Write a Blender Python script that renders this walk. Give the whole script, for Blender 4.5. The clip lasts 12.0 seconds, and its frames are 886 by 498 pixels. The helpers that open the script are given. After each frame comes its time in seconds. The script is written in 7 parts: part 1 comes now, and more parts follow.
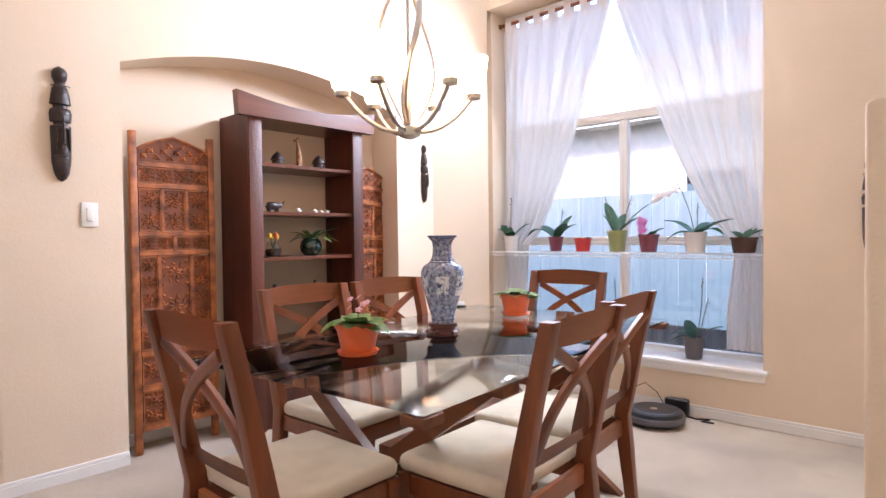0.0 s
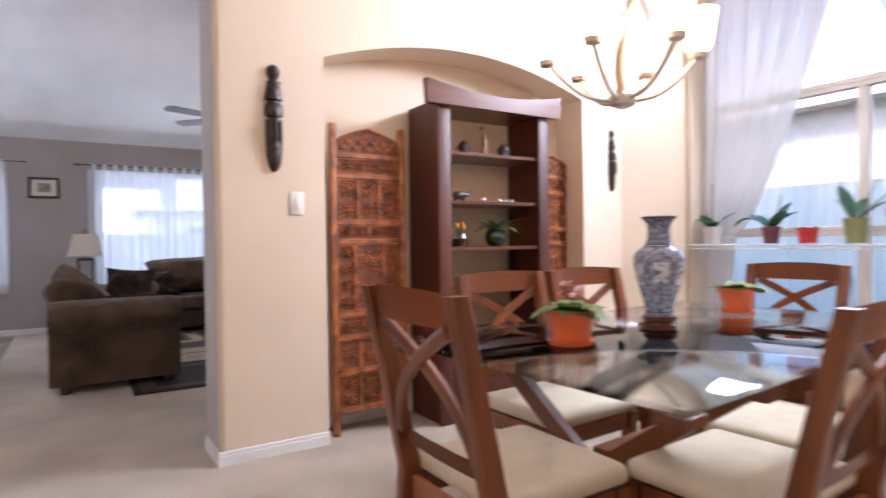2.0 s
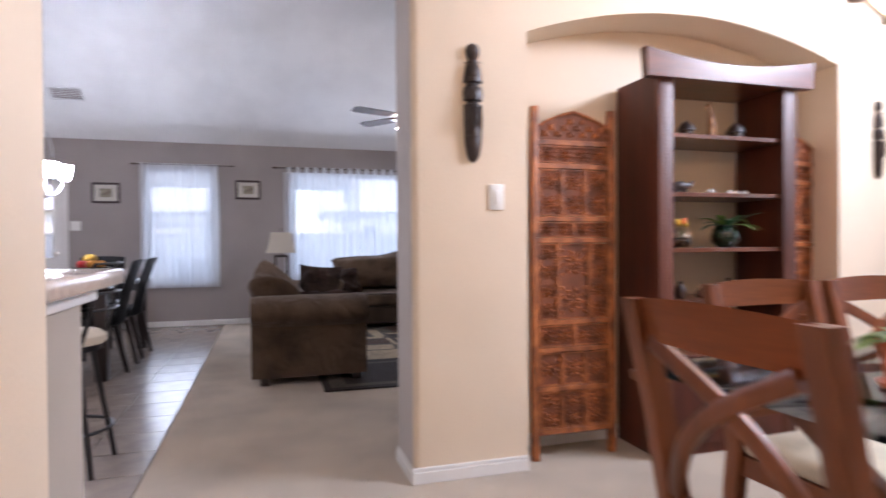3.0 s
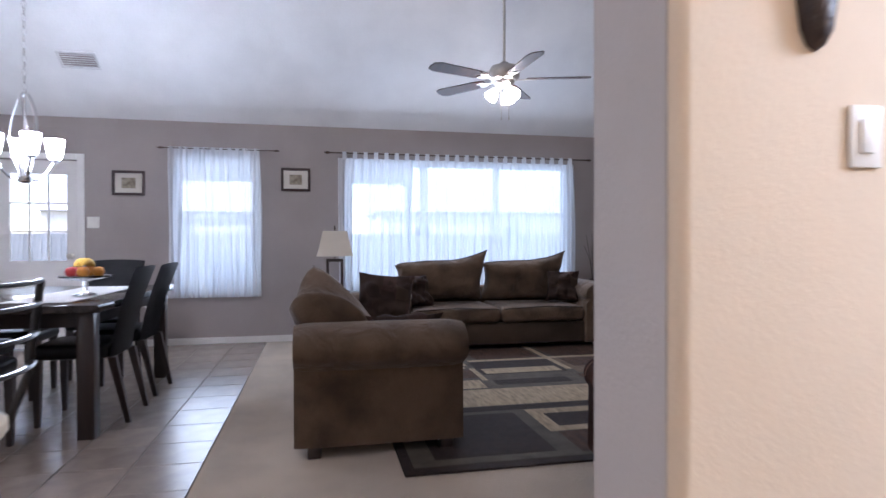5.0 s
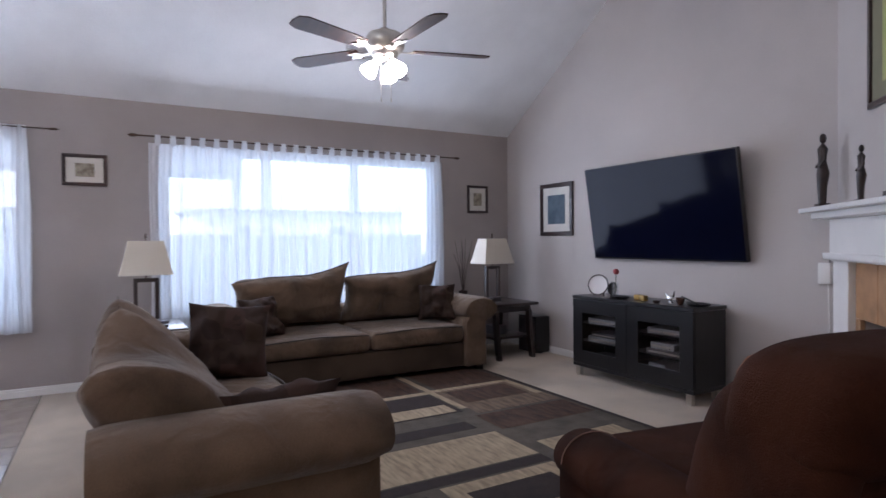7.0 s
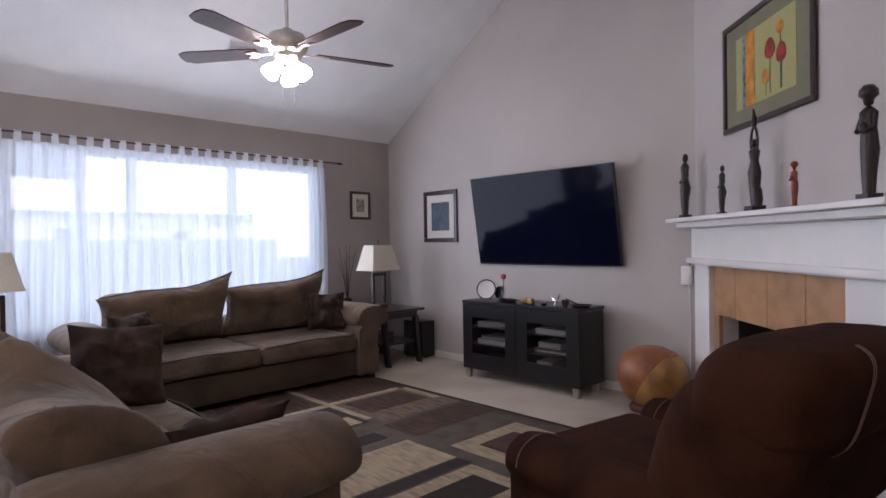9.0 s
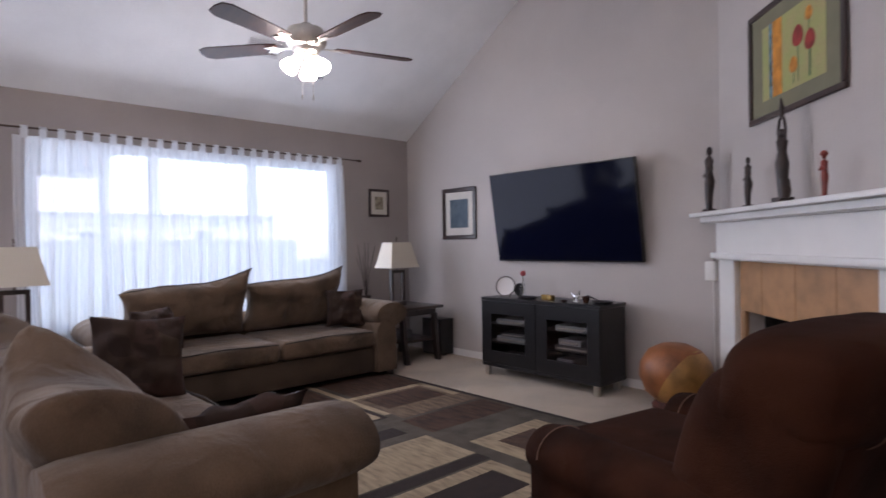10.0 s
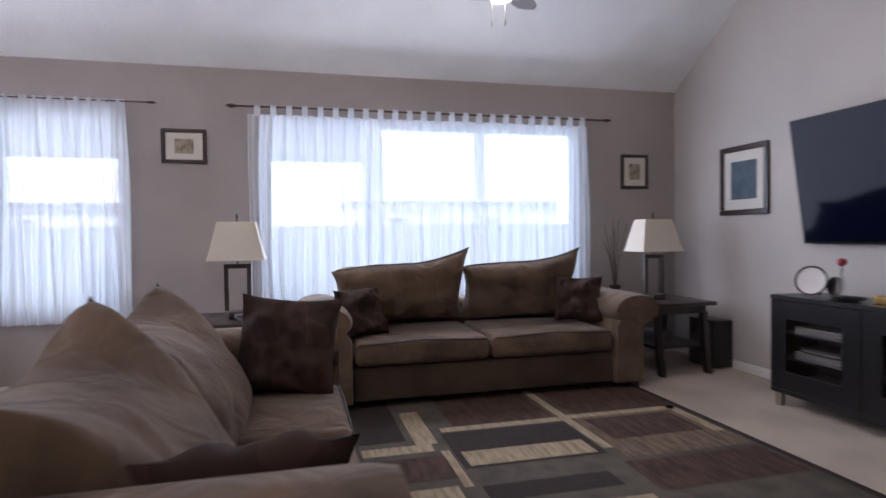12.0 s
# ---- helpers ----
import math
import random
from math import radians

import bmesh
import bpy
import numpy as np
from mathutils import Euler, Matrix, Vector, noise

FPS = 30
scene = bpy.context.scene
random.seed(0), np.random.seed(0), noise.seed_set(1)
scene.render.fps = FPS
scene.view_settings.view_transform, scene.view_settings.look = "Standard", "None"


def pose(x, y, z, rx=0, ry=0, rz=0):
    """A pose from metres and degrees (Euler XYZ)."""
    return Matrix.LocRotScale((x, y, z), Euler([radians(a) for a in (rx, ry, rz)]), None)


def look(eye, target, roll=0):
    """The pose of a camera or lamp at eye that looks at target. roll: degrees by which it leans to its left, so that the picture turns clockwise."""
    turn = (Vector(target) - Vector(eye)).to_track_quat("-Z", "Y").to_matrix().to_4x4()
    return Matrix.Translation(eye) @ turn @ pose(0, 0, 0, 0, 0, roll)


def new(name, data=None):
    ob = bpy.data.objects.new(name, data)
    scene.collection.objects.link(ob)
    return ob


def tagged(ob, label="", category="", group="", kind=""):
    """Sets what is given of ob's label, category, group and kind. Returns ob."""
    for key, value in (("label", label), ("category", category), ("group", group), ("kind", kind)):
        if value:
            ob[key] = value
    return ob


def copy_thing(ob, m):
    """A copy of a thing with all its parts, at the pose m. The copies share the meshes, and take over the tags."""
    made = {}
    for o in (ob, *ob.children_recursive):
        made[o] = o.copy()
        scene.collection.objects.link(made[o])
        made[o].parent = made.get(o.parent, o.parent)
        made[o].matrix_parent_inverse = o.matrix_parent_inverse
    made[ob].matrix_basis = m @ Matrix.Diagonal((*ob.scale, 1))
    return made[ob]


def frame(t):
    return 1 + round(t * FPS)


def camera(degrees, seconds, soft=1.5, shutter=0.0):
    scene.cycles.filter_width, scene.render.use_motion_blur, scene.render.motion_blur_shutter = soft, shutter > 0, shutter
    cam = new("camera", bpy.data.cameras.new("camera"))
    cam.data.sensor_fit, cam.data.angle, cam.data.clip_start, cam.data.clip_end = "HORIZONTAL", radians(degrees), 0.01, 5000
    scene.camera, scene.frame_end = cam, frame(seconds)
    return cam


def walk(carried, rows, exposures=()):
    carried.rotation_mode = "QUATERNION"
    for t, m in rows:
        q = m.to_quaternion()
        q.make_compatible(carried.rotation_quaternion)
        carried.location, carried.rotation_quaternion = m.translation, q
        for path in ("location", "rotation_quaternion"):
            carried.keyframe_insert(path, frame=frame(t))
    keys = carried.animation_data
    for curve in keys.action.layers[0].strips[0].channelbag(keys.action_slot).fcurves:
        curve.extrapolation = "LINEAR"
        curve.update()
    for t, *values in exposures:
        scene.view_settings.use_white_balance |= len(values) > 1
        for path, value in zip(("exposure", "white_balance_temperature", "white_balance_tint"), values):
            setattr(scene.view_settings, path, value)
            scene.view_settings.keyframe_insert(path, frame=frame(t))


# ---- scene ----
cam = camera(74.5, 12.0, shutter=0.6)
PATH = [
    (0, (0.2, -0.067, 1.173), (-1.14, 1.417, 1.128), -0.7),
    (0.5, (0.148, -0.067, 1.18), (-1.171, 1.436, 1.135), -0.8),
    (1, (0.124, -0.071, 1.133), (-1.226, 1.405, 1.095), -1.0),
    (1.5, (0.065, -0.074, 1.116), (-1.457, 1.223, 1.083), -0.9),
    (2, (-0.06, -0.091, 1.093), (-1.746, 0.984, 1.065), -0.8),
    (2.5, (-0.275, -0.1, 1.08), (-2.088, 0.745, 1.056), -0.7),
    (3, (-0.505, -0.118, 1.089), (-2.42, 0.458, 1.067), -0.4),
    (3.5, (-0.829, -0.109, 1.072), (-2.799, 0.237, 1.056), 0.0),
    (5.5, (-2.49, -0.134, 1.117), (-4.421, 0.386, 1.1), -0.3),
    (6, (-2.795, -0.151, 1.164), (-4.647, 0.605, 1.139), -0.4),
    (6.5, (-3.09, -0.178, 1.231), (-4.872, 0.727, 1.194), -0.4),
    (7, (-3.257, -0.172, 1.216), (-4.997, 0.813, 1.188), -0.5),
    (7.5, (-3.356, -0.292, 1.22), (-5.01, 0.832, 1.192), -0.6),
    (9.5, (-3.494, -0.482, 1.266), (-4.91, 0.93, 1.243), -0.9),
    (10, (-3.503, -0.459, 1.211), (-4.981, 0.888, 1.194), -0.9),
    (10.5, (-3.45, -0.32, 1.184), (-5.091, 0.823, 1.159), -0.7),
    (11, (-3.506, -0.088, 1.169), (-5.301, 0.793, 1.124), -0.8),
    (11.5, (-3.733, 0.129, 1.168), (-5.61, 0.817, 1.108), -1.1),
    (12, (-4.111, 0.445, 1.129), (-6.05, 0.935, 1.08), -0.7),
]
walk(cam, [(t, look(eye, target, roll)) for t, eye, target, roll in PATH], [(0.0, 2.46, 6200, 24), (3.0, 2.32, 6200, 25), (3.6, 2.34, 6100, 24), (5.5, 2.5, 5800, 21), (9.5, 2.45, 6400, 26), (12.0, 2.5, 6250, 24)])

# ---- world, sun, large lights ----
world = bpy.data.worlds.new("world")
scene.world = world
world.use_nodes = True
wn = world.node_tree.nodes
sky = wn.new("ShaderNodeTexSky")
sky.sky_type, sky.sun_disc = "NISHITA", False
sky.sun_elevation, sky.sun_rotation = radians(38), radians(150)
wn["Background"].inputs["Strength"].default_value = 0.13
world.node_tree.links.new(sky.outputs[0], wn["Background"].inputs["Color"])


def lamp(name, kind, m, energy, color, **more):
    data = bpy.data.lights.new(name, kind)
    data.energy, data.color = energy, color
    for key, value in more.items():
        if key == "size":
            data.size = value
        if key == "size_y":
            data.shape, data.size_y = "RECTANGLE", value
        if key == "angle":
            data.angle = value
        if key == "radius":
            data.shadow_soft_size = value
    ob = new(name, data)
    ob.matrix_world = m
    return ob


lamp("sun", "SUN", look((6, -10, 12), (0, 0, 0)), 1.5, (1.0, 0.97, 0.93), angle=radians(12))
DAY = (0.78, 0.90, 1.0)
lamp("dining_window_light", "AREA", look((-1.65, 3.755, 2.80), (-1.5, 0, 1.7)), 35, DAY, size=1.2, size_y=0.4)
lamp("living_window_light", "AREA", look((-8.77, 1.57, 1.40), (0, 1.57, 1.0)), 8.5, DAY, size=2.7, size_y=1.45)
lamp("side_window_light", "AREA", look((-8.77, -1.215, 1.35), (0, -1.215, 1.0)), 3, DAY, size=0.8, size_y=1.4)
lamp("door_glass_light", "AREA", look((-8.90, -2.985, 1.40), (0, -2.985, 1.1)), 2, DAY, size=0.5, size_y=0.85)
lamp("living_window_glow", "AREA", look((-8.95, 1.57, 1.35), (0, 1.57, 1.0)), 3.4, (0.62, 0.82, 1.0), size=2.7, size_y=1.45)
lamp("dining_window_glow", "AREA", look((-1.72, 4.015, 1.75), (-1.72, 0, 1.3)), 1.6, (0.48, 0.77, 1.0), size=1.95, size_y=2.5)
lamp("side_window_glow", "AREA", look((-8.95, -1.215, 1.35), (0, -1.215, 1.0)), 1.0, (0.62, 0.82, 1.0), size=0.8, size_y=1.4)
lamp("kitchen_can_light", "AREA", look((-3.9, -2.2, 4.16), (-3.9, -2.199, 0)), 4.5, (1.0, 0.93, 0.86), size=0.13)

# ---- materials ----


def mat(name, col, rough=0.6, metal=0.0, var=0.12, scale=6.0, bump=0.08, bscale=120.0, dark=None, stretch=None, alpha=1.0,
        sheen=0.0, coat=0.0, trans=0.0, emit=0.0, rand=0.0, spec=0.5):
    m = bpy.data.materials.new(name)
    m.use_nodes = True
    nt = m.node_tree
    n, l = nt.nodes, nt.links
    b = n["Principled BSDF"]
    b.inputs["Roughness"].default_value, b.inputs["Metallic"].default_value = rough, metal
    b.inputs["Specular IOR Level"].default_value = spec
    b.inputs["Sheen Weight"].default_value, b.inputs["Coat Weight"].default_value = sheen, coat
    b.inputs["Transmission Weight"].default_value = trans
    tc = n.new("ShaderNodeTexCoord")
    mp = n.new("ShaderNodeMapping")
    l.new(tc.outputs["Object"], mp.inputs["Vector"])
    if stretch:
        mp.inputs["Scale"].default_value = stretch
    n1, n2 = n.new("ShaderNodeTexNoise"), n.new("ShaderNodeTexNoise")
    n1.inputs["Scale"].default_value, n1.inputs["Detail"].default_value = scale, 5
    n2.inputs["Scale"].default_value, n2.inputs["Detail"].default_value = bscale, 3
    l.new(mp.outputs[0], n1.inputs["Vector"])
    l.new(mp.outputs[0], n2.inputs["Vector"])
    mix = n.new("ShaderNodeMix")
    mix.data_type = "RGBA"
    d = dark or [c * (1 - 2 * var) for c in col]
    mix.inputs["A"].default_value, mix.inputs["B"].default_value = (*d, 1), (*[min(1, c * (1 + 0.35 * var)) for c in col], 1)
    ramp = n.new("ShaderNodeMapRange")
    ramp.inputs["From Min"].default_value, ramp.inputs["From Max"].default_value = 0.32, 0.62
    l.new(n1.outputs["Fac"], ramp.inputs["Value"])
    l.new(ramp.outputs[0], mix.inputs["Factor"])
    out = mix.outputs["Result"]
    fine = n.new("ShaderNodeMix")
    fine.data_type, fine.blend_type = "RGBA", "MULTIPLY"
    fine.inputs["Factor"].default_value = min(0.6, var * 1.6)
    grey = n.new("ShaderNodeMapRange")
    grey.inputs["From Min"].default_value, grey.inputs["From Max"].default_value = 0.3, 0.7
    grey.inputs["To Min"].default_value = 0.65
    l.new(n2.outputs["Fac"], grey.inputs["Value"])
    l.new(out, fine.inputs["A"])
    l.new(grey.outputs[0], fine.inputs["B"])
    out = fine.outputs["Result"]
    if rand:
        info = n.new("ShaderNodeObjectInfo")
        hsv = n.new("ShaderNodeHueSaturation")
        mr = n.new("ShaderNodeMapRange")
        mr.inputs["To Min"].default_value, mr.inputs["To Max"].default_value = 1 - rand, 1 + rand
        l.new(info.outputs["Random"], mr.inputs["Value"])
        l.new(mr.outputs[0], hsv.inputs["Value"])
        l.new(out, hsv.inputs["Color"])
        out = hsv.outputs["Color"]
    l.new(out, b.inputs["Base Color"])
    if emit:
        b.inputs["Emission Strength"].default_value = emit
        b.inputs["Emission Color"].default_value = (*col, 1)
    if bump:
        bp = n.new("ShaderNodeBump")
        bp.inputs["Strength"].default_value, bp.inputs["Distance"].default_value = bump, 0.01
        l.new(n2.outputs["Fac"], bp.inputs["Height"])
        l.new(bp.outputs[0], b.inputs["Normal"])
    return m


def wood(name, light, dark, rough=0.35, along="z", coat=0.3, scale=5.0):
    stretch = {"x": (0.12, 1, 1), "y": (1, 0.12, 1), "z": (1, 1, 0.12)}[along]
    return mat(name, light, rough, 0, 0.15, scale * 2, 0.05, scale * 16, dark=dark, stretch=stretch, coat=coat)


def cloth(name, col, through_, clear, scale=300.0):
    """Thin woven cloth: part of the light scatters back, part goes through."""
    m = bpy.data.materials.new(name)
    m.use_nodes = True
    n, l = m.node_tree.nodes, m.node_tree.links
    n.remove(n["Principled BSDF"])
    df, tl, tr = n.new("ShaderNodeBsdfDiffuse"), n.new("ShaderNodeBsdfTranslucent"), n.new("ShaderNodeBsdfTransparent")
    tc = n.new("ShaderNodeTexCoord")
    no = n.new("ShaderNodeTexNoise")
    no.inputs["Scale"].default_value, no.inputs["Detail"].default_value = scale, 2
    l.new(tc.outputs["Object"], no.inputs["Vector"])
    mx = n.new("ShaderNodeMix")
    mx.data_type = "RGBA"
    mx.inputs["A"].default_value, mx.inputs["B"].default_value = (*[c * 0.88 for c in col], 1), (*col, 1)
    l.new(no.outputs["Fac"], mx.inputs["Factor"])
    for s in (df, tl):
        l.new(mx.outputs["Result"], s.inputs["Color"])
    a, b2 = n.new("ShaderNodeMixShader"), n.new("ShaderNodeMixShader")
    a.inputs[0].default_value, b2.inputs[0].default_value = through_, clear
    l.new(df.outputs[0], a.inputs[1])
    l.new(tl.outputs[0], a.inputs[2])
    l.new(a.outputs[0], b2.inputs[1])
    l.new(tr.outputs[0], b2.inputs[2])
    l.new(b2.outputs[0], n["Material Output"].inputs["Surface"])
    return m


def glass(name, col=(1, 1, 1), rough=0.0, ior=1.45):
    m = bpy.data.materials.new(name)
    m.use_nodes = True
    b = m.node_tree.nodes["Principled BSDF"]
    b.inputs["Base Color"].default_value = (*col, 1)
    b.inputs["Transmission Weight"].default_value, b.inputs["Roughness"].default_value, b.inputs["IOR"].default_value = 1, rough, ior
    return m


M_CREAM = mat("cream_wall_paint", (0.76, 0.625, 0.475), 0.75, var=0.03, scale=1.5, bump=0.10, bscale=90)
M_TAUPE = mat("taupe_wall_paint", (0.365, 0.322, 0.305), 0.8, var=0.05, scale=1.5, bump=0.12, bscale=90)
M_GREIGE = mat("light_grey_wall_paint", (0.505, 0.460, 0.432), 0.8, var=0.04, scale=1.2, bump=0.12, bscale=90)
M_CEIL = mat("white_ceiling_paint", (0.82, 0.82, 0.82), 0.85, var=0.04, scale=2, bump=0.2, bscale=60)
M_TRIM = mat("white_trim_paint", (0.80, 0.78, 0.75), 0.4, var=0.03, scale=3, bump=0.02)
M_CARPET = mat("beige_carpet", (0.54, 0.43, 0.315), 0.95, var=0.13, scale=2.2, bump=0.8, bscale=330, sheen=0.3)
M_TILE = mat("beige_ceramic_tile", (0.27, 0.215, 0.175), 0.24, var=0.10, scale=7, bump=0.02, bscale=40, rand=0.06)
M_GROUT = mat("grout", (0.30, 0.26, 0.22), 0.9, var=0.15, scale=20, bump=0.2)
M_CHAIR = wood("dining_chair_wood", (0.215, 0.058, 0.015), (0.11, 0.028, 0.008), 0.36, coat=0.12)
M_CHAIRX = wood("dining_chair_wood_cross", (0.27, 0.078, 0.020), (0.14, 0.037, 0.010), 0.32, "x", coat=0.15)
M_TABLEW = wood("dining_table_wood", (0.20, 0.065, 0.022), (0.10, 0.03, 0.011), 0.42, "x", coat=0.0)
M_BOOK = wood("bookcase_wood", (0.115, 0.023, 0.009), (0.048, 0.0105, 0.0045), 0.52, coat=0.0)
M_BOOKX = wood("bookcase_shelf_wood", (0.145, 0.042, 0.016), (0.07, 0.019, 0.008), 0.32, "y")
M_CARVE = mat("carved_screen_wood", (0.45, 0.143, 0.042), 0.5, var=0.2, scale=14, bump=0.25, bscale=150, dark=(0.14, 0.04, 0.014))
# screen wood darkened, so the recesses' shade lies in the colour
M_CARVE_SHADED = mat("carved_screen_recess_shaded", (0.21, 0.062, 0.023), 0.7, var=0.2, scale=14, bump=0.2)
M_SEAT = mat("cream_seat_cloth", (0.66, 0.56, 0.43), 0.9, var=0.06, scale=9, bump=0.25, bscale=420, sheen=0.2)
M_GLASS = glass("clear_glass")
M_TGLASS = bpy.data.materials.new("table_glass")
M_TGLASS.use_nodes = True
tn, tl_ = M_TGLASS.node_tree.nodes, M_TGLASS.node_tree.links
tn.remove(tn["Principled BSDF"])
clear, gloss, both, edge_ = tn.new("ShaderNodeBsdfTransparent"), tn.new("ShaderNodeBsdfGlossy"), tn.new("ShaderNodeMixShader"), tn.new("ShaderNodeFresnel")
clear.inputs["Color"].default_value, gloss.inputs["Roughness"].default_value, edge_.inputs["IOR"].default_value = (0.95, 0.98, 0.97, 1), 0.01, 1.30
tl_.new(edge_.outputs[0], both.inputs[0])
tl_.new(clear.outputs[0], both.inputs[1])
tl_.new(gloss.outputs[0], both.inputs[2])
tl_.new(both.outputs[0], tn["Material Output"].inputs["Surface"])
M_BLACK = mat("black_lacquer", (0.012, 0.011, 0.012), 0.3, var=0.1, scale=12, bump=0.02)
M_EBONY = mat("dark_carved_wood", (0.035, 0.018, 0.014), 0.38, var=0.25, scale=25, bump=0.3, bscale=90)
M_STEEL = mat("brushed_nickel", (0.62, 0.58, 0.52), 0.28, 1.0, var=0.05, scale=30, bump=0.02)
M_CHROME = mat("chrome", (0.75, 0.75, 0.76), 0.12, 1.0, var=0.02, bump=0)
M_BRONZE = mat("dark_bronze", (0.09, 0.06, 0.045), 0.4, 0.8, var=0.1, bump=0.05)
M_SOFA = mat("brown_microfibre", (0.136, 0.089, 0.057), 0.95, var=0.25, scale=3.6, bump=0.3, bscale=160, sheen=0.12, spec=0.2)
# same cloth for the base, darkened to carry the shadow under the seats
M_SOFA_SHADED = mat("brown_microfibre_base_shaded", (0.066, 0.043, 0.028), 0.95, var=0.2, scale=3, bump=0.3, bscale=200, sheen=0.1, spec=0.2)
def creased(m, scale, depth):
    """Adds soft, stretched creases to a cloth material, under its fine weave."""
    n, l = m.node_tree.nodes, m.node_tree.links
    co = [q for q in n if q.bl_idname == "ShaderNodeTexCoord"][0]
    wn = n.new("ShaderNodeTexNoise")
    wn.inputs["Scale"].default_value, wn.inputs["Detail"].default_value = scale, 2
    wn.inputs["Distortion"].default_value = 0.9
    bp = n.new("ShaderNodeBump")
    bp.inputs["Strength"].default_value, bp.inputs["Distance"].default_value = 0.7, depth
    l.new(co.outputs["Object"], wn.inputs["Vector"])
    l.new(wn.outputs[0], bp.inputs["Height"])
    fine = [q for q in n if q.bl_idname == "ShaderNodeBump" and q != bp][0]
    l.new(bp.outputs[0], fine.inputs["Normal"])


creased(M_SOFA, 5.5, 0.045)
M_PIPE = mat("dark_piping", (0.035, 0.026, 0.02), 0.9, var=0.1, bump=0.1)
M_RECL = mat("rust_brown_suede", (0.041, 0.0125, 0.0055), 0.92, var=0.25, scale=4, bump=0.3, bscale=220, sheen=0.0, spec=0.12)
creased(M_RECL, 4.5, 0.03)
M_STITCH = mat("tan_stitching", (0.20, 0.11, 0.075), 0.9, var=0.1, bump=0)
M_LEATHER = mat("black_leather", (0.009, 0.008, 0.010), 0.36, var=0.2, scale=10, bump=0.25, bscale=110, spec=0.25)
M_ESPRESSO = wood("espresso_wood", (0.035, 0.02, 0.016), (0.014, 0.008, 0.007), 0.35)
M_SHEER = cloth("sheer_curtain", (0.90, 0.90, 0.92), 0.66, 0.22)
M_CURT = cloth("cream_curtain", (0.90, 0.82, 0.75), 0.68, 0.08)
M_SHADE = cloth("lamp_shade_cloth", (0.80, 0.74, 0.64), 0.35, 0.0, 200)
M_GLOW = mat("lit_frosted_glass", (1.0, 0.64, 0.34), 0.5, emit=2.7, var=0.0, bump=0)
M_GLOWC = mat("lit_white_glass", (0.86, 0.93, 1.0), 0.5, emit=18.0, var=0.0, bump=0)
M_ORANGE = mat("orange_glazed_pot", (0.72, 0.13, 0.03), 0.35, var=0.08, scale=10, bump=0.05)
M_WPOT = mat("white_pot", (0.75, 0.72, 0.70), 0.3, var=0.04, bump=0.02)
M_RPOT = mat("red_pot", (0.62, 0.05, 0.05), 0.3, var=0.05, bump=0.02)
M_GPOT = mat("olive_pot", (0.33, 0.36, 0.16), 0.35, var=0.06, bump=0.02)
M_PPOT = mat("plum_pot", (0.22, 0.06, 0.09), 0.35, var=0.06, bump=0.02)
M_BPOT = mat("brown_glazed_pot", (0.07, 0.03, 0.02), 0.2, var=0.2, bump=0.02)
M_GREYP = mat("grey_pot", (0.13, 0.12, 0.13), 0.5, var=0.06, bump=0.02)
M_SOIL = mat("soil", (0.05, 0.032, 0.02), 0.95, var=0.3, scale=60, bump=0.6)
M_LEAF = mat("orchid_leaf", (0.05, 0.14, 0.06), 0.38, var=0.2, scale=18, bump=0.05)
M_LEAFL = mat("violet_leaf", (0.24, 0.34, 0.09), 0.55, var=0.25, scale=25, bump=0.2)
M_STEM = mat("plant_stem", (0.09, 0.10, 0.04), 0.6, var=0.1, bump=0.05)
M_PETALW = mat("white_petal", (0.82, 0.76, 0.76), 0.6, var=0.05, bump=0.02)
M_PETALP = mat("pink_petal", (0.62, 0.12, 0.40), 0.6, var=0.12, bump=0.02)
M_PETALY = mat("yellow_petal", (0.80, 0.48, 0.04), 0.6, var=0.12, bump=0.02)
M_WIRE = mat("white_coated_wire", (0.78, 0.78, 0.78), 0.4, var=0.02, bump=0)
M_PLASTIC = mat("white_plastic", (0.80, 0.78, 0.74), 0.35, var=0.02, bump=0)
M_FENCE = mat("weathered_fence_wood", (0.24, 0.25, 0.26), 0.9, var=0.25, scale=5, bump=0.3, stretch=(1, 1, 0.1), rand=0.15)
M_GRASS = mat("dormant_lawn", (0.13, 0.13, 0.06), 0.95, var=0.3, scale=8, bump=0.5, bscale=60)
M_SIDING = mat("pale_house_siding", (0.62, 0.60, 0.58), 0.8, var=0.06, bump=0.1)
M_ROOF = mat("grey_shingle_roof", (0.66, 0.65, 0.66), 0.9, var=0.2, scale=10, bump=0.5, bscale=30)
M_CONC = mat("concrete_patio", (0.42, 0.41, 0.39), 0.9, var=0.12, bump=0.2)

# ---- mesh helpers ----


def thing(name, loc, label, category, group="", rz=0.0):
    ob = new(name)
    ob.matrix_world = pose(*loc, 0, 0, rz)
    ob.empty_display_size = 0.1
    return tagged(ob, label, category, group)


def finish(name, bm, material, smooth):
    me = bpy.data.meshes.new(name)
    bmesh.ops.recalc_face_normals(bm, faces=bm.faces)
    bm.to_mesh(me)
    bm.free()
    for m in material if isinstance(material, (list, tuple)) else (material,):
        me.materials.append(m)
    if smooth:
        me.polygons.foreach_set("use_smooth", [True] * len(me.polygons))
        me.set_sharp_from_angle(angle=radians(smooth))
    return me


def part(name, bm, material, parent, label="", smooth=40):
    ob = new(name, finish(name, bm, material, smooth))
    ob.parent = parent
    return tagged(ob, label)


def solid(name, bm, material, label, category, kind="", smooth=40, group=""):
    return tagged(new(name, finish(name, bm, material, smooth)), label, category, group, kind)


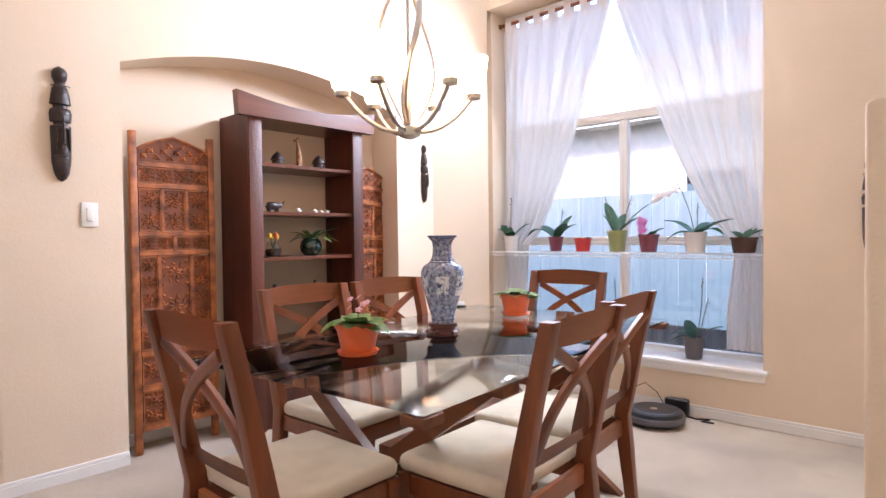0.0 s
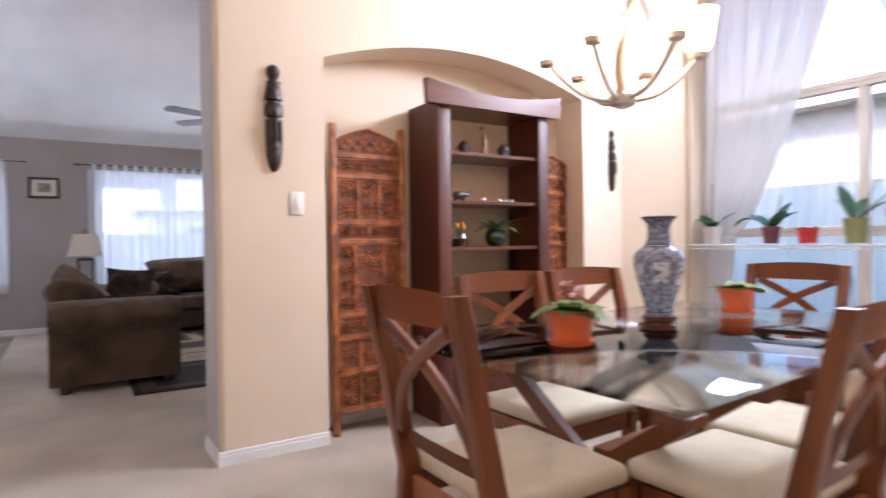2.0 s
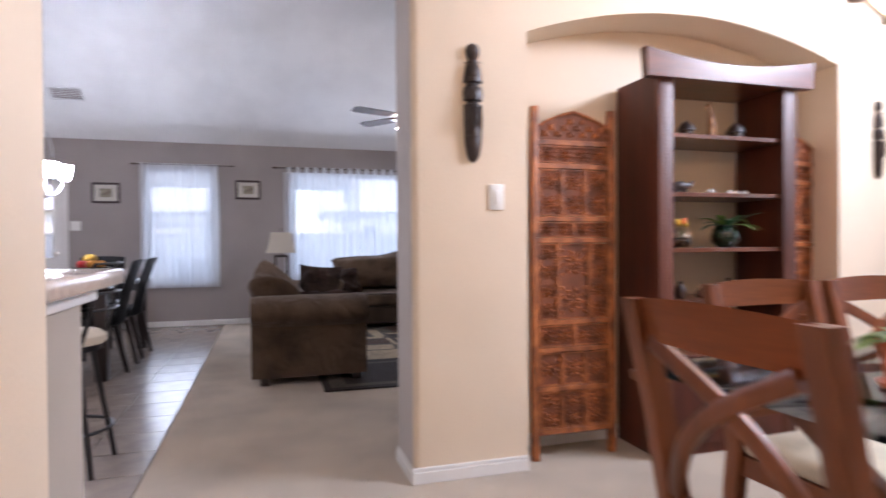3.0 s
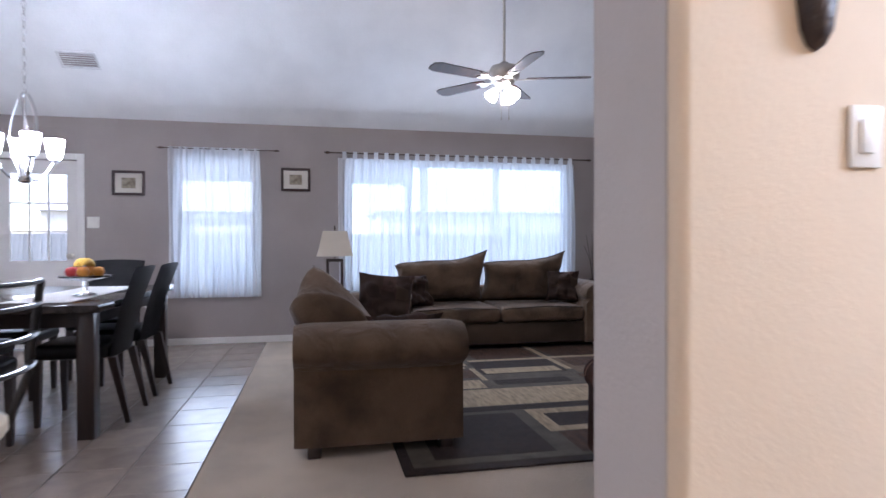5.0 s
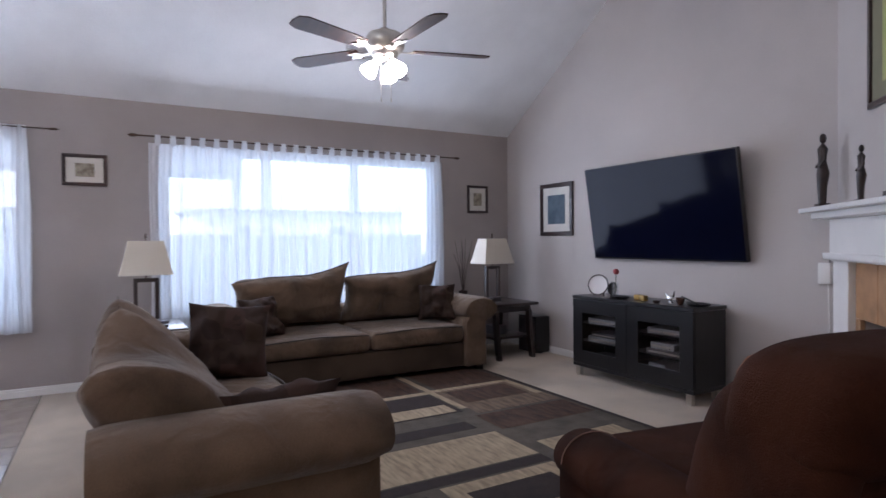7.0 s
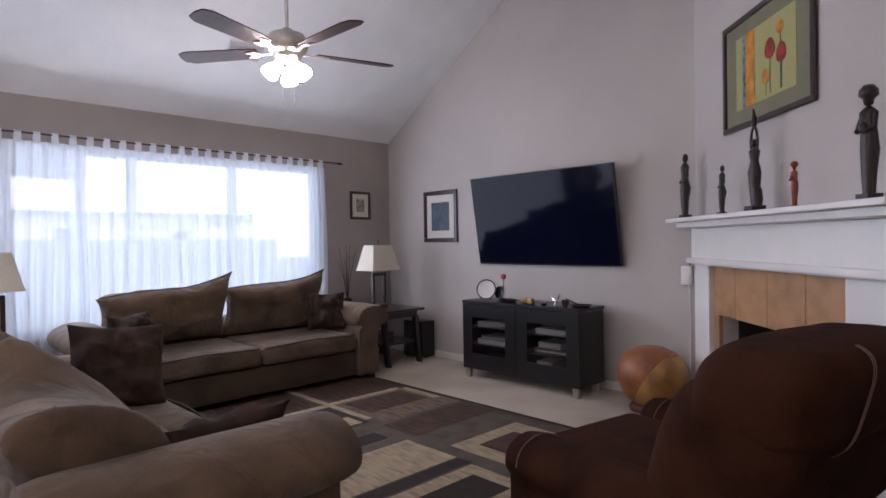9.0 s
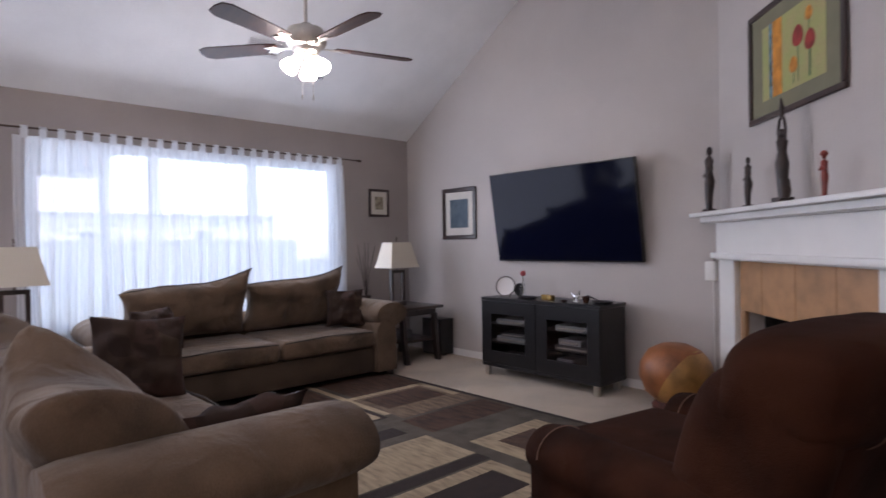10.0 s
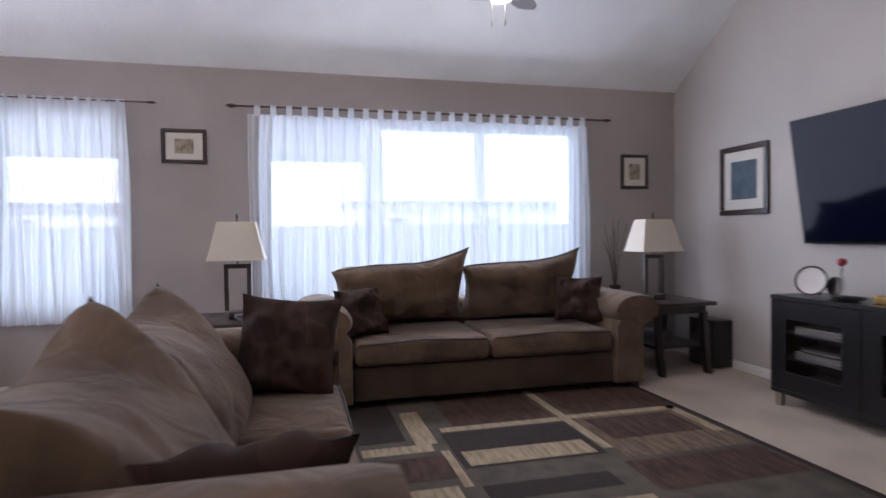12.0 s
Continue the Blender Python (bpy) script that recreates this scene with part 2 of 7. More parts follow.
def box(bm, x0, x1, y0, y1, z0, z1, bev=0.0, seg=2, m=None):
    made = bmesh.ops.create_cube(bm, size=1)["verts"]
    bmesh.ops.scale(bm, vec=(abs(x1 - x0), abs(y1 - y0), abs(z1 - z0)), verts=made)
    bmesh.ops.translate(bm, vec=((x0 + x1) / 2, (y0 + y1) / 2, (z0 + z1) / 2), verts=made)
    if m is not None:
        bmesh.ops.transform(bm, matrix=m, verts=made)
    if bev:
        edges = {e for v in made for e in v.link_edges}
        bmesh.ops.bevel(bm, geom=list(edges), offset=bev, segments=seg, profile=0.5, affect="EDGES", clamp_overlap=True)
    return bm


def cube(*a, **k):
    return box(bmesh.new(), *a, **k)


def ring(bm, x0, x1, z0, z1, w, y0, y1):
    """One mitred rectangular frame in the xz plane, w wide."""
    loops = []
    for k in (0, w):
        for y in (y0, y1):
            loops.append([bm.verts.new(c) for c in ((x0 + k, y, z0 + k), (x1 - k, y, z0 + k), (x1 - k, y, z1 - k), (x0 + k, y, z1 - k))])
    for a, b in ((0, 1), (1, 3), (3, 2), (2, 0)):
        for i in range(4):
            j = (i + 1) % 4
            bm.faces.new((loops[a][i], loops[a][j], loops[b][j], loops[b][i]))
    bmesh.ops.recalc_face_normals(bm, faces=bm.faces[:])
    return bm


def lathe(bm, profile, seg=24, c=(0, 0, 0), squash=1.0):
    """A turned shape from (radius, height) pairs."""
    rings = []
    for r, z in profile:
        if r < 1e-4:
            rings.append([bm.verts.new((c[0], c[1], c[2] + z))])
        else:
            rings.append([bm.verts.new((c[0] + r * math.cos(2 * math.pi * i / seg), c[1] + squash * r * math.sin(2 * math.pi * i / seg), c[2] + z)) for i in range(seg)])
    for a, b in zip(rings, rings[1:]):
        for i in range(seg):
            j = (i + 1) % seg
            if len(a) == 1 and len(b) == 1:
                continue
            if len(a) == 1:
                bm.faces.new((a[0], b[i], b[j]))
            elif len(b) == 1:
                bm.faces.new((a[i], a[j], b[0]))
            else:
                bm.faces.new((a[i], a[j], b[j], b[i]))
    return bm


def tube(bm, pts, r, seg=8, flat=1.0, closed=False):
    """A rod along points; r may be a list."""
    pts = [Vector(p) for p in pts]
    rs = r if isinstance(r, (list, tuple)) else [r] * len(pts)
    rings, up = [], None
    for i, p in enumerate(pts):
        if closed:
            d = pts[(i + 1) % len(pts)] - pts[i - 1]
        else:
            d = pts[min(i + 1, len(pts) - 1)] - pts[max(i - 1, 0)]
        d.normalize()
        if up is None:
            up = Vector((0, 0, 1)) if abs(d.z) < 0.9 else Vector((1, 0, 0))
        side = d.cross(up).normalized()
        up = side.cross(d).normalized()
        rings.append([bm.verts.new(p + rs[i] * (math.cos(2 * math.pi * k / seg) * side + flat * math.sin(2 * math.pi * k / seg) * up)) for k in range(seg)])
    pairs = list(zip(rings, rings[1:]))
    if closed:
        pairs.append((rings[-1], rings[0]))
    for a, b in pairs:
        for k in range(seg):
            bm.faces.new((a[k], a[(k + 1) % seg], b[(k + 1) % seg], b[k]))
    if not closed:
        bm.faces.new(rings[0])
        bm.faces.new(rings[-1])
    return bm


def prism(bm, outline, axis, a, b):
    """An outline of two coordinates drawn out along the third axis from a to b."""
    def at(p, v):
        return {"x": (v, p[0], p[1]), "y": (p[0], v, p[1]), "z": (p[0], p[1], v)}[axis]
    lo, hi = [bm.verts.new(at(p, a)) for p in outline], [bm.verts.new(at(p, b)) for p in outline]
    bm.faces.new(lo)
    bm.faces.new(list(reversed(hi)))
    for i in range(len(outline)):
        j = (i + 1) % len(outline)
        bm.faces.new((lo[i], hi[i], hi[j], lo[j]))
    return bm


def pillow(bm, w, d, h, n=14, corner=0.12, rough=0.02, seed=0, m=None, power=2.6):
    """A stuffed cushion: w by d, h thick, in the xy plane, with pulled corners and creases."""
    top, bot = {}, {}
    for i in range(n + 1):
        for j in range(n + 1):
            u, v = 2 * i / n - 1, 2 * j / n - 1
            f = max(0.0, (1 - abs(u) ** power) * (1 - abs(v) ** power)) ** 0.5
            pin = 1 - corner * (1 - abs(u) ** 2) * abs(v) ** 3
            pin2 = 1 - corner * (1 - abs(v) ** 2) * abs(u) ** 3
            x, y = u * w / 2 * pin2, v * d / 2 * pin
            k = noise.noise(Vector((u * 1.7 + seed, v * 1.7, seed * 3.1))) * rough + 0.5 * rough * noise.noise(Vector((u * 4 + seed, v * 4, 7.7)))
            z = f * h / 2
            edge = abs(u) == 1 or abs(v) == 1
            top[i, j] = bm.verts.new((x, y, 0 if edge else z + k * min(1, f * 2)))
            bot[i, j] = top[i, j] if edge else bm.verts.new((x, y, -z + k * 0.4 * min(1, f * 2)))
    new_v = list({*top.values(), *bot.values()})
    for i in range(n):
        for j in range(n):
            bm.faces.new((top[i, j], top[i + 1, j], top[i + 1, j + 1], top[i, j + 1]))
            q = [bot[i, j], bot[i, j + 1], bot[i + 1, j + 1], bot[i + 1, j]]
            if len(set(q)) == 4:
                bm.faces.new(q)
    if m is not None:
        bmesh.ops.transform(bm, matrix=m, verts=new_v)
    return bm


def sheet(bm, f, nu, nv):
    g = [[bm.verts.new(f(i / nu, j / nv)) for j in range(nv + 1)] for i in range(nu + 1)]
    for i in range(nu):
        for j in range(nv):
            bm.faces.new((g[i][j], g[i + 1][j], g[i + 1][j + 1], g[i][j + 1]))
    return bm


def arc(p, q, bend, n=10):
    """Points from p to q, pushed out by the vector bend in the middle."""
    p, q, bend = Vector(p), Vector(q), Vector(bend)
    return [p.lerp(q, i / n) + bend * (4 * (i / n) * (1 - i / n)) for i in range(n + 1)]

# ---- structure ----
DX, LX = -3.05, -3.355      # dining face and living face of the dividing wall
FX = -8.93                  # far wall
TY = 3.93                   # wall with the television
WY, GY = 3.77, 4.045        # dining window wall, its glass
PY0, PY1 = 0.508, 1.068       # pillar
NY = 3.02                   # niche's other edge
HY = -0.56                  # hall wall
TE = -0.685                  # edge between tile and carpet
SLOPE = 0.64
RX = -6.2
RZ = 2.44 + SLOPE * (RX - FX)


def wall(name, bm, material, label):
    return solid(name, bm, material, label, "wall", "structure", 0)


solid("ground", cube(-60, 40, -40, 60, -0.35, -0.12), M_GRASS, "dry winter lawn round the house", "ground", "structure", 0)
solid("floor", cube(-9.1, 1.8, TE, 4.3, -0.12, 0.0), M_CARPET, "beige cut-pile carpet, slightly trodden", "floor", "structure", 0)
floor_tiles = solid("tile_floor", cube(-9.1, 1.8, -3.75, TE, -0.12, -0.006), M_GROUT, "beige ceramic tile floor with dark grout", "floor", "structure", 0)

# dining side of the dividing wall with its arched niche, then the thin back of the niche
arch_pts = [(PY1, 0.0), (PY1, 2.09)]
for i in range(1, 24):
    a = i / 24
    arch_pts.append((PY1 + (NY - PY1) * a, 2.09 + 0.175 * (1 - (2 * a - 1) ** 2)))
arch_pts += [(NY, 2.09), (NY, 0.0)]
outline = [(PY0, 0.0)] + arch_pts + [(3.42, 0.0), (3.42, 3.5), (PY0, 3.5)]
bm = prism(bmesh.new(), outline, "x", -3.33, DX)
be = [e for e in bm.edges if abs(e.verts[0].co.y - PY0) < 1e-4 and abs(e.verts[1].co.y - PY0) < 1e-4 and abs(e.verts[0].co.z - e.verts[1].co.z) > 1 and e.verts[0].co.x > -3.15]
bmesh.ops.bevel(bm, geom=be, offset=0.03, segments=5, profile=0.5, affect="EDGES")
solid("wall_dining", bm, M_CREAM, "cream plaster wall with an arched niche", "wall", "structure", 30)
wall("wall_niche_back", cube(LX + 0.004, -3.332, PY0, 3.42, 0, 3.5), M_CREAM, "cream plaster back of the niche")
wall("wall_living_side", cube(LX - 0.012, LX, PY0 + 0.004, 4.1, 0, 4.25), M_GREIGE, "light grey painted wall of the living room")
wall("wall_pillar_end", cube(LX - 0.012, DX - 0.031, PY0 - 0.004, PY0, 0, 3.5), M_GREIGE, "light grey painted end of the dividing wall")
# slanted wall and the window wall
p, q = Vector((DX, 3.42, 0)), Vector((-2.75, WY, 0))
nrm = Vector((q - p).to_2d().orthogonal().normalized().to_3d())
if nrm.y < 0:
    nrm = -nrm
wall("wall_slant", prism(bmesh.new(), [(p.x, p.y), (q.x, q.y), ((q + nrm * 0.3).x, (q + nrm * 0.3).y), (p.x - 0.25, 4.1)], "z", 0, 3.5), M_CREAM, "cream slanted bay wall")
WX0, WX1, WZ0, WZ1 = -2.75, -0.705, 0.345, 3.02
bm = bmesh.new()
box(bm, WX1, 1.8, WY, 4.2, 0, 3.5)
box(bm, WX0, WX1, WY, 4.2, 0, WZ0 - 0.03)
box(bm, WX0, WX1, WY, 4.2, WZ1, 3.5)
box(bm, WX0 - 0.12, WX0, WY + 0.06, 4.2, 0, 3.5)
wall("wall_window", bm, M_CREAM, "cream wall with a deep window recess")
solid("window_sill", cube(WX0 + 0.002, WX1 + 0.03, WY - 0.035, GY - 0.02, WZ0 - 0.028, WZ0, 0.006), M_TRIM, "white painted deep window sill board", "window sill", "structure")
solid("window_apron", cube(WX0 + 0.02, WX1 + 0.015, WY - 0.016, WY - 0.001, WZ0 - 0.075, WZ0 - 0.030, 0.004), M_TRIM, "white painted moulding below the sill", "trim", "structure")
# walls behind and beside the camera
wall("wall_east", cube(1.7, 1.8, -3.75, 4.2, 0, 3.5), M_CREAM, "cream painted wall")
wall("wall_hall", cube(-1.9, 1.7, HY - 0.12, HY, 0, 3.5), M_CREAM, "cream painted hall wall ending in a bullnose corner")
wall("wall_kitchen_side", cube(-1.9, -1.8, -3.6, HY - 0.122, 0, 3.5), M_GREIGE, "plain kitchen wall")
solid("ceiling_dining", cube(-3.40, 1.8, -3.75, 4.2, 3.5, 3.6), M_CEIL, "white flat ceiling", "ceiling", "structure", 0)
wall("wall_over_opening", cube(-3.40, -3.28, -3.75, PY0, 3.601, RZ), M_GREIGE, "grey wall over the opening")
# living room
OPEN = [(-3.365, -2.605, 0.0, 1.99), (-1.63, -0.80, 0.58, 2.06), (0.22, 2.92, 0.58, 2.06)]
bm = bmesh.new()
edges = [-3.75] + [v for o in OPEN for v in o[:2]] + [4.05]
for i in range(0, len(edges), 2):
    box(bm, FX - 0.14, FX, edges[i], edges[i + 1], 0, 2.6)
for y0, y1, z0, z1 in OPEN:
    box(bm, FX - 0.14, FX, y0, y1, z1, 2.6)
    if z0 > 0:
        box(bm, FX - 0.14, FX, y0, y1, 0, z0)
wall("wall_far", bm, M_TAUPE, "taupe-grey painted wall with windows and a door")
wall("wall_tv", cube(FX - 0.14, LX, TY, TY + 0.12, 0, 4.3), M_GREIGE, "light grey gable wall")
wall("wall_nook", cube(FX, -2.1, -3.72, -3.60, 0, 4.3), M_GREIGE, "light grey painted wall by the breakfast table")
bm = prism(bmesh.new(), [(FX - 0.2, 2.44 - 0.2 * SLOPE), (RX, RZ), (-3.3, RZ), (-3.3, RZ + 0.1), (RX, RZ + 0.1), (FX - 0.2, 2.56 - 0.2 * SLOPE)], "y", -3.75, 4.1)
solid("ceiling_living", bm, M_CEIL, "white vaulted ceiling with fine texture", "ceiling", "structure", 0)
# corner chimney breast
FC, FD, FN = Vector((-5.29, TY, 0)), Vector((0.7071, -0.7071, 0)), Vector((-0.7071, -0.7071, 0))


def diag(s, off, z):
    return FC + FD * s + FN * off + Vector((0, 0, z))


FIRE = Matrix.LocRotScale(FC, Euler((0, 0, radians(-45))), None)   # x along the breast, -y into the room
bm = bmesh.new()
L = 2.58
prism(bm, [(0, 0), (0.43, 0), (0.43, 0.73), (1.68, 0.73), (1.68, 0), (L, 0), (L, 4.18), (0, 4.18)], "y", 0, 0.1)
bmesh.ops.transform(bm, matrix=FIRE, verts=bm.verts)
bmesh.ops.recalc_face_normals(bm, faces=bm.faces[:])
wall("wall_chimney", bm, M_GREIGE, "light grey slanted chimney breast")


def baseboard(bm, p, q, h=0.072, d=0.014):
    p, q = Vector((*p, 0)), Vector((*q, 0))
    v = q - p
    m = Matrix.LocRotScale(p, Euler((0, 0, math.atan2(v.y, v.x))), None)
    box(bm, 0, v.length, 0.001, d, 0.001, h * 0.72, m=m)
    box(bm, 0, v.length, 0.001, d * 0.62, h * 0.72, h, 0.003, 1, m=m)


for name, runs in (("baseboard_dining", [((DX, PY1), (DX, PY0 - 0.014)), ((DX, 3.42), (DX, NY)), ((1.7, WY), (-2.75, WY)), ((-2.75, WY), (DX, 3.42)), ((-3.33, NY), (-3.33, PY1))]),
                   ("baseboard_pillar", [((DX - 0.0, PY0 - 0.004), (LX - 0.012, PY0 - 0.004))]),
                   ("baseboard_living", [((FX, 4.05 - 0.12), (FX, -2.53)), ((-5.3, TY), (FX, TY)), ((LX - 0.012, PY0), (LX - 0.012, 1.9))]),
                   ("baseboard_chimney", [(tuple(diag(L, 0, 0).to_2d()), tuple(diag(2.09, 0, 0).to_2d()))])):
    bm = bmesh.new()
    for a, b in runs:
        # boards stand on the room's side, to the left of the run
        baseboard(bm, a, b)
    solid(name, bm, M_TRIM, "white painted baseboard", "baseboard", "structure", 0)

# half wall at the camera's side
bm = cube(0.062, 1.69, 1.20, 1.33, 0, 1.405, 0.012, 3)
solid("half_wall", bm, M_CREAM, "cream textured half wall with a flat top", "half wall", "structure")


# ---- windows ----
def pane_window(name, axis_pos, spans, frame_w, depth, label, on_x):
    """A framed window; spans are (a0, a1, z0, z1) panes; on_x when the window lies in a wall of constant x."""
    ob = thing(name, (0, 0, 0), label, "window")
    tagged(ob, kind="structure")
    for a0, a1, z0, z1 in spans:
        bm = bmesh.new()
        for r in ((a0, a1, z0, z0 + frame_w), (a0, a1, z1 - frame_w, z1), (a0, a0 + frame_w, z0 + frame_w, z1 - frame_w), (a1 - frame_w, a1, z0 + frame_w, z1 - frame_w)):
            if on_x:
                box(bm, axis_pos - depth / 2, axis_pos + depth / 2, r[0], r[1], r[2], r[3], 0.004, 1)
            else:
                box(bm, r[0], r[1], axis_pos - depth / 2, axis_pos + depth / 2, r[2], r[3], 0.004, 1)
        fr = part("window_frame", bm, M_TRIM, ob)
        g = (axis_pos - 0.003, axis_pos + 0.003)
        bm = cube(*g, a0 + frame_w - 0.004, a1 - frame_w + 0.004, z0 + frame_w - 0.004, z1 - frame_w + 0.004) if on_x else \
            cube(a0 + frame_w - 0.004, a1 - frame_w + 0.004, *g, z0 + frame_w - 0.004, z1 - frame_w + 0.004)
        pn = part("pane", bm, M_GLASS, fr, smooth=0)
        pn.visible_shadow = False
    return ob


pane_window("window_1", GY, [(-2.745, -1.69, 0.35, 1.12), (-1.69, -0.71, 0.35, 1.12), (-2.745, -1.69, 1.12, 2.04), (-1.69, -0.71, 1.12, 2.04), (-2.745, -0.71, 2.04, 3.015)], 0.032, 0.06,
            "white framed window with a fixed upper light", False)
pane_window("window_2", FX - 0.07, [(-1.625, -0.805, 0.585, 1.345), (-1.625, -0.805, 1.345, 2.055)], 0.035, 0.05, "white single-hung window", True)
pane_window("window_3", FX - 0.07, [(0.225, 1.12, 0.585, 2.055), (1.12, 2.02, 0.585, 2.055), (2.02, 2.915, 0.585, 2.055)], 0.04, 0.05, "wide white window in three lights", True)
for nm, y0, y1 in (("window_ledge_2", -1.66, -0.77), ("window_ledge_3", 0.19, 2.95)):
    solid(nm, cube(FX + 0.001, FX + 0.035, y0, y1, 0.550, 0.578, 0.004), M_TRIM, "white painted window ledge", "window sill", "structure")


# back door with nine panes
def back_door():
    ob = tagged(thing("door_1", (FX - 0.06, -2.985, 0), "white half-glazed back door with a grid of panes, shut", "door"), kind="structure")
    w = 0.375
    bm = bmesh.new()
    box(bm, -0.02, 0.02, -w, w, 0.01, 0.93)
    box(bm, -0.02, 0.02, -w, w, 1.84, 1.985)
    box(bm, -0.02, 0.02, -w, -0.27, 0.93, 1.84)
    box(bm, -0.02, 0.02, 0.27, w, 0.93, 1.84)
    door = part("leaf", bm, M_TRIM, ob, smooth=0)
    for k in (-0.09, 0.09):
        part("muntin", cube(-0.012, 0.012, k - 0.008, k + 0.008, 0.931, 1.839), M_TRIM, door, smooth=0)
    for k in (1.235, 1.535):
        part("muntin", cube(-0.011, 0.011, -0.27, 0.27, k - 0.008, k + 0.008), M_TRIM, door, smooth=0)
    p_ = part("pane", cube(-0.003, 0.003, -0.268, 0.268, 0.932, 1.838), M_GLASS, door, smooth=0)
    p_.visible_shadow = False
    bm = bmesh.new()
    lathe(bm, [(0, 0), (0.028, 0), (0.028, 0.01), (0.012, 0.015), (0.012, 0.04), (0.03, 0.05), (0.03, 0.075), (0, 0.085)], 14)
    bmesh.ops.transform(bm, matrix=pose(0.02, 0.315, 0.98, 0, 90, 0), verts=bm.verts)
    part("door_knob", bm, M_STEEL, door, "brushed metal knob")
    bm = bmesh.new()
    for y0, y1, z0, z1 in ((-0.455, -0.385, 0, 2.055), (0.385, 0.455, 0, 2.055), (-0.384, 0.384, 1.99, 2.055)):
        box(bm, 0.061, 0.078, y0, y1, z0 + 0.001, z1, 0.004, 1)
    part("casing", bm, M_TRIM, ob)


back_door()


# ---- outside ----
def fence(name, loc, rz, n, h):
    ob = thing(name, loc, "weathered grey board fence", "fence", rz=rz)
    bm = cube(-0.069, 0.069, -0.01, 0.01, -0.12, h)
    me = finish("board", bm, M_FENCE, 0)
    for i in range(n):
        o = new("board", me)
        o.parent = ob
        o.location = ((i - n / 2) * 0.145, 0.006 * (i % 2), 0)
    for z in (0.3, h - 0.35):
        part("fence_rail", cube(-n * 0.0725, n * 0.0725, 0.02, 0.06, z, z + 0.09), M_FENCE, ob, smooth=0)


fence("fence", (-2.2, 6.3, 0), 0, 60, 1.62)
fence("fence", (-24.5, 0.0, 0), 90, 150, 1.5)


def house(loc, rz, w, d, h, rh):
    ob = thing("house", loc, "neighbouring house with pale siding and a grey roof", "house", rz=rz)
    part("wall", cube(-w / 2, w / 2, -d / 2, d / 2, -0.12, h), M_SIDING, ob, smooth=0)
    part("roof", prism(bmesh.new(), [(-d / 2 - 0.4, h), (d / 2 + 0.4, h), (0, h + rh)], "x", -w / 2 - 0.3, w / 2 + 0.3), M_ROOF, ob, smooth=0)
    for x in (-w * 0.3, w * 0.15):
        wn_ = part("window", cube(x - 0.5, x + 0.5, -d / 2 - 0.04, -d / 2 - 0.001, 1.0, 2.2), M_TRIM, ob, smooth=0)
        part("pane", cube(x - 0.44, x + 0.44, -d / 2 - 0.05, -d / 2 - 0.041, 1.06, 2.14), M_BLACK, wn_, smooth=0)


house((-4.5, 13.0, 0), 0, 12, 7, 3.0, 2.2)
house((-40, 9.5, 0), 90, 12, 8, 3.0, 2.4)
house((-42, -9.5, 0), 90, 11, 8, 3.0, 2.2)
solid("patio", cube(-12.4, FX - 0.16, -3.5, 3.9, -0.119, -0.04), M_CONC, "concrete patio slab", "patio", "structure", 0)
pr = thing("patio_cover", (0, 0, 0), "white flat patio cover on posts", "patio cover")
part("roof", cube(-12.3, FX - 0.16, -3.6, 1.5, 2.42, 2.55), M_TRIM, pr, smooth=0)
part("beam", cube(-12.3, -12.16, -3.6, 1.5, 2.14, 2.419), M_TRIM, pr, smooth=0)
for y in (-3.4, 1.36):
    part("post", cube(-12.29, -12.17, y, y + 0.12, -0.04, 2.139), M_TRIM, pr, smooth=0)
# grill cover behind the side window
bm = cube(-11.6, -11.0, -1.75, -0.7, -0.04, 0.86, 0.14, 4)
solid("patio_table", bm, M_BLACK, "dark covered patio table outside the window", "patio table")


# ---- curtains ----
def rod(name, p, q, r, label, material=M_BRONZE):
    ob = thing(name, tuple(p), label, "curtain rod")
    v = Vector(q) - Vector(p)
    part("rod", tube(bmesh.new(), [(0, 0, 0), tuple(v)], r, 10), material, ob)
    d = v.normalized()
    for base, sgn in ((Vector((0, 0, 0)), -1), (v, 1)):
        bm = tube(bmesh.new(), [base, base + d * sgn * 0.02, base + d * sgn * 0.045, base + d * sgn * 0.075], [r, r * 1.9, r * 2.2, r * 0.3], 10)
        part("finial", bm, material, ob)
    return ob


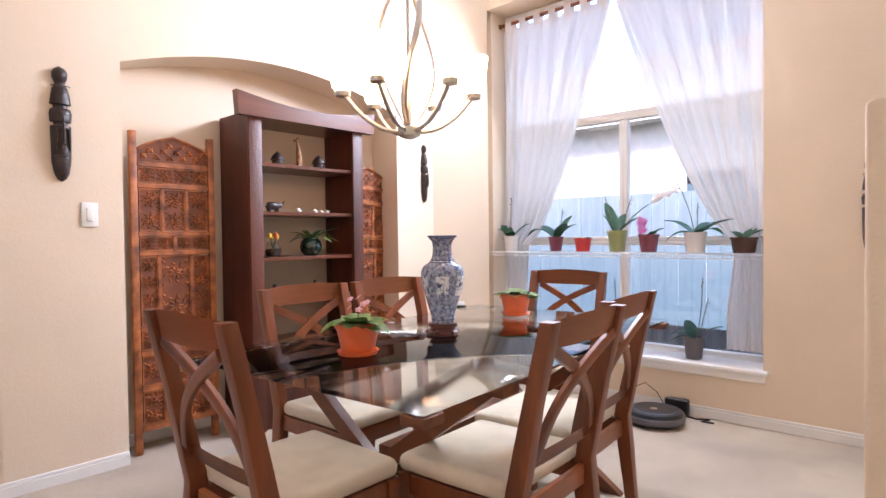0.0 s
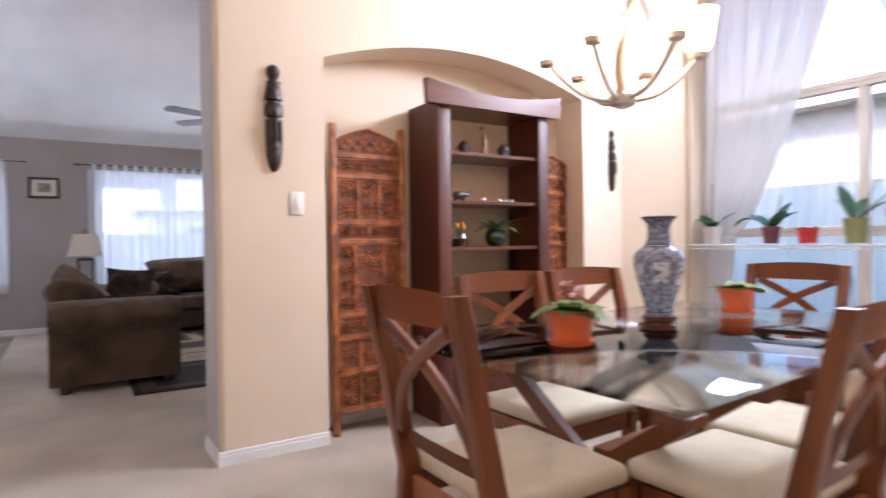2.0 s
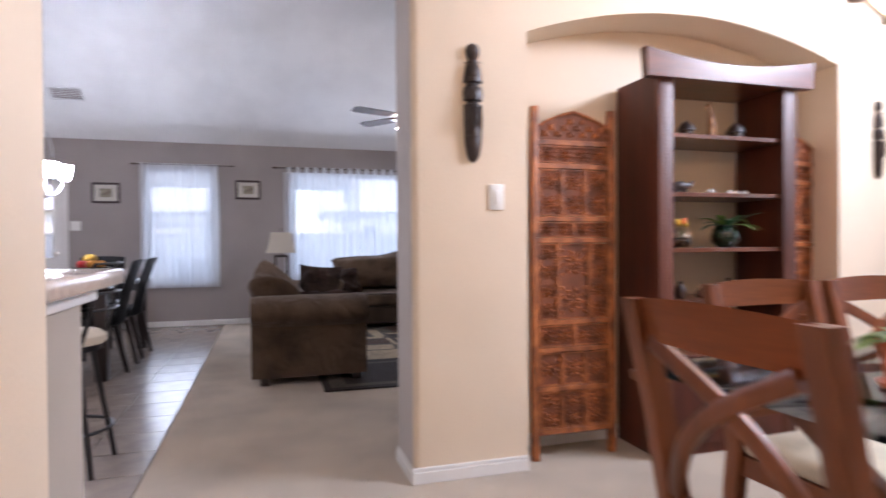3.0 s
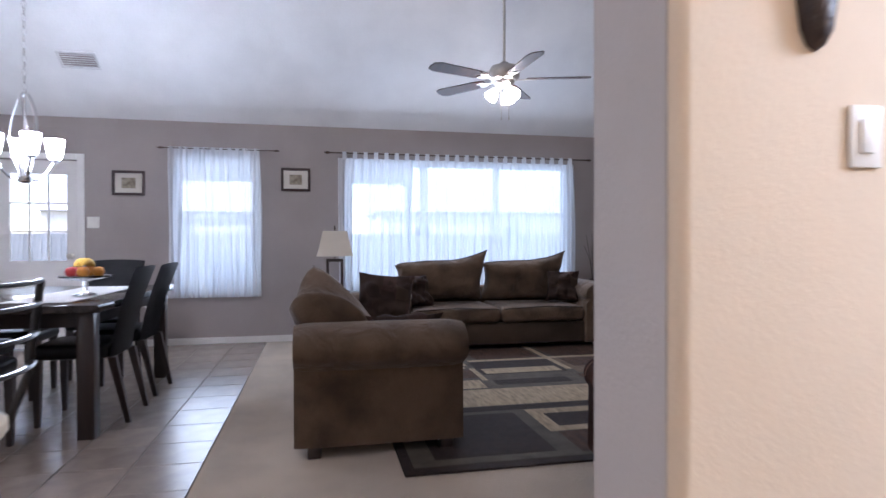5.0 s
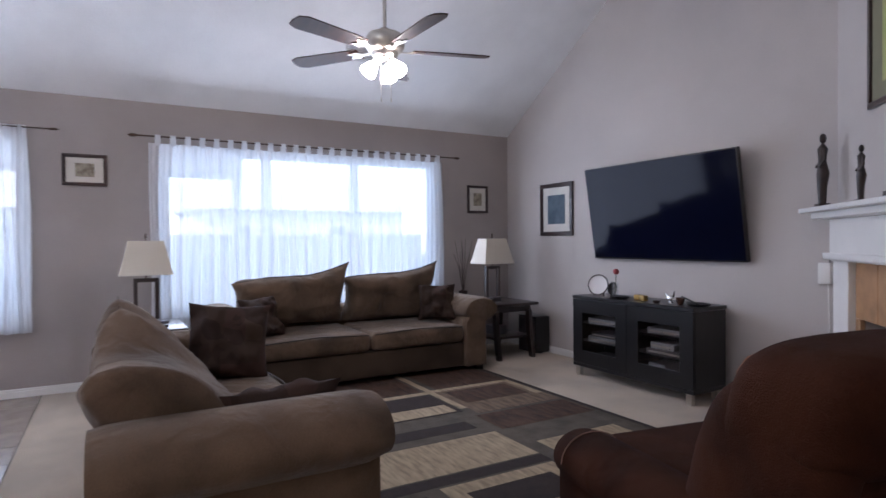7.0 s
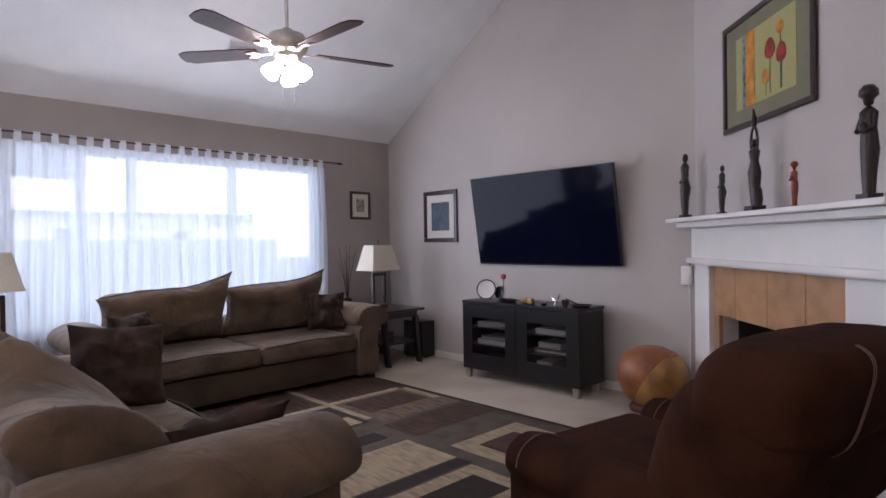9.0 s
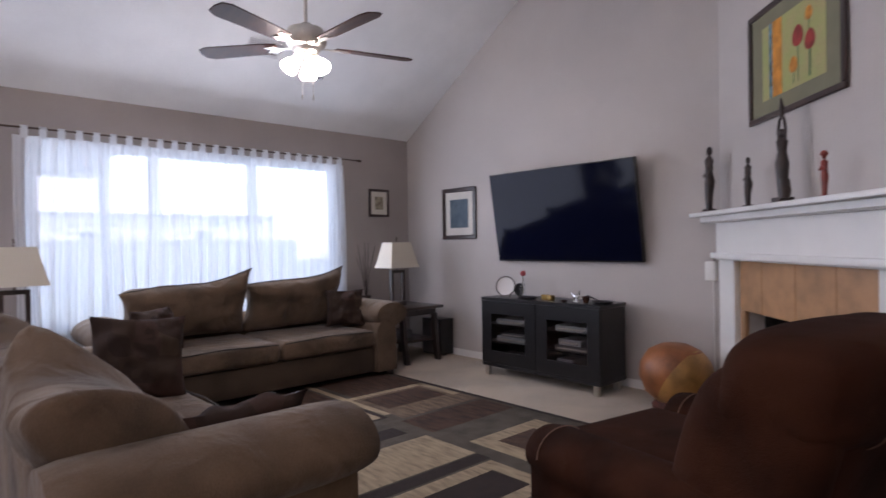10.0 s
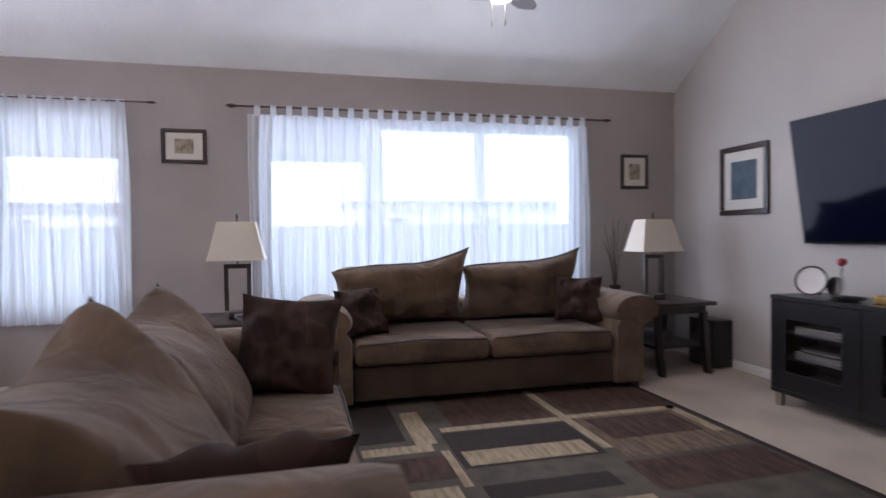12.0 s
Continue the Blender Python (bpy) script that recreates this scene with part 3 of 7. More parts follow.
def sheer(name, y0, y1, ztop, zbot, folds, tabs, label, x=-8.84, seed=1.0):
    ob = thing(name, (x, (y0 + y1) / 2, zbot), label, "curtain")
    w, h = y1 - y0, ztop - zbot

    def f(u, v):
        y = -w / 2 + w * u + 0.012 * math.sin(v * 5 + u * 30)
        a = 0.016 + 0.012 * (1 - v)
        ph = folds * 2 * math.pi * u
        xx = a * math.sin(ph + 1.5 * noise.noise(Vector((u * 6, seed, 0)))) + 0.6 * a * math.sin(2.3 * ph + seed + 2 * noise.noise(Vector((u * 9, 3 * seed, v))))
        return (xx, y + (u - 0.5) * 0.05 * (1 - v), h * v)
    part("panel", sheet(bmesh.new(), f, int(folds * 12), 10), M_SHEER, ob, smooth=180)
    for i in range(tabs):
        u = (i + 0.5) / tabs
        yy = -w / 2 + w * u
        pts = [(0.016 * math.cos(a), yy, h + 0.045 + 0.03 * math.sin(a) - 0.03 * (1 - math.sin(a)) / 2) for a in [math.pi * k / 8 for k in range(9)]]
        bm = bmesh.new()
        prof = [(-0.018, h - 0.02), (-0.02, h + 0.05), (-0.012, h + 0.075), (0.012, h + 0.075), (0.02, h + 0.05), (0.018, h - 0.02)]
        for (xa, za), (xb, zb) in zip(prof, prof[1:]):
            q = [bm.verts.new((xa, yy - 0.022, za)), bm.verts.new((xa, yy + 0.022, za)), bm.verts.new((xb, yy + 0.022, zb)), bm.verts.new((xb, yy - 0.022, zb))]
            bm.faces.new(q)
        bmesh.ops.remove_doubles(bm, verts=bm.verts, dist=1e-4)
        part("tab", bm, M_SHEER, ob, smooth=180)
    return ob


rod("curtain_rod", (-8.84, 0.02, 2.135), (-8.84, 3.14, 2.135), 0.007, "dark metal curtain rod with leaf finials")
rod("curtain_rod", (-8.84, -1.73, 2.135), (-8.84, -0.61, 2.135), 0.005, "thin dark metal curtain rod")
sheer("sheer_curtain", 0.115, 2.985, 2.075, 0.10, 26, 24, "long white sheer tab-top curtain before the wide window")
sheer("sheer_curtain", -1.68, -0.75, 2.15, 0.52, 11, 0, "short white sheer curtain over the side window", seed=2.3)
rod("curtain_rod", (-2.735, 3.955, 2.93), (-0.72, 3.955, 2.93), 0.014, "reddish wooden curtain rod", M_CHAIRX)


def drape(name, outer, inner_top, tie, inner_bot, label, seed):
    ob = thing(name, (0, 3.94, 0), label, "curtain")
    zt, ztie, zb = 2.875, 1.10, 0.42

    def edge(z):
        if z > ztie:
            k = (z - ztie) / (zt - ztie)
            return tie + (inner_top - tie) * (k ** 0.72)
        k = (ztie - z) / (ztie - zb)
        return tie + (inner_bot - tie) * min(1, k * 1.6)

    def f(u, v):
        z = zb + (zt - zb) * v
        e = edge(z)
        x = outer + (e - outer) * u
        pinch = 1 - 0.75 * math.exp(-((z - ztie) / 0.12) ** 2)
        a = (0.014 * pinch + 0.003)
        y = a * math.sin(u * 36 + seed + 2 * noise.noise(Vector((u * 3, v * 2, seed)))) + 0.4 * a * math.sin(u * 83 + seed + 2 * noise.noise(Vector((u * 5, v * 3, seed + 4))))
        return (x, y - 0.03 * (1 - pinch), z)
    part("panel", sheet(bmesh.new(), f, 90, 40), M_CURT, ob, smooth=180)
    bm = bmesh.new()
    tube(bm, [(outer, -0.04, ztie + 0.05), ((outer + tie) / 2, -0.055, ztie), (tie, -0.03, ztie - 0.01), ((outer + tie) / 2, 0.03, ztie), (outer, 0.03, ztie + 0.05)], 0.014, 8, 0.4)
    part("tieback", bm, M_CURT, ob)
    n = 7
    for i in range(n):
        x = outer + (inner_top - outer) * (i + 0.5) / n
        bm = bmesh.new()
        prof = [(-0.02, zt - 0.03), (-0.024, zt + 0.05), (-0.012, zt + 0.082), (0.012 + 0.012, zt + 0.08), (0.034, zt + 0.05), (0.03, zt - 0.03)]
        for (ya, za), (yb, zb_) in zip(prof, prof[1:]):
            bm.faces.new([bm.verts.new((x - 0.03, ya, za)), bm.verts.new((x + 0.03, ya, za)), bm.verts.new((x + 0.03, yb, zb_)), bm.verts.new((x - 0.03, yb, zb_))])
        bmesh.ops.remove_doubles(bm, verts=bm.verts, dist=1e-4)
        part("tab", bm, M_CURT, ob, smooth=180)


drape("drape", -2.71, -1.745, -2.44, -2.50, "cream tab-top drape drawn back to the side", 0.4)
drape("drape", -0.73, -1.715, -0.90, -0.96, "cream tab-top drape tied back to the side", 2.1)

# ---- dining room furniture ----
TH = 0.745


def dining_table():
    ob = thing("dining_table", (-1.42, 1.85, 0), "glass-topped dining table on a crossed wooden trestle base", "table", rz=4)
    hx, hy = 0.57, 0.945
    part("glass_top", cube(-hx, hx, -hy, hy, TH - 0.016, TH, 0.005, 2), M_TGLASS, ob, "thick clear glass top with bevelled edge")
    for sx in (-1, 1):
        for sy in (-1, 1):
            bm = cube(sx * (hx - 0.075), sx * (hx + 0.008), sy * (hy - 0.075), sy * (hy + 0.008), TH - 0.046, TH - 0.017, 0.006)
            part("corner_block", bm, M_TABLEW, ob)
    # two crossed frames and a long beam
    for sy in (-0.52, 0.52):
        for sg in (-1, 1):
            bm = bmesh.new()
            prism(bm, [(-0.46 * sg - 0.05, 0.0), (-0.46 * sg + 0.05, 0.0), (0.46 * sg + 0.05, TH - 0.06), (0.46 * sg - 0.05, TH - 0.06)], "y", sy - 0.04 + 0.041 * (sg > 0), sy + 0.041 * (sg > 0))
            part("leg", bm, M_TABLEW, ob, smooth=0)
        part("cross_rail", cube(-0.56, 0.56, sy - 0.05, sy + 0.05, TH - 0.06, TH - 0.017, 0.006), M_TABLEW, ob)
    part("beam", cube(-0.05, 0.05, -0.479, 0.479, 0.30, 0.40, 0.008), M_TABLEW, ob)
    for sx in (-0.48, 0.48):
        part("side_rail", cube(sx - 0.03, sx + 0.03, -0.468, 0.468, TH - 0.055, TH - 0.018, 0.005), M_TABLEW, ob)


dining_table()


def dining_chair(loc, rz):
    """Faces +y; the back stands at -y."""
    ob = thing("dining_chair", loc, "reddish-brown wooden dining chair with crossed back and cream seat", "chair", "chairs round the glass table", rz)
    w, d, h, sh = 0.215, 0.43, 1.0, 0.46
    yb = -d / 2

    def lean(z):
        return yb - 0.02 - max(0, z - 0.45) * 0.20 - 0.02 * max(0, (z - 0.75)) if z > 0.45 else yb - 0.02 + (0.45 - z) * -0.10
    for s in (-1, 1):
        zs = [0, 0.15, 0.3, 0.45, 0.6, 0.75, 0.9, h]
        bm = bmesh.new()
        rings = []
        for z in zs:
            y, wd = lean(z), 0.017 + 0.004 * (z > 0.2)
            dd = 0.022 + 0.008 * math.exp(-((z - 0.45) / 0.2) ** 2)
            x = s * (w - 0.018 + 0.008 * (z / h))
            rings.append([bm.verts.new((x + a * wd, y + b * dd, z)) for a, b in ((-1, -1), (1, -1), (1, 1), (-1, 1))])
        for r0, r1 in zip(rings, rings[1:]):
            for k in range(4):
                bm.faces.new((r0[k], r0[(k + 1) % 4], r1[(k + 1) % 4], r1[k]))
        bm.faces.new(rings[0])
        bm.faces.new(rings[-1])
        ed = [e for e in bm.edges if abs(e.verts[0].co.z - e.verts[1].co.z) > 0.05]
        bmesh.ops.bevel(bm, geom=ed, offset=0.005, segments=2, profile=0.5, affect="EDGES")
        part("back_post", bm, M_CHAIR, ob)
        bm = bmesh.new()
        zs2 = [0.0, 0.2, sh - 0.03]
        rings = [[bm.verts.new((s * (w - 0.02) + a * t, d / 2 - 0.03 + b * t, z)) for a, b in ((-1, -1), (1, -1), (1, 1), (-1, 1))] for z, t in zip(zs2, (0.014, 0.019, 0.021))]
        for r0, r1 in zip(rings, rings[1:]):
            for k in range(4):
                bm.faces.new((r0[k], r0[(k + 1) % 4], r1[(k + 1) % 4], r1[k]))
        bm.faces.new(rings[0])
        bm.faces.new(rings[-1])
        part("front_leg", bm, M_CHAIR, ob)
    # curved top rail
    def rail(z0, z1, bow, th, inset=0.018):
        def f(u, v):
            x = (-1 + 2 * u) * (w - inset + 0.006)
            z = z0 + (z1 - z0) * v + 0.012 * (1 - (2 * u - 1) ** 2) * (v if z1 > 0.95 else 0)
            return (x, lean(z) - bow * (1 - (2 * u - 1) ** 2), z)
        bm = sheet(bmesh.new(), f, 12, 4)
        r = bmesh.ops.solidify(bm, geom=bm.faces[:], thickness=th)
        return bm
    part("top_rail", rail(0.915, h, 0.022, 0.018), M_CHAIRX, ob)
    part("lower_rail", rail(0.535, 0.585, 0.010, 0.02), M_CHAIRX, ob)
    # crossing bowed slats
    for s in (-1, 1):
        pts = []
        for i in range(15):
            k = i / 14
            z = 0.575 + (0.912 - 0.575) * k + 0.010 * math.sin(math.pi * k)
            pts.append((s * ((w - 0.045) * (1 - 2 * k) + 0.075 * math.sin(math.pi * k)), z))
        bm = bmesh.new()
        rings = []
        for i, (x, z) in enumerate(pts):
            p, q = pts[max(0, i - 1)], pts[min(14, i + 1)]
            n_ = Vector((q[1] - p[1], p[0] - q[0])).normalized() * 0.0185
            y = lean(z) - 0.010 + 0.006 * s
            rings.append([bm.verts.new((x + e * n_.x, y + f, z + e * n_.y)) for e, f in ((-1, -0.007), (-0.8, -0.0095), (0.8, -0.0095), (1, -0.007), (1, 0.007), (-1, 0.007))])
        for r0, r1 in zip(rings, rings[1:]):
            for k in range(6):
                bm.faces.new((r0[k], r0[(k + 1) % 6], r1[(k + 1) % 6], r1[k]))
        bm.faces.new(rings[0])
        bm.faces.new(rings[-1])
        bmesh.ops.recalc_face_normals(bm, faces=bm.faces[:])
        part("cross_slat", bm, M_CHAIR, ob)
    # apron and seat
    for nm, b_ in (("front_apron", (-w + 0.042, w - 0.042, d / 2 - 0.045, d / 2 - 0.018)), ("back_apron", (-w + 0.042, w - 0.042, yb - 0.03, yb - 0.008))):
        part(nm, cube(*b_, sh - 0.10, sh - 0.03, 0.003, 1), M_CHAIRX, ob)
    for s in (-1, 1):
        part("side_apron", cube(s * (w - 0.035), s * (w - 0.008), yb - 0.006, d / 2 - 0.052, sh - 0.10, sh - 0.03, 0.003, 1), M_CHAIR, ob)
    bm = cube(-w, w, yb + 0.004, d / 2, sh - 0.028, sh + 0.035, 0.028, 4)
    for v in bm.verts:
        if v.co.z > sh:
            v.co.z += 0.018 * (1 - (v.co.x / w) ** 2) * (1 - (v.co.y / (d / 2)) ** 2)
    part("seat", bm, M_SEAT, ob, "cream upholstered seat pad")
    return ob


CHAIR_SIZE = Matrix.Diagonal((1.05, 1.0, 0.97, 1.0))
chair = dining_chair((-1.345, 0.97, 0), 0)
chair.matrix_world = pose(-1.345, 0.97, 0) @ CHAIR_SIZE
for x, y, rz in ((-1.80, 1.56, -88), (-1.80, 2.085, -89), (-0.985, 1.475, 93), (-1.085, 1.985, 95), (-1.63, 2.82, 186)):
    copy_thing(chair, pose(x, y, 0, 0, 0, rz) @ CHAIR_SIZE)


def bookcase():
    y0, y1, x0, x1, h = 1.735, 2.575, -3.315, -2.94, 1.93
    ob = thing("bookcase", (x0, y0, 0), "tall dark reddish wooden open bookcase with hammered front posts", "bookcase")
    d, w = x1 - x0, y1 - y0
    t = 0.035
    for s, yy in (("side_panel", 0.0), ("side_panel", w - t)):
        part(s, cube(0, d - 0.03, yy, yy + t, 0.0, h, 0.003, 1), M_BOOK, ob)
    for yy in (-0.012, w - 0.075):
        bm = cube(d - 0.028, d, yy, yy + 0.087, 0.0, h - 0.02, 0.006, 2)
        part("front_post", bm, M_HAMMER, ob, "hammered carved front post")
    bm = bmesh.new()
    prism(bm, [(-0.09, h - 0.04), (w + 0.09, h - 0.04)][::-1] + [(-0.10, h + 0.10)] + [(-0.10 + (w + 0.20) * k / 12, h + 0.10 - 0.055 * math.sin(math.pi * k / 12)) for k in range(1, 12)] + [(w + 0.10, h + 0.10)], "x", d - 0.02, d + 0.03)
    part("cornice", bm, M_BOOKX, ob, "curved overhanging top rail")
    part("top_board", cube(0, d - 0.022, t, w - t, h - 0.03, h, 0.002, 1), M_BOOKX, ob)
    for z in (1.632, 1.335, 1.053, 0.785, 0.51):
        part("shelf", cube(0.0, d - 0.031, t + 0.001, w - t - 0.001, z - 0.022, z, 0.002, 1), M_BOOKX, ob)
    part("lower_front", cube(d - 0.029, d - 0.006, 0.076, w - 0.076, 0.06, 0.50, 0.004), M_BOOK, ob)
    part("plinth", cube(0.02, d - 0.03, t, w - t, 0.0, 0.06), M_BOOK, ob, smooth=0)


M_HAMMER = wood("hammered_wood", (0.12, 0.032, 0.014), (0.05, 0.013, 0.007), 0.5, coat=0.0)
hn = M_HAMMER.node_tree.nodes
vor = hn.new("ShaderNodeTexVoronoi")
vor.inputs["Scale"].default_value = 75
hb = [n_ for n_ in hn if n_.bl_idname == "ShaderNodeBump"][0]
hb.inputs["Strength"].default_value = 0.14
M_HAMMER.node_tree.links.new([n_ for n_ in hn if n_.bl_idname == "ShaderNodeTexCoord"][0].outputs["Object"], vor.inputs["Vector"])
M_HAMMER.node_tree.links.new(vor.outputs["Distance"], hb.inputs["Height"])
bookcase()


def leaf_relief(bm, cx, cz, L, ang, th, fat=0.38):
    """One carved leaf: a pointed lens lying in the y-z plane, ridge towards +x."""
    ca, sa = math.cos(ang), math.sin(ang)
    prof = [(0, 0), (0.3, fat), (0.62, fat * 0.8), (1, 0), (0.62, -fat * 0.8), (0.3, -fat)]
    lo = [bm.verts.new((0, cx + L * (a * ca - b * 0.6 * sa), cz + L * (a * sa + b * 0.6 * ca))) for a, b in prof]
    mid = [bm.verts.new((th, cx + L * (a * ca), cz + L * (a * sa))) for a in (0.2, 0.75)]
    bm.faces.new((lo[0], lo[1], mid[0]))
    bm.faces.new((lo[1], lo[2], mid[1], mid[0]))
    bm.faces.new((lo[2], lo[3], mid[1]))
    bm.faces.new((lo[3], lo[4], mid[1]))
    bm.faces.new((lo[4], lo[5], mid[0], mid[1]))
    bm.faces.new((lo[5], lo[0], mid[0]))


def carved_panel(ob, y0, y1, z0, z1, big):
    """A pierced floral panel: a back coloured dark for the shade in the gaps, a thin border and rings of carved leaves.
    """
    pan = part("panel", cube(-0.006, 0.0, y0, y1, z0, z1), M_CARVE_SHADED, ob, smooth=0)
    bm = bmesh.new()
    b = 0.006
    for r in ((y0, y1, z0, z0 + b), (y0, y1, z1 - b, z1), (y0, y0 + b, z0 + b, z1 - b), (y1 - b, y1, z0 + b, z1 - b)):
        box(bm, 0.0005, 0.008, *r)
    w, h = y1 - y0, z1 - z0
    cy, cz = (y0 + y1) / 2, (z0 + z1) / 2
    s = min(w, h)
    nx, nz = max(1, round(w / s)), max(1, round(h / s))
    for ix in range(nx):
        for iz in range(nz):
            c0, c1 = y0 + w * (ix + 0.5) / nx, z0 + h * (iz + 0.5) / nz
            rr = 0.5 * min(w / nx, h / nz)
            petals = 8
            for k in range(petals):
                a = 2 * math.pi * (k + 0.5 * (iz % 2)) / petals
                leaf_relief(bm, c0 + rr * 0.1 * math.cos(a), c1 + rr * 0.1 * math.sin(a), rr * 0.46, a, 0.009, 0.42)
                a2 = a + 0.35
                leaf_relief(bm, c0 + rr * 0.52 * math.cos(a2), c1 + rr * 0.52 * math.sin(a2), rr * 0.42, a2 + 0.9, 0.008, 0.4)
            for sx in (-1, 1):
                for sz in (-1, 1):
                    leaf_relief(bm, c0 + sx * rr * 0.66, c1 + sz * rr * 0.66, rr * 0.38, math.atan2(sz, sx), 0.008, 0.5)
                    leaf_relief(bm, c0 + sx * rr * 0.9, c1 + sz * rr * 0.45, rr * 0.34, math.atan2(-sz, -sx * 0.4), 0.007, 0.45)
    part("carving", bm, M_CARVE, pan, smooth=0)


def carved_screen(loc, rz, label):
    """One leaf of a folding screen, 0.46 m wide, its face towards +x."""
    ob = thing("carved_screen", loc, label, "screen", "carved screens", rz)
    W, H = 0.455, 1.80
    for y in (0.0, W - 0.036):
        bm = cube(-0.016, 0.016, y, y + 0.036, 0.0, H, 0.004, 2)
        part("post", bm, M_CARVE, ob)
    i0, i1 = 0.037, W - 0.037
    rails = [0.14, 0.36, 0.56, 0.70, 1.12, 1.23, 1.50, 1.62]
    for z in rails:
        part("rail", cube(-0.012, 0.013, i0, i1, z - 0.014, z + 0.014, 0.003, 1), M_CARVE, ob)
    t = (i1 - i0) / 3

    def row(z0, z1, cuts):
        for a, b in zip(cuts, cuts[1:]):
            carved_panel(ob, i0 + (i1 - i0) * a + 0.007, i0 + (i1 - i0) * b - 0.007, z0 + 0.017, z1 - 0.017, b - a > 0.4)
            if b < 1:
                m = i0 + (i1 - i0) * b
                part("stile", cube(-0.011, 0.011, m - 0.0065, m + 0.0065, z0 + 0.0145, z1 - 0.0145), M_CARVE, ob, smooth=0)
    row(0.14, 0.36, (0, 0.33, 0.67, 1))
    row(0.36, 0.56, (0, 0.33, 0.67, 1))
    row(0.56, 0.70, (0, 0.5, 1))
    row(0.70, 1.12, (0, 0.27, 0.73, 1))
    row(1.12, 1.23, (0, 0.5, 1))
    row(1.23, 1.50, (0, 0.33, 0.67, 1))
    row(1.50, 1.62, (0, 1))
    # arched crest
    n = 14
    crest = [(i0, 1.635)] + [(i0 + (i1 - i0) * k / n, 1.70 + 0.065 * math.sin(math.pi * k / n) ** 0.8 + 0.015 * (1 - abs(2 * k / n - 1)) ** 3) for k in range(n + 1)] + [(i1, 1.635)]
    part("crest", prism(bmesh.new(), crest, "x", -0.008, 0.004), M_CARVE_SHADED, ob, "arched carved crest", smooth=0)
    bm = bmesh.new()
    tube(bm, [(0.005, y, z) for y, z in crest[1:-1]], 0.008, 6)
    for k in range(11):
        y = i0 + (i1 - i0) * (k + 0.5) / 11
        hgt = 0.05 + 0.06 * math.sin(math.pi * (k + 0.5) / 11)
        for j in range(max(1, int(hgt / 0.035))):
            leaf_relief(bm, y, 1.65 + 0.033 * j, 0.045, 1.57 + (0.8 if (k + j) % 2 else -0.8), 0.01, 0.45)
    bmesh.ops.translate(bm, vec=(0.0045, 0, 0), verts=bm.verts)
    part("crest_carving", bm, M_CARVE, ob)
    return ob


scr = carved_screen((-3.14, 1.135, 0), 0, "carved reddish wooden folding screen leaf with floral panels")
scr.matrix_world = pose(-3.14, 1.13, 0) @ Matrix.Diagonal((1.0, 1.03, 0.978, 1.0))
copy_thing(scr, pose(-3.17, 2.585, 0, -1.5, 0, 8) @ Matrix.Diagonal((1.0, 0.97, 0.978, 1.0)))


# ---- chandeliers ----
def chandelier(name, loc, drop, R, n, glow, metal, label, turn=0.0, scale=1.0):
    """Arms with upturned frosted shades under a twisted loop frame; loc is the lowest point."""
    ob = thing(name, loc, label, "chandelier")
    k = scale
    part("hub", lathe(bmesh.new(), [(0, 0), (0.02 * k, 0.0), (0.045 * k, 0.012), (0.05 * k, 0.03), (0.05 * k, 0.045), (0.03 * k, 0.06), (0, 0.06)], 18), metal, ob)
    part("stem", tube(bmesh.new(), [(0, 0, 0.05 * k), (0, 0, 0.62 * k)], 0.009 * k, 10), metal, ob)
    for i in range(3):
        a = turn + 2 * math.pi * i / 3
        pts = []
        for j in range(17):
            q = j / 16
            r = R * 0.42 * math.sin(math.pi * q) ** 0.8 + 0.02
            b = a + 1.2 * q
            pts.append((r * math.cos(b) * k, r * math.sin(b) * k, (0.06 + 0.60 * q) * k))
        part("loop", tube(bmesh.new(), pts, 0.013 * k, 8, 0.35), metal, ob)
    for i in range(n):
        a = turn + 2 * math.pi * i / n
        c, s = math.cos(a), math.sin(a)
        pts = []
        for j in range(15):
            q = j / 14
            r = 0.04 + (R - 0.04) * q
            z = 0.03 + 0.16 * q ** 2.2
            pts.append((r * c, r * s, z * k))
        arm = part("arm", tube(bmesh.new(), pts, 0.009 * k, 8), metal, ob)
        part("cup", lathe(bmesh.new(), [(0, 0.165 * k), (0.03 * k, 0.172 * k), (0.034 * k, 0.19 * k), (0, 0.19 * k)], 14, (R * c, R * s, 0)), metal, arm)
        prof = [(0.0, 0.192), (0.03, 0.193), (0.043, 0.21), (0.055, 0.28), (0.064, 0.345), (0.058, 0.345), (0.05, 0.28), (0.038, 0.215), (0, 0.205)]
        part("shade", lathe(bmesh.new(), [(r * k, z * k) for r, z in prof], 20, (R * c, R * s, 0)), glow, arm, "lit frosted glass shade")
    # chain up to the ceiling
    z, i = 0.66 * k, 0
    step = 0.045
    while z < drop - 0.05:
        bm = bmesh.new()
        pts = [(0.011 * math.cos(t), 0, 0.026 * math.sin(t)) for t in [2 * math.pi * j / 10 for j in range(10)]]
        tube(bm, pts, 0.003, 5, closed=True)
        bmesh.ops.transform(bm, matrix=pose(0, 0, z, 0, 0, 90 * (i % 2)), verts=bm.verts)
        part("chain_link", bm, metal, ob)
        z, i = z + step, i + 1
    part("canopy", lathe(bmesh.new(), [(0, drop - 0.05), (0.02, drop - 0.045), (0.06, drop - 0.015), (0.065, drop), (0, drop)], 18), metal, ob)
    return ob


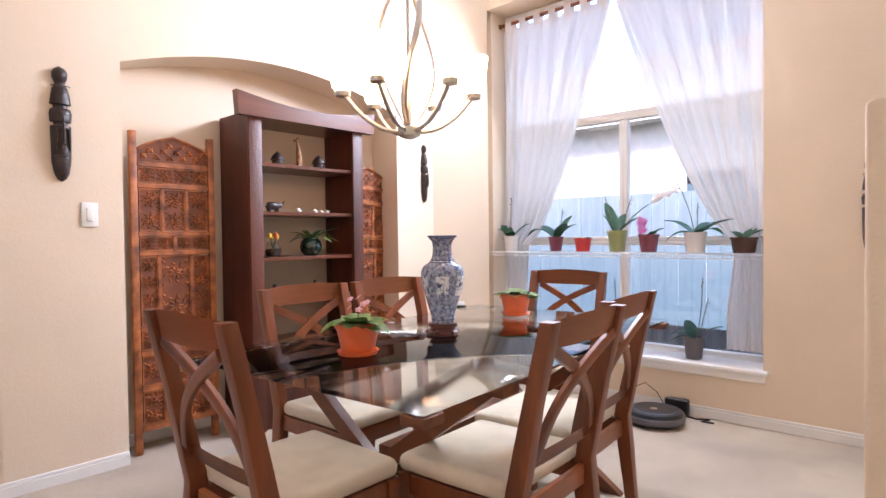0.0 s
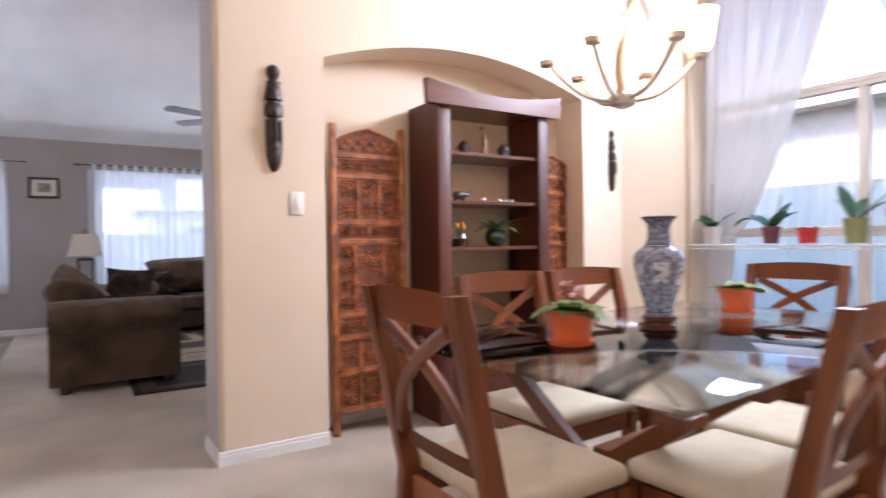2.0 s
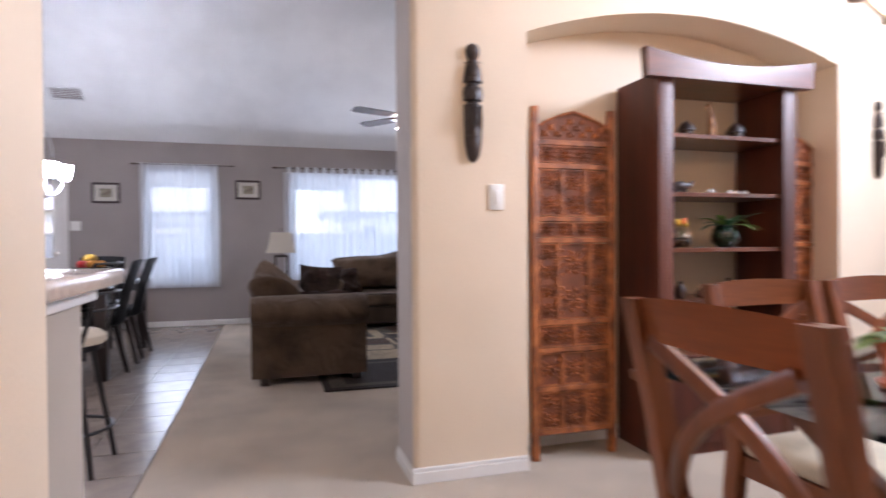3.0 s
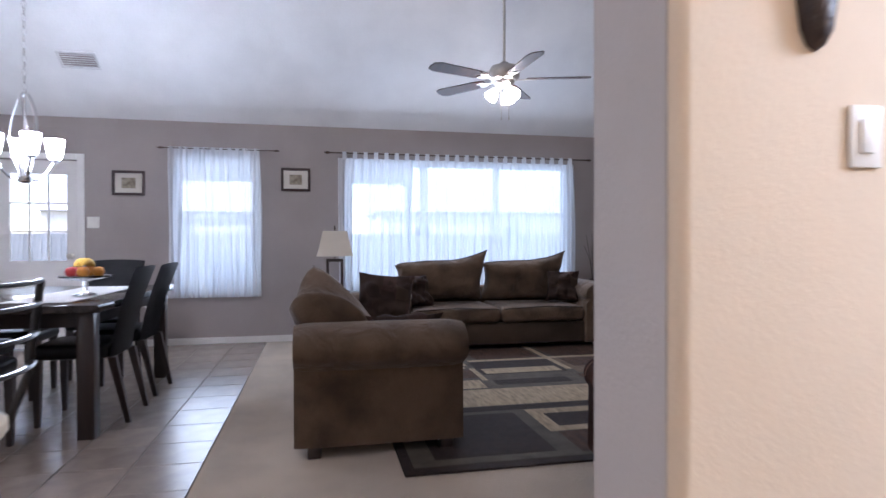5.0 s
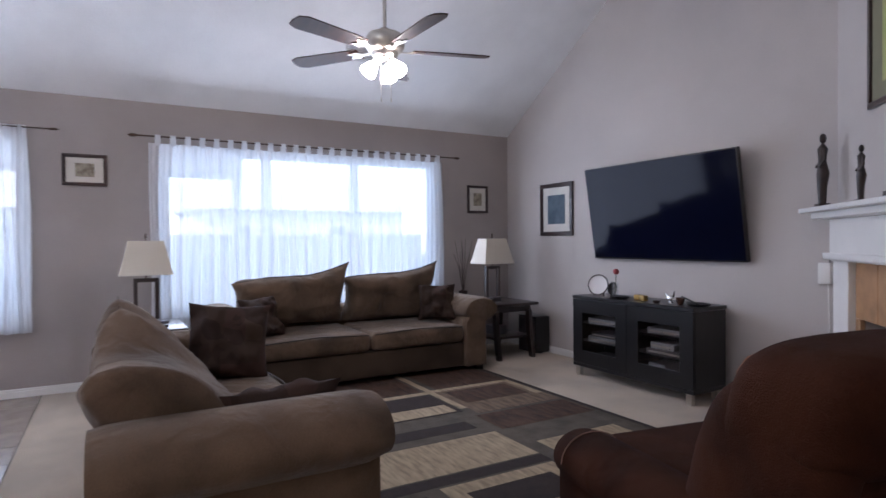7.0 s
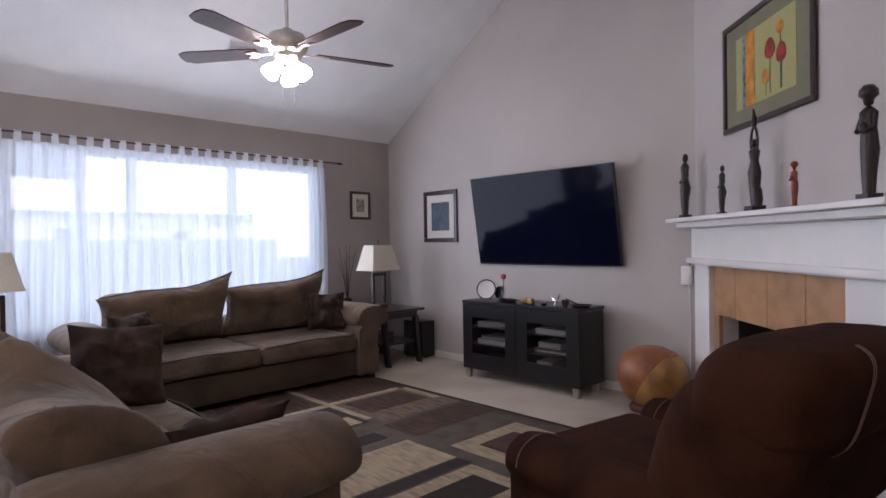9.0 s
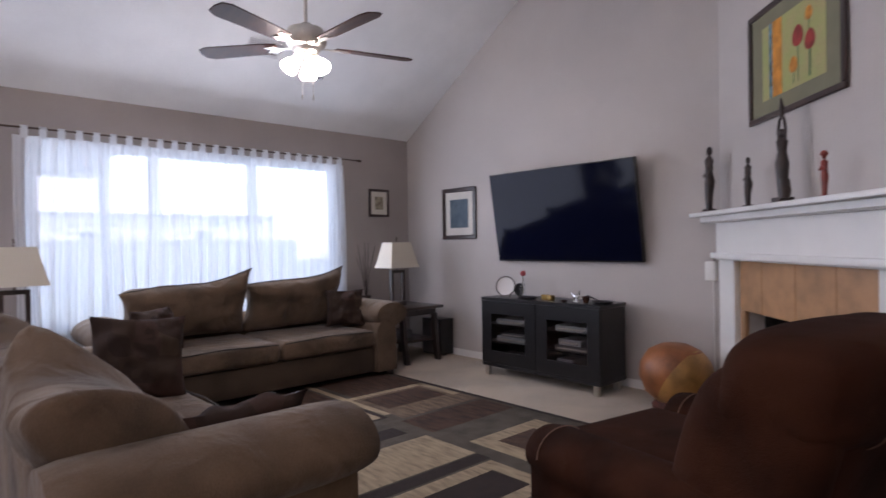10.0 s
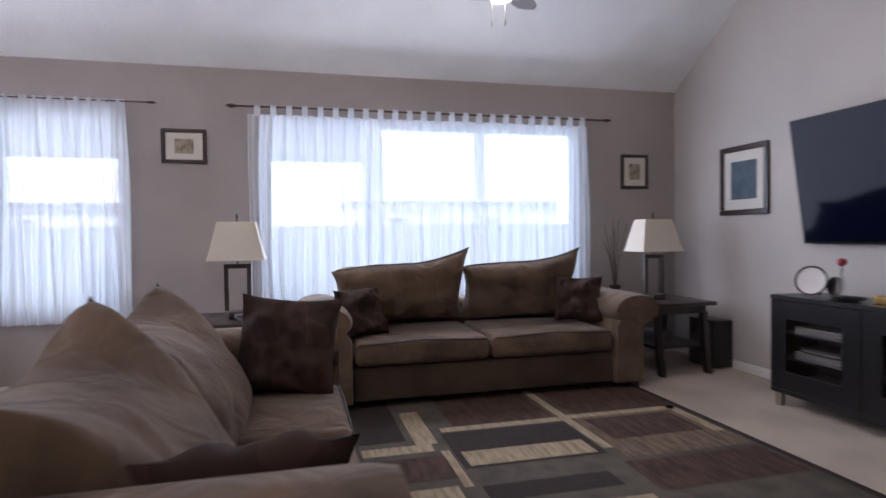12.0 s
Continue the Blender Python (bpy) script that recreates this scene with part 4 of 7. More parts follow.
chandelier("chandelier", (-1.547, 1.667, 1.582), 3.5 - 1.582, 0.275, 6, M_GLOW, M_STEEL, "brushed nickel chandelier with six lit frosted shades", 0.873)
chandelier("nook_chandelier", (-6.45, -2.01, 1.50), RZ - 0.002 - 1.50 if -6.45 > RX else 2.44 + SLOPE * (-6.45 - FX) - 1.50, 0.17, 4, M_GLOWC, M_CHROME, "small chrome chandelier with lit white shades on a long chain", 0.6, 0.9)


# ---- living room furniture ----
def roll_arm(bm, x0, x1, y0, y1, ztop, r, out=0.0):
    """A padded arm running along y; its thick top roll hangs over the side by out."""
    prof = [(x0, 0.06), (x0 + 0.004, ztop - 2.1 * r)]
    cx, cz = (x0 + x1) / 2 + 0.6 * out, ztop - r
    w = (x1 - x0) / 2 + 0.025 + 0.4 * abs(out)
    mid = (x0 + x1) / 2
    for i in range(21):
        a = math.pi * 1.22 - (math.pi * 1.44) * i / 20
        prof.append((cx + w * math.cos(a), cz + r * math.sin(a)))
    prof += [(x1 - 0.004, ztop - 2.1 * r), (x1, 0.06)]
    n = 18
    rings = []
    for j in range(n + 1):
        q = j / n
        e = 1 - 0.10 * abs(2 * q - 1) ** 14
        ring_ = []
        for px, pz in prof:
            k = noise.noise(Vector((px * 3, q * 5, pz * 4 + ztop))) * 0.012 if pz > 0.25 else 0.0
            c = cx if pz > cz - 1.1 * r else mid
            ring_.append(bm.verts.new((c + (px - c) * (e + k), y0 + (y1 - y0) * q, pz if pz < 0.2 else cz + (pz - cz) * (e + k))))
        rings.append(ring_)
    m = len(prof)
    for r0, r1 in zip(rings, rings[1:]):
        for k in range(m):
            bm.faces.new((r0[k], r0[(k + 1) % m], r1[(k + 1) % m], r1[k]))
    bm.faces.new(rings[0])
    bm.faces.new(list(reversed(rings[-1])))
    return bm


CUSHIONS = {"sofa": ((0.98, 0.47, 0.28, 0.11, -0.03, 72, 0, 0.0, 0.0, -0.02), (1.04, 0.47, 0.28, 0.12, -0.05, 72, 0, 0.04, 0.0, -0.015))}


SLOUCH = ((-0.80, 0.10, 0.36, 0.81, 0.11, 0.02, 0.36), (0.07, 0.86, 0.36, 0.81, 0.14, 0.03, 0.40))


def slouch_cushion(x0, x1, zb, zt, ear, near, thick, seed):
    """A slumped back cushion from x0 to x1: a pointed ear at the x0 end, the rest sagging, full in front."""
    bm = bmesh.new()
    n = 34
    front, back = {}, {}
    for i in range(n + 1):
        for j in range(n + 1):
            u, v = 2 * i / n - 1, j / n
            top = zt + ear * max(0.0, (-u - 0.35) / 0.65) ** 1.5 + near * max(0.0, (u - 0.5) / 0.5) ** 2 - 0.02 * math.cos(2.2 * u)
            x = (x0 + x1) / 2 + (x1 - x0) / 2 * u * (1 + 0.04 * math.sin(math.pi * v))
            z = zb + (top - zb) * v
            yc = -0.155 - 0.20 * v ** 1.3
            full = max(0.0, 1 - (u ** 14 if u > 0 else u ** 4)) ** 0.5 * max(0.0, 1 - abs(2 * v - 0.90) ** 4 / (1.10 ** 4)) ** 0.5
            fold = 0.016 * noise.noise(Vector((x * 4 + seed, z * 11, 1.7))) + 0.009 * math.sin(26 * z + 9 * u + 6 * noise.noise(Vector((x * 3, z * 3, seed)))) * (0.4 + 0.6 * v)
            fold += 0.012 * math.sin(16 * (u + v)) * max(0.0, -u) ** 2
            fold += 0.022 * math.sin(9 * z + 3 + 4 * u) * max(0.0, u) ** 2 + 0.020 * noise.noise(Vector((x * 9, z * 5, seed + 4))) * abs(u)
            sag = 0.05 * math.sin(math.pi * min(1.0, v * 1.25)) * (1 - u * u)
            edge = i in (0, n) or j in (0, n)
            f_ = bm.verts.new((x, yc + (0 if edge else thick * 0.60 * full + sag + fold * full), z))
            front[i, j] = f_
            back[i, j] = f_ if edge else bm.verts.new((x, yc - (thick * 0.44 + fold) * full, z))
    for i in range(n):
        for j in range(n):
            bm.faces.new((front[i, j], front[i + 1, j], front[i + 1, j + 1], front[i, j + 1]))
            q = [back[i, j], back[i, j + 1], back[i + 1, j + 1], back[i + 1, j]]
            if len(set(q)) == 4 and q != [front[i, j], front[i, j + 1], front[i + 1, j + 1], front[i + 1, j]]:
                bm.faces.new(q)
    return bm


def sofa(name, loc, rz, W, D, label, seed, seats=2):
    """Faces +y with the back at -y; W wide."""
    ob = thing(name, loc, label, "sofa", rz=rz)
    aw = 0.24
    sh = 0.44
    for s in (-1, 1):
        a, b = sorted((s * W / 2, s * (W / 2 - aw)))
        bm = roll_arm(bmesh.new(), a, b, -D / 2 - (0.012 if name == "loveseat" else -0.06), D / 2, 0.69, 0.115, s * 0.11)
        part("arm", bm, M_SOFA, ob, "rolled padded arm")
    part("base", cube(-W / 2 + aw - 0.004, W / 2 - aw + 0.004, -D / 2 + 0.10, D / 2 - 0.03, 0.06, 0.285, 0.02, 3), M_SOFA_SHADED, ob)
    bm = cube(-W / 2 + 0.25, W / 2 - 0.25, -D / 2 + 0.005, -D / 2 + 0.20, 0.06, 0.62, 0.06, 4)
    part("back", bm, M_SOFA, ob)
    sw = (W - 2 * aw) / seats
    for i in range(seats):
        x = -W / 2 + aw + sw * (i + 0.5)
        bm = cube(x - sw / 2 + 0.004, x + sw / 2 - 0.004, -D / 2 + 0.19, D / 2 + 0.005, 0.287, sh, 0.05, 4)
        for v in bm.verts:
            if v.co.z > 0.4:
                v.co.z += 0.03 * (1 - ((v.co.x - x) / (sw / 2)) ** 2) + 0.012 * noise.noise(Vector((v.co.x * 5, v.co.y * 5, seed)))
        cu = part("seat_cushion", bm, M_SOFA, ob)
        yf = D / 2 + 0.006
        part("piping", tube(bmesh.new(), [(x - sw / 2 + 0.03, yf - 0.012, sh - 0.012), (x, yf - 0.010, sh + 0.008), (x + sw / 2 - 0.03, yf - 0.012, sh - 0.012)], 0.005, 6), M_PIPE, cu)
        # loose back cushion: width, height, thickness, ears, lean, turn, lift
        if name == "loveseat":
            part("back_cushion", slouch_cushion(*SLOUCH[i], seed + i), M_SOFA, ob, "loose slouching back cushion with a pointed corner", smooth=70)
            continue
        cw, ch, ct, el, er, lean, turn, dx, dy, dz = CUSHIONS[name][i]
        bm = bmesh.new()
        pillow(bm, cw, ch, ct, 30, 0.10, 0.06, seed + i * 2.7, power=4.2)
        for v in bm.verts:
            u = v.co.x / (cw / 2)
            if v.co.y > 0:
                k = v.co.y / (ch / 2)
                v.co.y += ((er if u > 0 else el) * abs(u) ** 1.8 + 0.03 * (1 - u * u)) * k
            v.co.z += 0.05 * (1 - u * u) * (-v.co.y / (ch / 2)) * (1 if v.co.z > 0 else 0.3)
            v.co.z += (0.013 * math.sin(7 * u + 16 * v.co.y + 5 * noise.noise(v.co * 4 + Vector((seed, i, 0)))) + 0.02 * noise.noise(Vector((v.co.x * 4, v.co.y * 13, seed + i)))) * (1 - u * u) * (1 if v.co.z > 0 else -0.5)
        seam = []
        for q in range(19):
            x0 = (q / 9.5 - 0.95) * cw / 2
            near = [v for v in bm.verts if abs(v.co.x - x0) < cw / 34]
            if near:
                seam.append(max(near, key=lambda v: v.co.y).co.copy())
        mx = pose(x + dx, -D / 2 + 0.285 + dy, sh + 0.265 + dz, lean, 0, 0) @ pose(0, 0, 0, 0, 0, turn)
        bmesh.ops.transform(bm, matrix=mx, verts=bm.verts)
        cu = part("back_cushion", bm, M_SOFA, ob, "loose slouching back cushion with pointed corners", smooth=60)
        rim = [mx @ p for p in seam]
        part("piping", tube(bmesh.new(), rim, 0.006, 6), M_PIPE, cu)
    for sx in (-1, 1):
        for sy in (-1, 1):
            part("foot", cube(sx * (W / 2 - 0.05) - 0.04, sx * (W / 2 - 0.05) + 0.04, sy * (D / 2 - 0.09) - 0.035, sy * (D / 2 - 0.09) + 0.035, 0.0, 0.0595, 0.006), M_ESPRESSO, ob)
    return ob


sofa("sofa", (-8.29, 1.71, 0), -90, 2.32, 0.98, "dark brown microfibre two-seat sofa before the window", 1.3)
sofa("loveseat", (-6.13, 0.20, 0), 0, 2.0, 0.87, "brown microfibre loveseat with loose back cushions", 4.1)


def throw_pillow(loc, rot, w, material, label, seed):
    ob = solid("throw_pillow", pillow(bmesh.new(), w, w, 0.16, 26, 0.10, 0.055, seed), material, label, "pillow", smooth=60, group="throw pillows")
    ob.matrix_world = pose(*loc, *rot)
    return ob


def patchwork():
    m = mat("patchwork_cloth", (0.045, 0.03, 0.03), 0.95, var=0.2, scale=20, bump=0.3, bscale=250, spec=0.15)
    n, l = m.node_tree.nodes, m.node_tree.links
    v = n.new("ShaderNodeTexVoronoi")
    v.distance, v.inputs["Scale"].default_value, v.inputs["Randomness"].default_value = "CHEBYCHEV", 9, 0.5
    cr = n.new("ShaderNodeValToRGB")
    cr.color_ramp.interpolation = "CONSTANT"
    els = cr.color_ramp.elements
    els[0].color, els[1].color = (0.034, 0.021, 0.017, 1), (0.050, 0.028, 0.022, 1)
    els[1].position = 0.3
    for pos, c in ((0.5, (0.042, 0.027, 0.020, 1)), (0.68, (0.028, 0.017, 0.014, 1)), (0.84, (0.060, 0.040, 0.028, 1))):
        e = els.new(pos)
        e.color = c
    l.new([q for q in n if q.bl_idname == "ShaderNodeTexCoord"][0].outputs["Object"], v.inputs["Vector"])
    l.new(v.outputs["Color"], cr.inputs["Fac"])
    l.new(cr.outputs[0], n["Principled BSDF"].inputs["Base Color"])
    return m


M_PATCH = patchwork()
throw_pillow((-6.80, 0.40, 0.645), (66, 4, 80), 0.46, M_PATCH, "dark patchwork throw pillow leaning on the loveseat", 1)
throw_pillow((-5.46, 0.33, 0.515), (56, 0, -84), 0.46, M_PATCH, "dark patchwork throw pillow lying by the loveseat arm", 2)
throw_pillow((-8.16, 2.53, 0.63), (68, 0, 62), 0.36, M_PATCH, "dark patterned throw pillow on the sofa", 3)
throw_pillow((-8.15, 0.88, 0.60), (62, 0, 118), 0.36, M_PATCH, "dark patterned throw pillow on the sofa", 4)


def recliner():
    ob = thing("recliner", (-4.42, 1.65, 0), "large rust-brown padded suede recliner with pale stitching", "recliner", rz=80)
    ob.scale = (1.0, 1.0, 0.965)
    # faces +y locally; back at -y
    part("base", cube(-0.31, 0.31, -0.36, 0.34, 0.06, 0.34, 0.03, 3), M_RECL, ob)
    for s in (-1, 1):
        bm = roll_arm(bmesh.new(), *sorted((s * 0.30, s * 0.50)), -0.40, 0.40, 0.545, 0.10)
        arm = part("arm", bm, M_RECL, ob, "padded rolled arm")
        xs = s * 0.40
        pts = [(xs + 0.127 * math.cos(a), 0.32, 0.445 + 0.103 * math.sin(a)) for a in [math.pi * k / 12 for k in range(13)]]
        part("stitching", tube(bmesh.new(), pts, 0.0025, 5), M_STITCH, arm)
    bm = cube(-0.30, 0.30, -0.30, 0.46, 0.34, 0.49, 0.06, 4)
    part("seat_cushion", bm, M_RECL, ob)

    def block(cx, cz, hw, hd, hz, e1, e2, y_mid, puff, seed, nu=56, nv=30):
        """A stuffed rounded block, leaning back with height."""
        def p(u, v):
            a, b_ = 2 * math.pi * u, math.pi * (v - 0.5)
            ca, sa, cb, sb = math.cos(a), math.sin(a), math.cos(b_), math.sin(b_)
            f = lambda c, e: math.copysign(abs(c) ** e, c)
            x, y, z = hw * f(cb, e1) * f(ca, e2), hd * f(cb, e1) * f(sa, e2), hz * f(sb, e1)
            k = puff * (noise.noise(Vector((x * 4 + seed, y * 5, z * 5))) + 0.5 * noise.noise(Vector((x * 11, y * 11 + seed, z * 9))))
            x, y, z = x * (1 + k), y * (1 + k), z * (1 + 0.6 * k)
            zz = cz + z
            return (cx + x, y_mid + y - 0.26 * (zz - 0.4), zz)
        return p

    def block_mesh(p, nu=56, nv=30):
        bm = sheet(bmesh.new(), p, nu, nv)
        bmesh.ops.remove_doubles(bm, verts=bm.verts, dist=1e-4)
        return bm
    low = block(0, 0.49, 0.40, 0.165, 0.30, 0.42, 0.42, -0.355, 0.05, 2.0)
    part("backrest", block_mesh(low), M_RECL, ob, "tall padded backrest", smooth=80)
    for s in (-1, 1):
        wing = block(s * 0.365, 0.60, 0.10, 0.20, 0.30, 0.6, 0.7, -0.315, 0.08, 5.0 + s)
        part("wing", block_mesh(wing, 36, 22), M_RECL, ob, "puffed side wing of the back", smooth=80)
    head = block(0, 0.845, 0.455, 0.195, 0.165, 0.5, 0.45, -0.345, 0.05, 9.0)
    hr = part("headrest", block_mesh(head), M_RECL, ob, "thick padded head cushion", smooth=80)
    for x in (-0.206, -0.192, 0.192, 0.206):
        pts = []
        for q in range(17):
            a = math.radians(-62 + 124 * q / 16 + 0)
            y, z = -0.208 * math.copysign(abs(math.cos(a)) ** 0.5, 1), 0.178 * math.copysign(abs(math.sin(a)) ** 0.5, math.sin(a))
            zz = 0.845 + z
            pts.append((x, -0.345 + y - 0.26 * (zz - 0.4), zz))
        part("stitching", tube(bmesh.new(), pts, 0.0018, 5), M_STITCH, hr)
    return ob


recliner()


def tv():
    ob = thing("television", (-6.645, 3.815, 1.458), "large flat black television on a wall bracket, switched off", "television")
    w, h = 0.777, 0.425
    m = pose(0, 0, 0, 9, 0, 0)
    part("housing", cube(-w, w, -0.012, 0.03, -h, h, 0.006, 2, m=m), M_BLACK, ob)
    part("screen", cube(-w + 0.010, w - 0.010, -0.0145, -0.0125, -h + 0.016, h - 0.010, m=m), M_SCREEN, ob, "dark glossy screen", smooth=0)
    part("wall_bracket", cube(-0.2, 0.2, 0.045, 0.114, -0.10, 0.12, 0.005), M_BLACK, ob)


M_SCREEN = mat("dark_screen", (0.003, 0.004, 0.014), 0.08, var=0.05, bump=0, spec=0.09)
tv()


def media_stand():
    ob = thing("media_stand", (-7.27, 3.45, 0), "black lacquered media cabinet with glazed doors and metal feet", "cabinet")
    W, D, H, F = 1.26, 0.38, 0.715, 0.085
    part("top", cube(-0.004, W + 0.004, -0.004, D, H - 0.03, H, 0.003, 1), M_BLACK, ob)
    part("bottom", cube(0, W, 0.0, D, F, F + 0.03, 0.002, 1), M_BLACK, ob)
    part("back", cube(0.02, W - 0.02, D - 0.012, D, F + 0.031, H - 0.031), M_BLACK, ob, smooth=0)
    for x in (0, W / 2 - 0.01, W - 0.02):
        part("side", cube(x, x + 0.02, 0.02, D - 0.013, F + 0.031, H - 0.031), M_BLACK, ob, smooth=0)
    for k in (0.30, 0.46):
        for x in (0.021, W / 2 + 0.011):
            part("shelf", cube(x, x + W / 2 - 0.032, 0.03, D - 0.02, k, k + 0.014), M_BLACK, ob, smooth=0)
    for x0 in (0.003, W / 2 + 0.003):
        x1 = x0 + W / 2 - 0.006
        bm = bmesh.new()
        fw = 0.115
        ring(bm, x0, x1, F + 0.032, H - 0.032, fw, -0.002, 0.016)
        door = part("door", bm, M_BLACK, ob, smooth=0)
        part("pane", cube(x0 + fw - 0.005, x1 - fw + 0.005, 0.006, 0.010, F + 0.027 + fw, H - 0.027 - fw), M_GLASS, door, smooth=0)
    for x in (0.05, W - 0.05):
        for y in (0.03, D - 0.06):
            part("foot", cube(x - 0.025, x + 0.025, y - 0.02, y + 0.02, 0, F - 0.001, 0.003, 1), M_STEEL, ob, "square metal foot")


media_stand()


def end_table(loc, label):
    ob = thing("end_table", loc, label, "end table")
    part("top", cube(-0.33, 0.33, -0.29, 0.29, 0.540, 0.570, 0.006), M_ESPRESSO, ob)
    part("apron", cube(-0.27, 0.27, -0.23, 0.23, 0.475, 0.539), M_ESPRESSO, ob, smooth=0)
    part("shelf", cube(-0.26, 0.26, -0.23, 0.23, 0.20, 0.225, 0.004), M_ESPRESSO, ob)
    for sx in (-1, 1):
        for sy in (-1, 1):
            bm = bmesh.new()
            pts = [(sx * (0.26 + 0.06 * (1 - z / 0.52) ** 2), z) for z in (0.0, 0.1, 0.2, 0.35, 0.49)]
            rings = [[bm.verts.new((x + a * 0.03, sy * 0.21 + b * 0.02, z)) for a, b in ((-1, -1), (1, -1), (1, 1), (-1, 1))] for x, z in pts]
            for r0, r1 in zip(rings, rings[1:]):
                for k in range(4):
                    bm.faces.new((r0[k], r0[(k + 1) % 4], r1[(k + 1) % 4], r1[k]))
            bm.faces.new(rings[0])
            bm.faces.new(rings[-1])
            part("leg", bm, M_ESPRESSO, ob, smooth=0)
    return ob


end_table((-8.40, 3.41, 0), "espresso wooden end table with curved legs beside the sofa")
end_table((-8.40, 0.03, 0), "espresso wooden end table between the sofas")


def table_lamp(loc):
    ob = thing("table_lamp", loc, "table lamp with square dark frame base and cream shade", "lamp", "pair of table lamps")
    part("base", cube(-0.085, 0.085, -0.055, 0.055, 0, 0.045, 0.004), M_ESPRESSO, ob)
    bm = bmesh.new()
    for y in (-0.075, 0.075):
        box(bm, -0.018, 0.018, y - 0.014, y + 0.014, 0.046, 0.34)
    box(bm, -0.018, 0.018, -0.089, 0.089, 0.341, 0.372)
    part("frame_base", bm, M_ESPRESSO, ob, smooth=0)
    part("stem", tube(bmesh.new(), [(0, 0, 0.373), (0, 0, 0.68)], 0.006, 8), M_BRONZE, ob)
    part("finial", lathe(bmesh.new(), [(0, 0.68), (0.012, 0.69), (0.006, 0.70), (0.010, 0.71), (0, 0.725)], 10), M_BRONZE, ob)
    bm = bmesh.new()
    lo, hi = (0.19, 0.15), (0.125, 0.085)
    rings = []
    for q in range(6):
        k = q / 5
        a, b = lo[0] + (hi[0] - lo[0]) * k ** 0.85, lo[1] + (hi[1] - lo[1]) * k ** 0.85
        z = 0.40 + 0.265 * k
        rings.append([bm.verts.new((sx * b, sy * a, z)) for sx, sy in ((-1, -1), (1, -1), (1, 1), (-1, 1))])
    for r0, r1 in zip(rings, rings[1:]):
        for k in range(4):
            bm.faces.new((r0[k], r0[(k + 1) % 4], r1[(k + 1) % 4], r1[k]))
    ed = [e for e in bm.edges if abs(e.verts[0].co.z - e.verts[1].co.z) > 0.02]
    bmesh.ops.bevel(bm, geom=ed, offset=0.008, segments=2, profile=0.5, affect="EDGES")
    bmesh.ops.solidify(bm, geom=bm.faces[:], thickness=0.003)
    part("shade", bm, M_SHADE, ob, "cream tapered cloth shade")
    return ob


tl_ = table_lamp((-8.40, 0.05, 0.571))
copy_thing(tl_, pose(-8.40, 3.34, 0.571, 0, 0, 0))


def ceiling_fan():
    cx, cy, cz = -6.83, 1.42, 2.475
    ob = thing("ceiling_fan", (cx, cy, cz), "five-blade ceiling fan with nickel motor and lit lamps, at rest", "ceiling fan")
    top = 2.44 + SLOPE * (cx - FX) - cz
    part("downrod", tube(bmesh.new(), [(0, 0, 0.14), (0, 0, top + 0.02)], 0.012, 10), M_STEEL, ob)
    part("canopy", lathe(bmesh.new(), [(0, top - 0.09), (0.03, top - 0.085), (0.07, top - 0.03), (0.075, top + 0.04), (0, top + 0.04)], 18), M_STEEL, ob)
    part("motor", lathe(bmesh.new(), [(0, 0.16), (0.03, 0.155), (0.05, 0.135), (0.11, 0.115), (0.13, 0.08), (0.13, 0.03), (0.115, 0.005), (0.09, -0.005), (0.085, -0.03), (0.06, -0.05), (0, -0.05)], 28), M_STEEL, ob, "brushed nickel motor housing")
    for i, a in enumerate((2, 74, 146, 218, 290)):
        m = pose(0, 0, 0.012, 0, 0, a) @ pose(0, 0, 0, 11, 0, 0)
        bm = bmesh.new()
        ol = [(0.19, -0.05), (0.30, -0.062), (0.66, -0.072), (0.715, -0.05), (0.725, 0.0), (0.715, 0.05), (0.66, 0.072), (0.30, 0.062), (0.19, 0.05)]
        prism(bm, ol, "z", -0.004, 0.004)
        bmesh.ops.transform(bm, matrix=m, verts=bm.verts)
        bl = part("blade", bm, M_BLADE, ob, "dark stained wooden blade", smooth=0)
        bm = bmesh.new()
        prism(bm, [(0.09, -0.014), (0.16, -0.012), (0.21, -0.04), (0.27, -0.03), (0.235, 0.0), (0.27, 0.03), (0.21, 0.04), (0.16, 0.012), (0.09, 0.014)], "z", -0.0125, -0.0045)
        bmesh.ops.transform(bm, matrix=m, verts=bm.verts)
        part("blade_iron", bm, M_STEEL, bl, smooth=0)
    for a in (25, 145, 265):
        m = pose(0, 0, -0.06, 0, 0, a) @ pose(0.06, 0, -0.01, 0, -38, 0)
        prof = [(0, -0.0), (0.022, -0.004), (0.026, -0.025), (0.045, -0.055), (0.056, -0.095), (0.052, -0.108), (0.0, -0.112)]
        bm = lathe(bmesh.new(), prof, 18)
        bmesh.ops.transform(bm, matrix=m, verts=bm.verts)
        part("lamp_shade", bm, M_GLOWF, ob, "lit white glass shade")
        part("lamp_arm", tube(bmesh.new(), [(0, 0, -0.04), tuple(m.translation)], 0.012, 8), M_STEEL, ob)
    for x, ln in ((-0.02, 0.30), (0.03, 0.31)):
        part("pull_chain", tube(bmesh.new(), [(x, x, -0.05), (x, x, -ln)], 0.0022, 5), M_STEEL, ob)
        part("chain_weight", lathe(bmesh.new(), [(0, -ln - 0.03), (0.005, -ln - 0.025), (0.005, -ln), (0, -ln)], 8, (x, x, 0)), M_STEEL, ob)


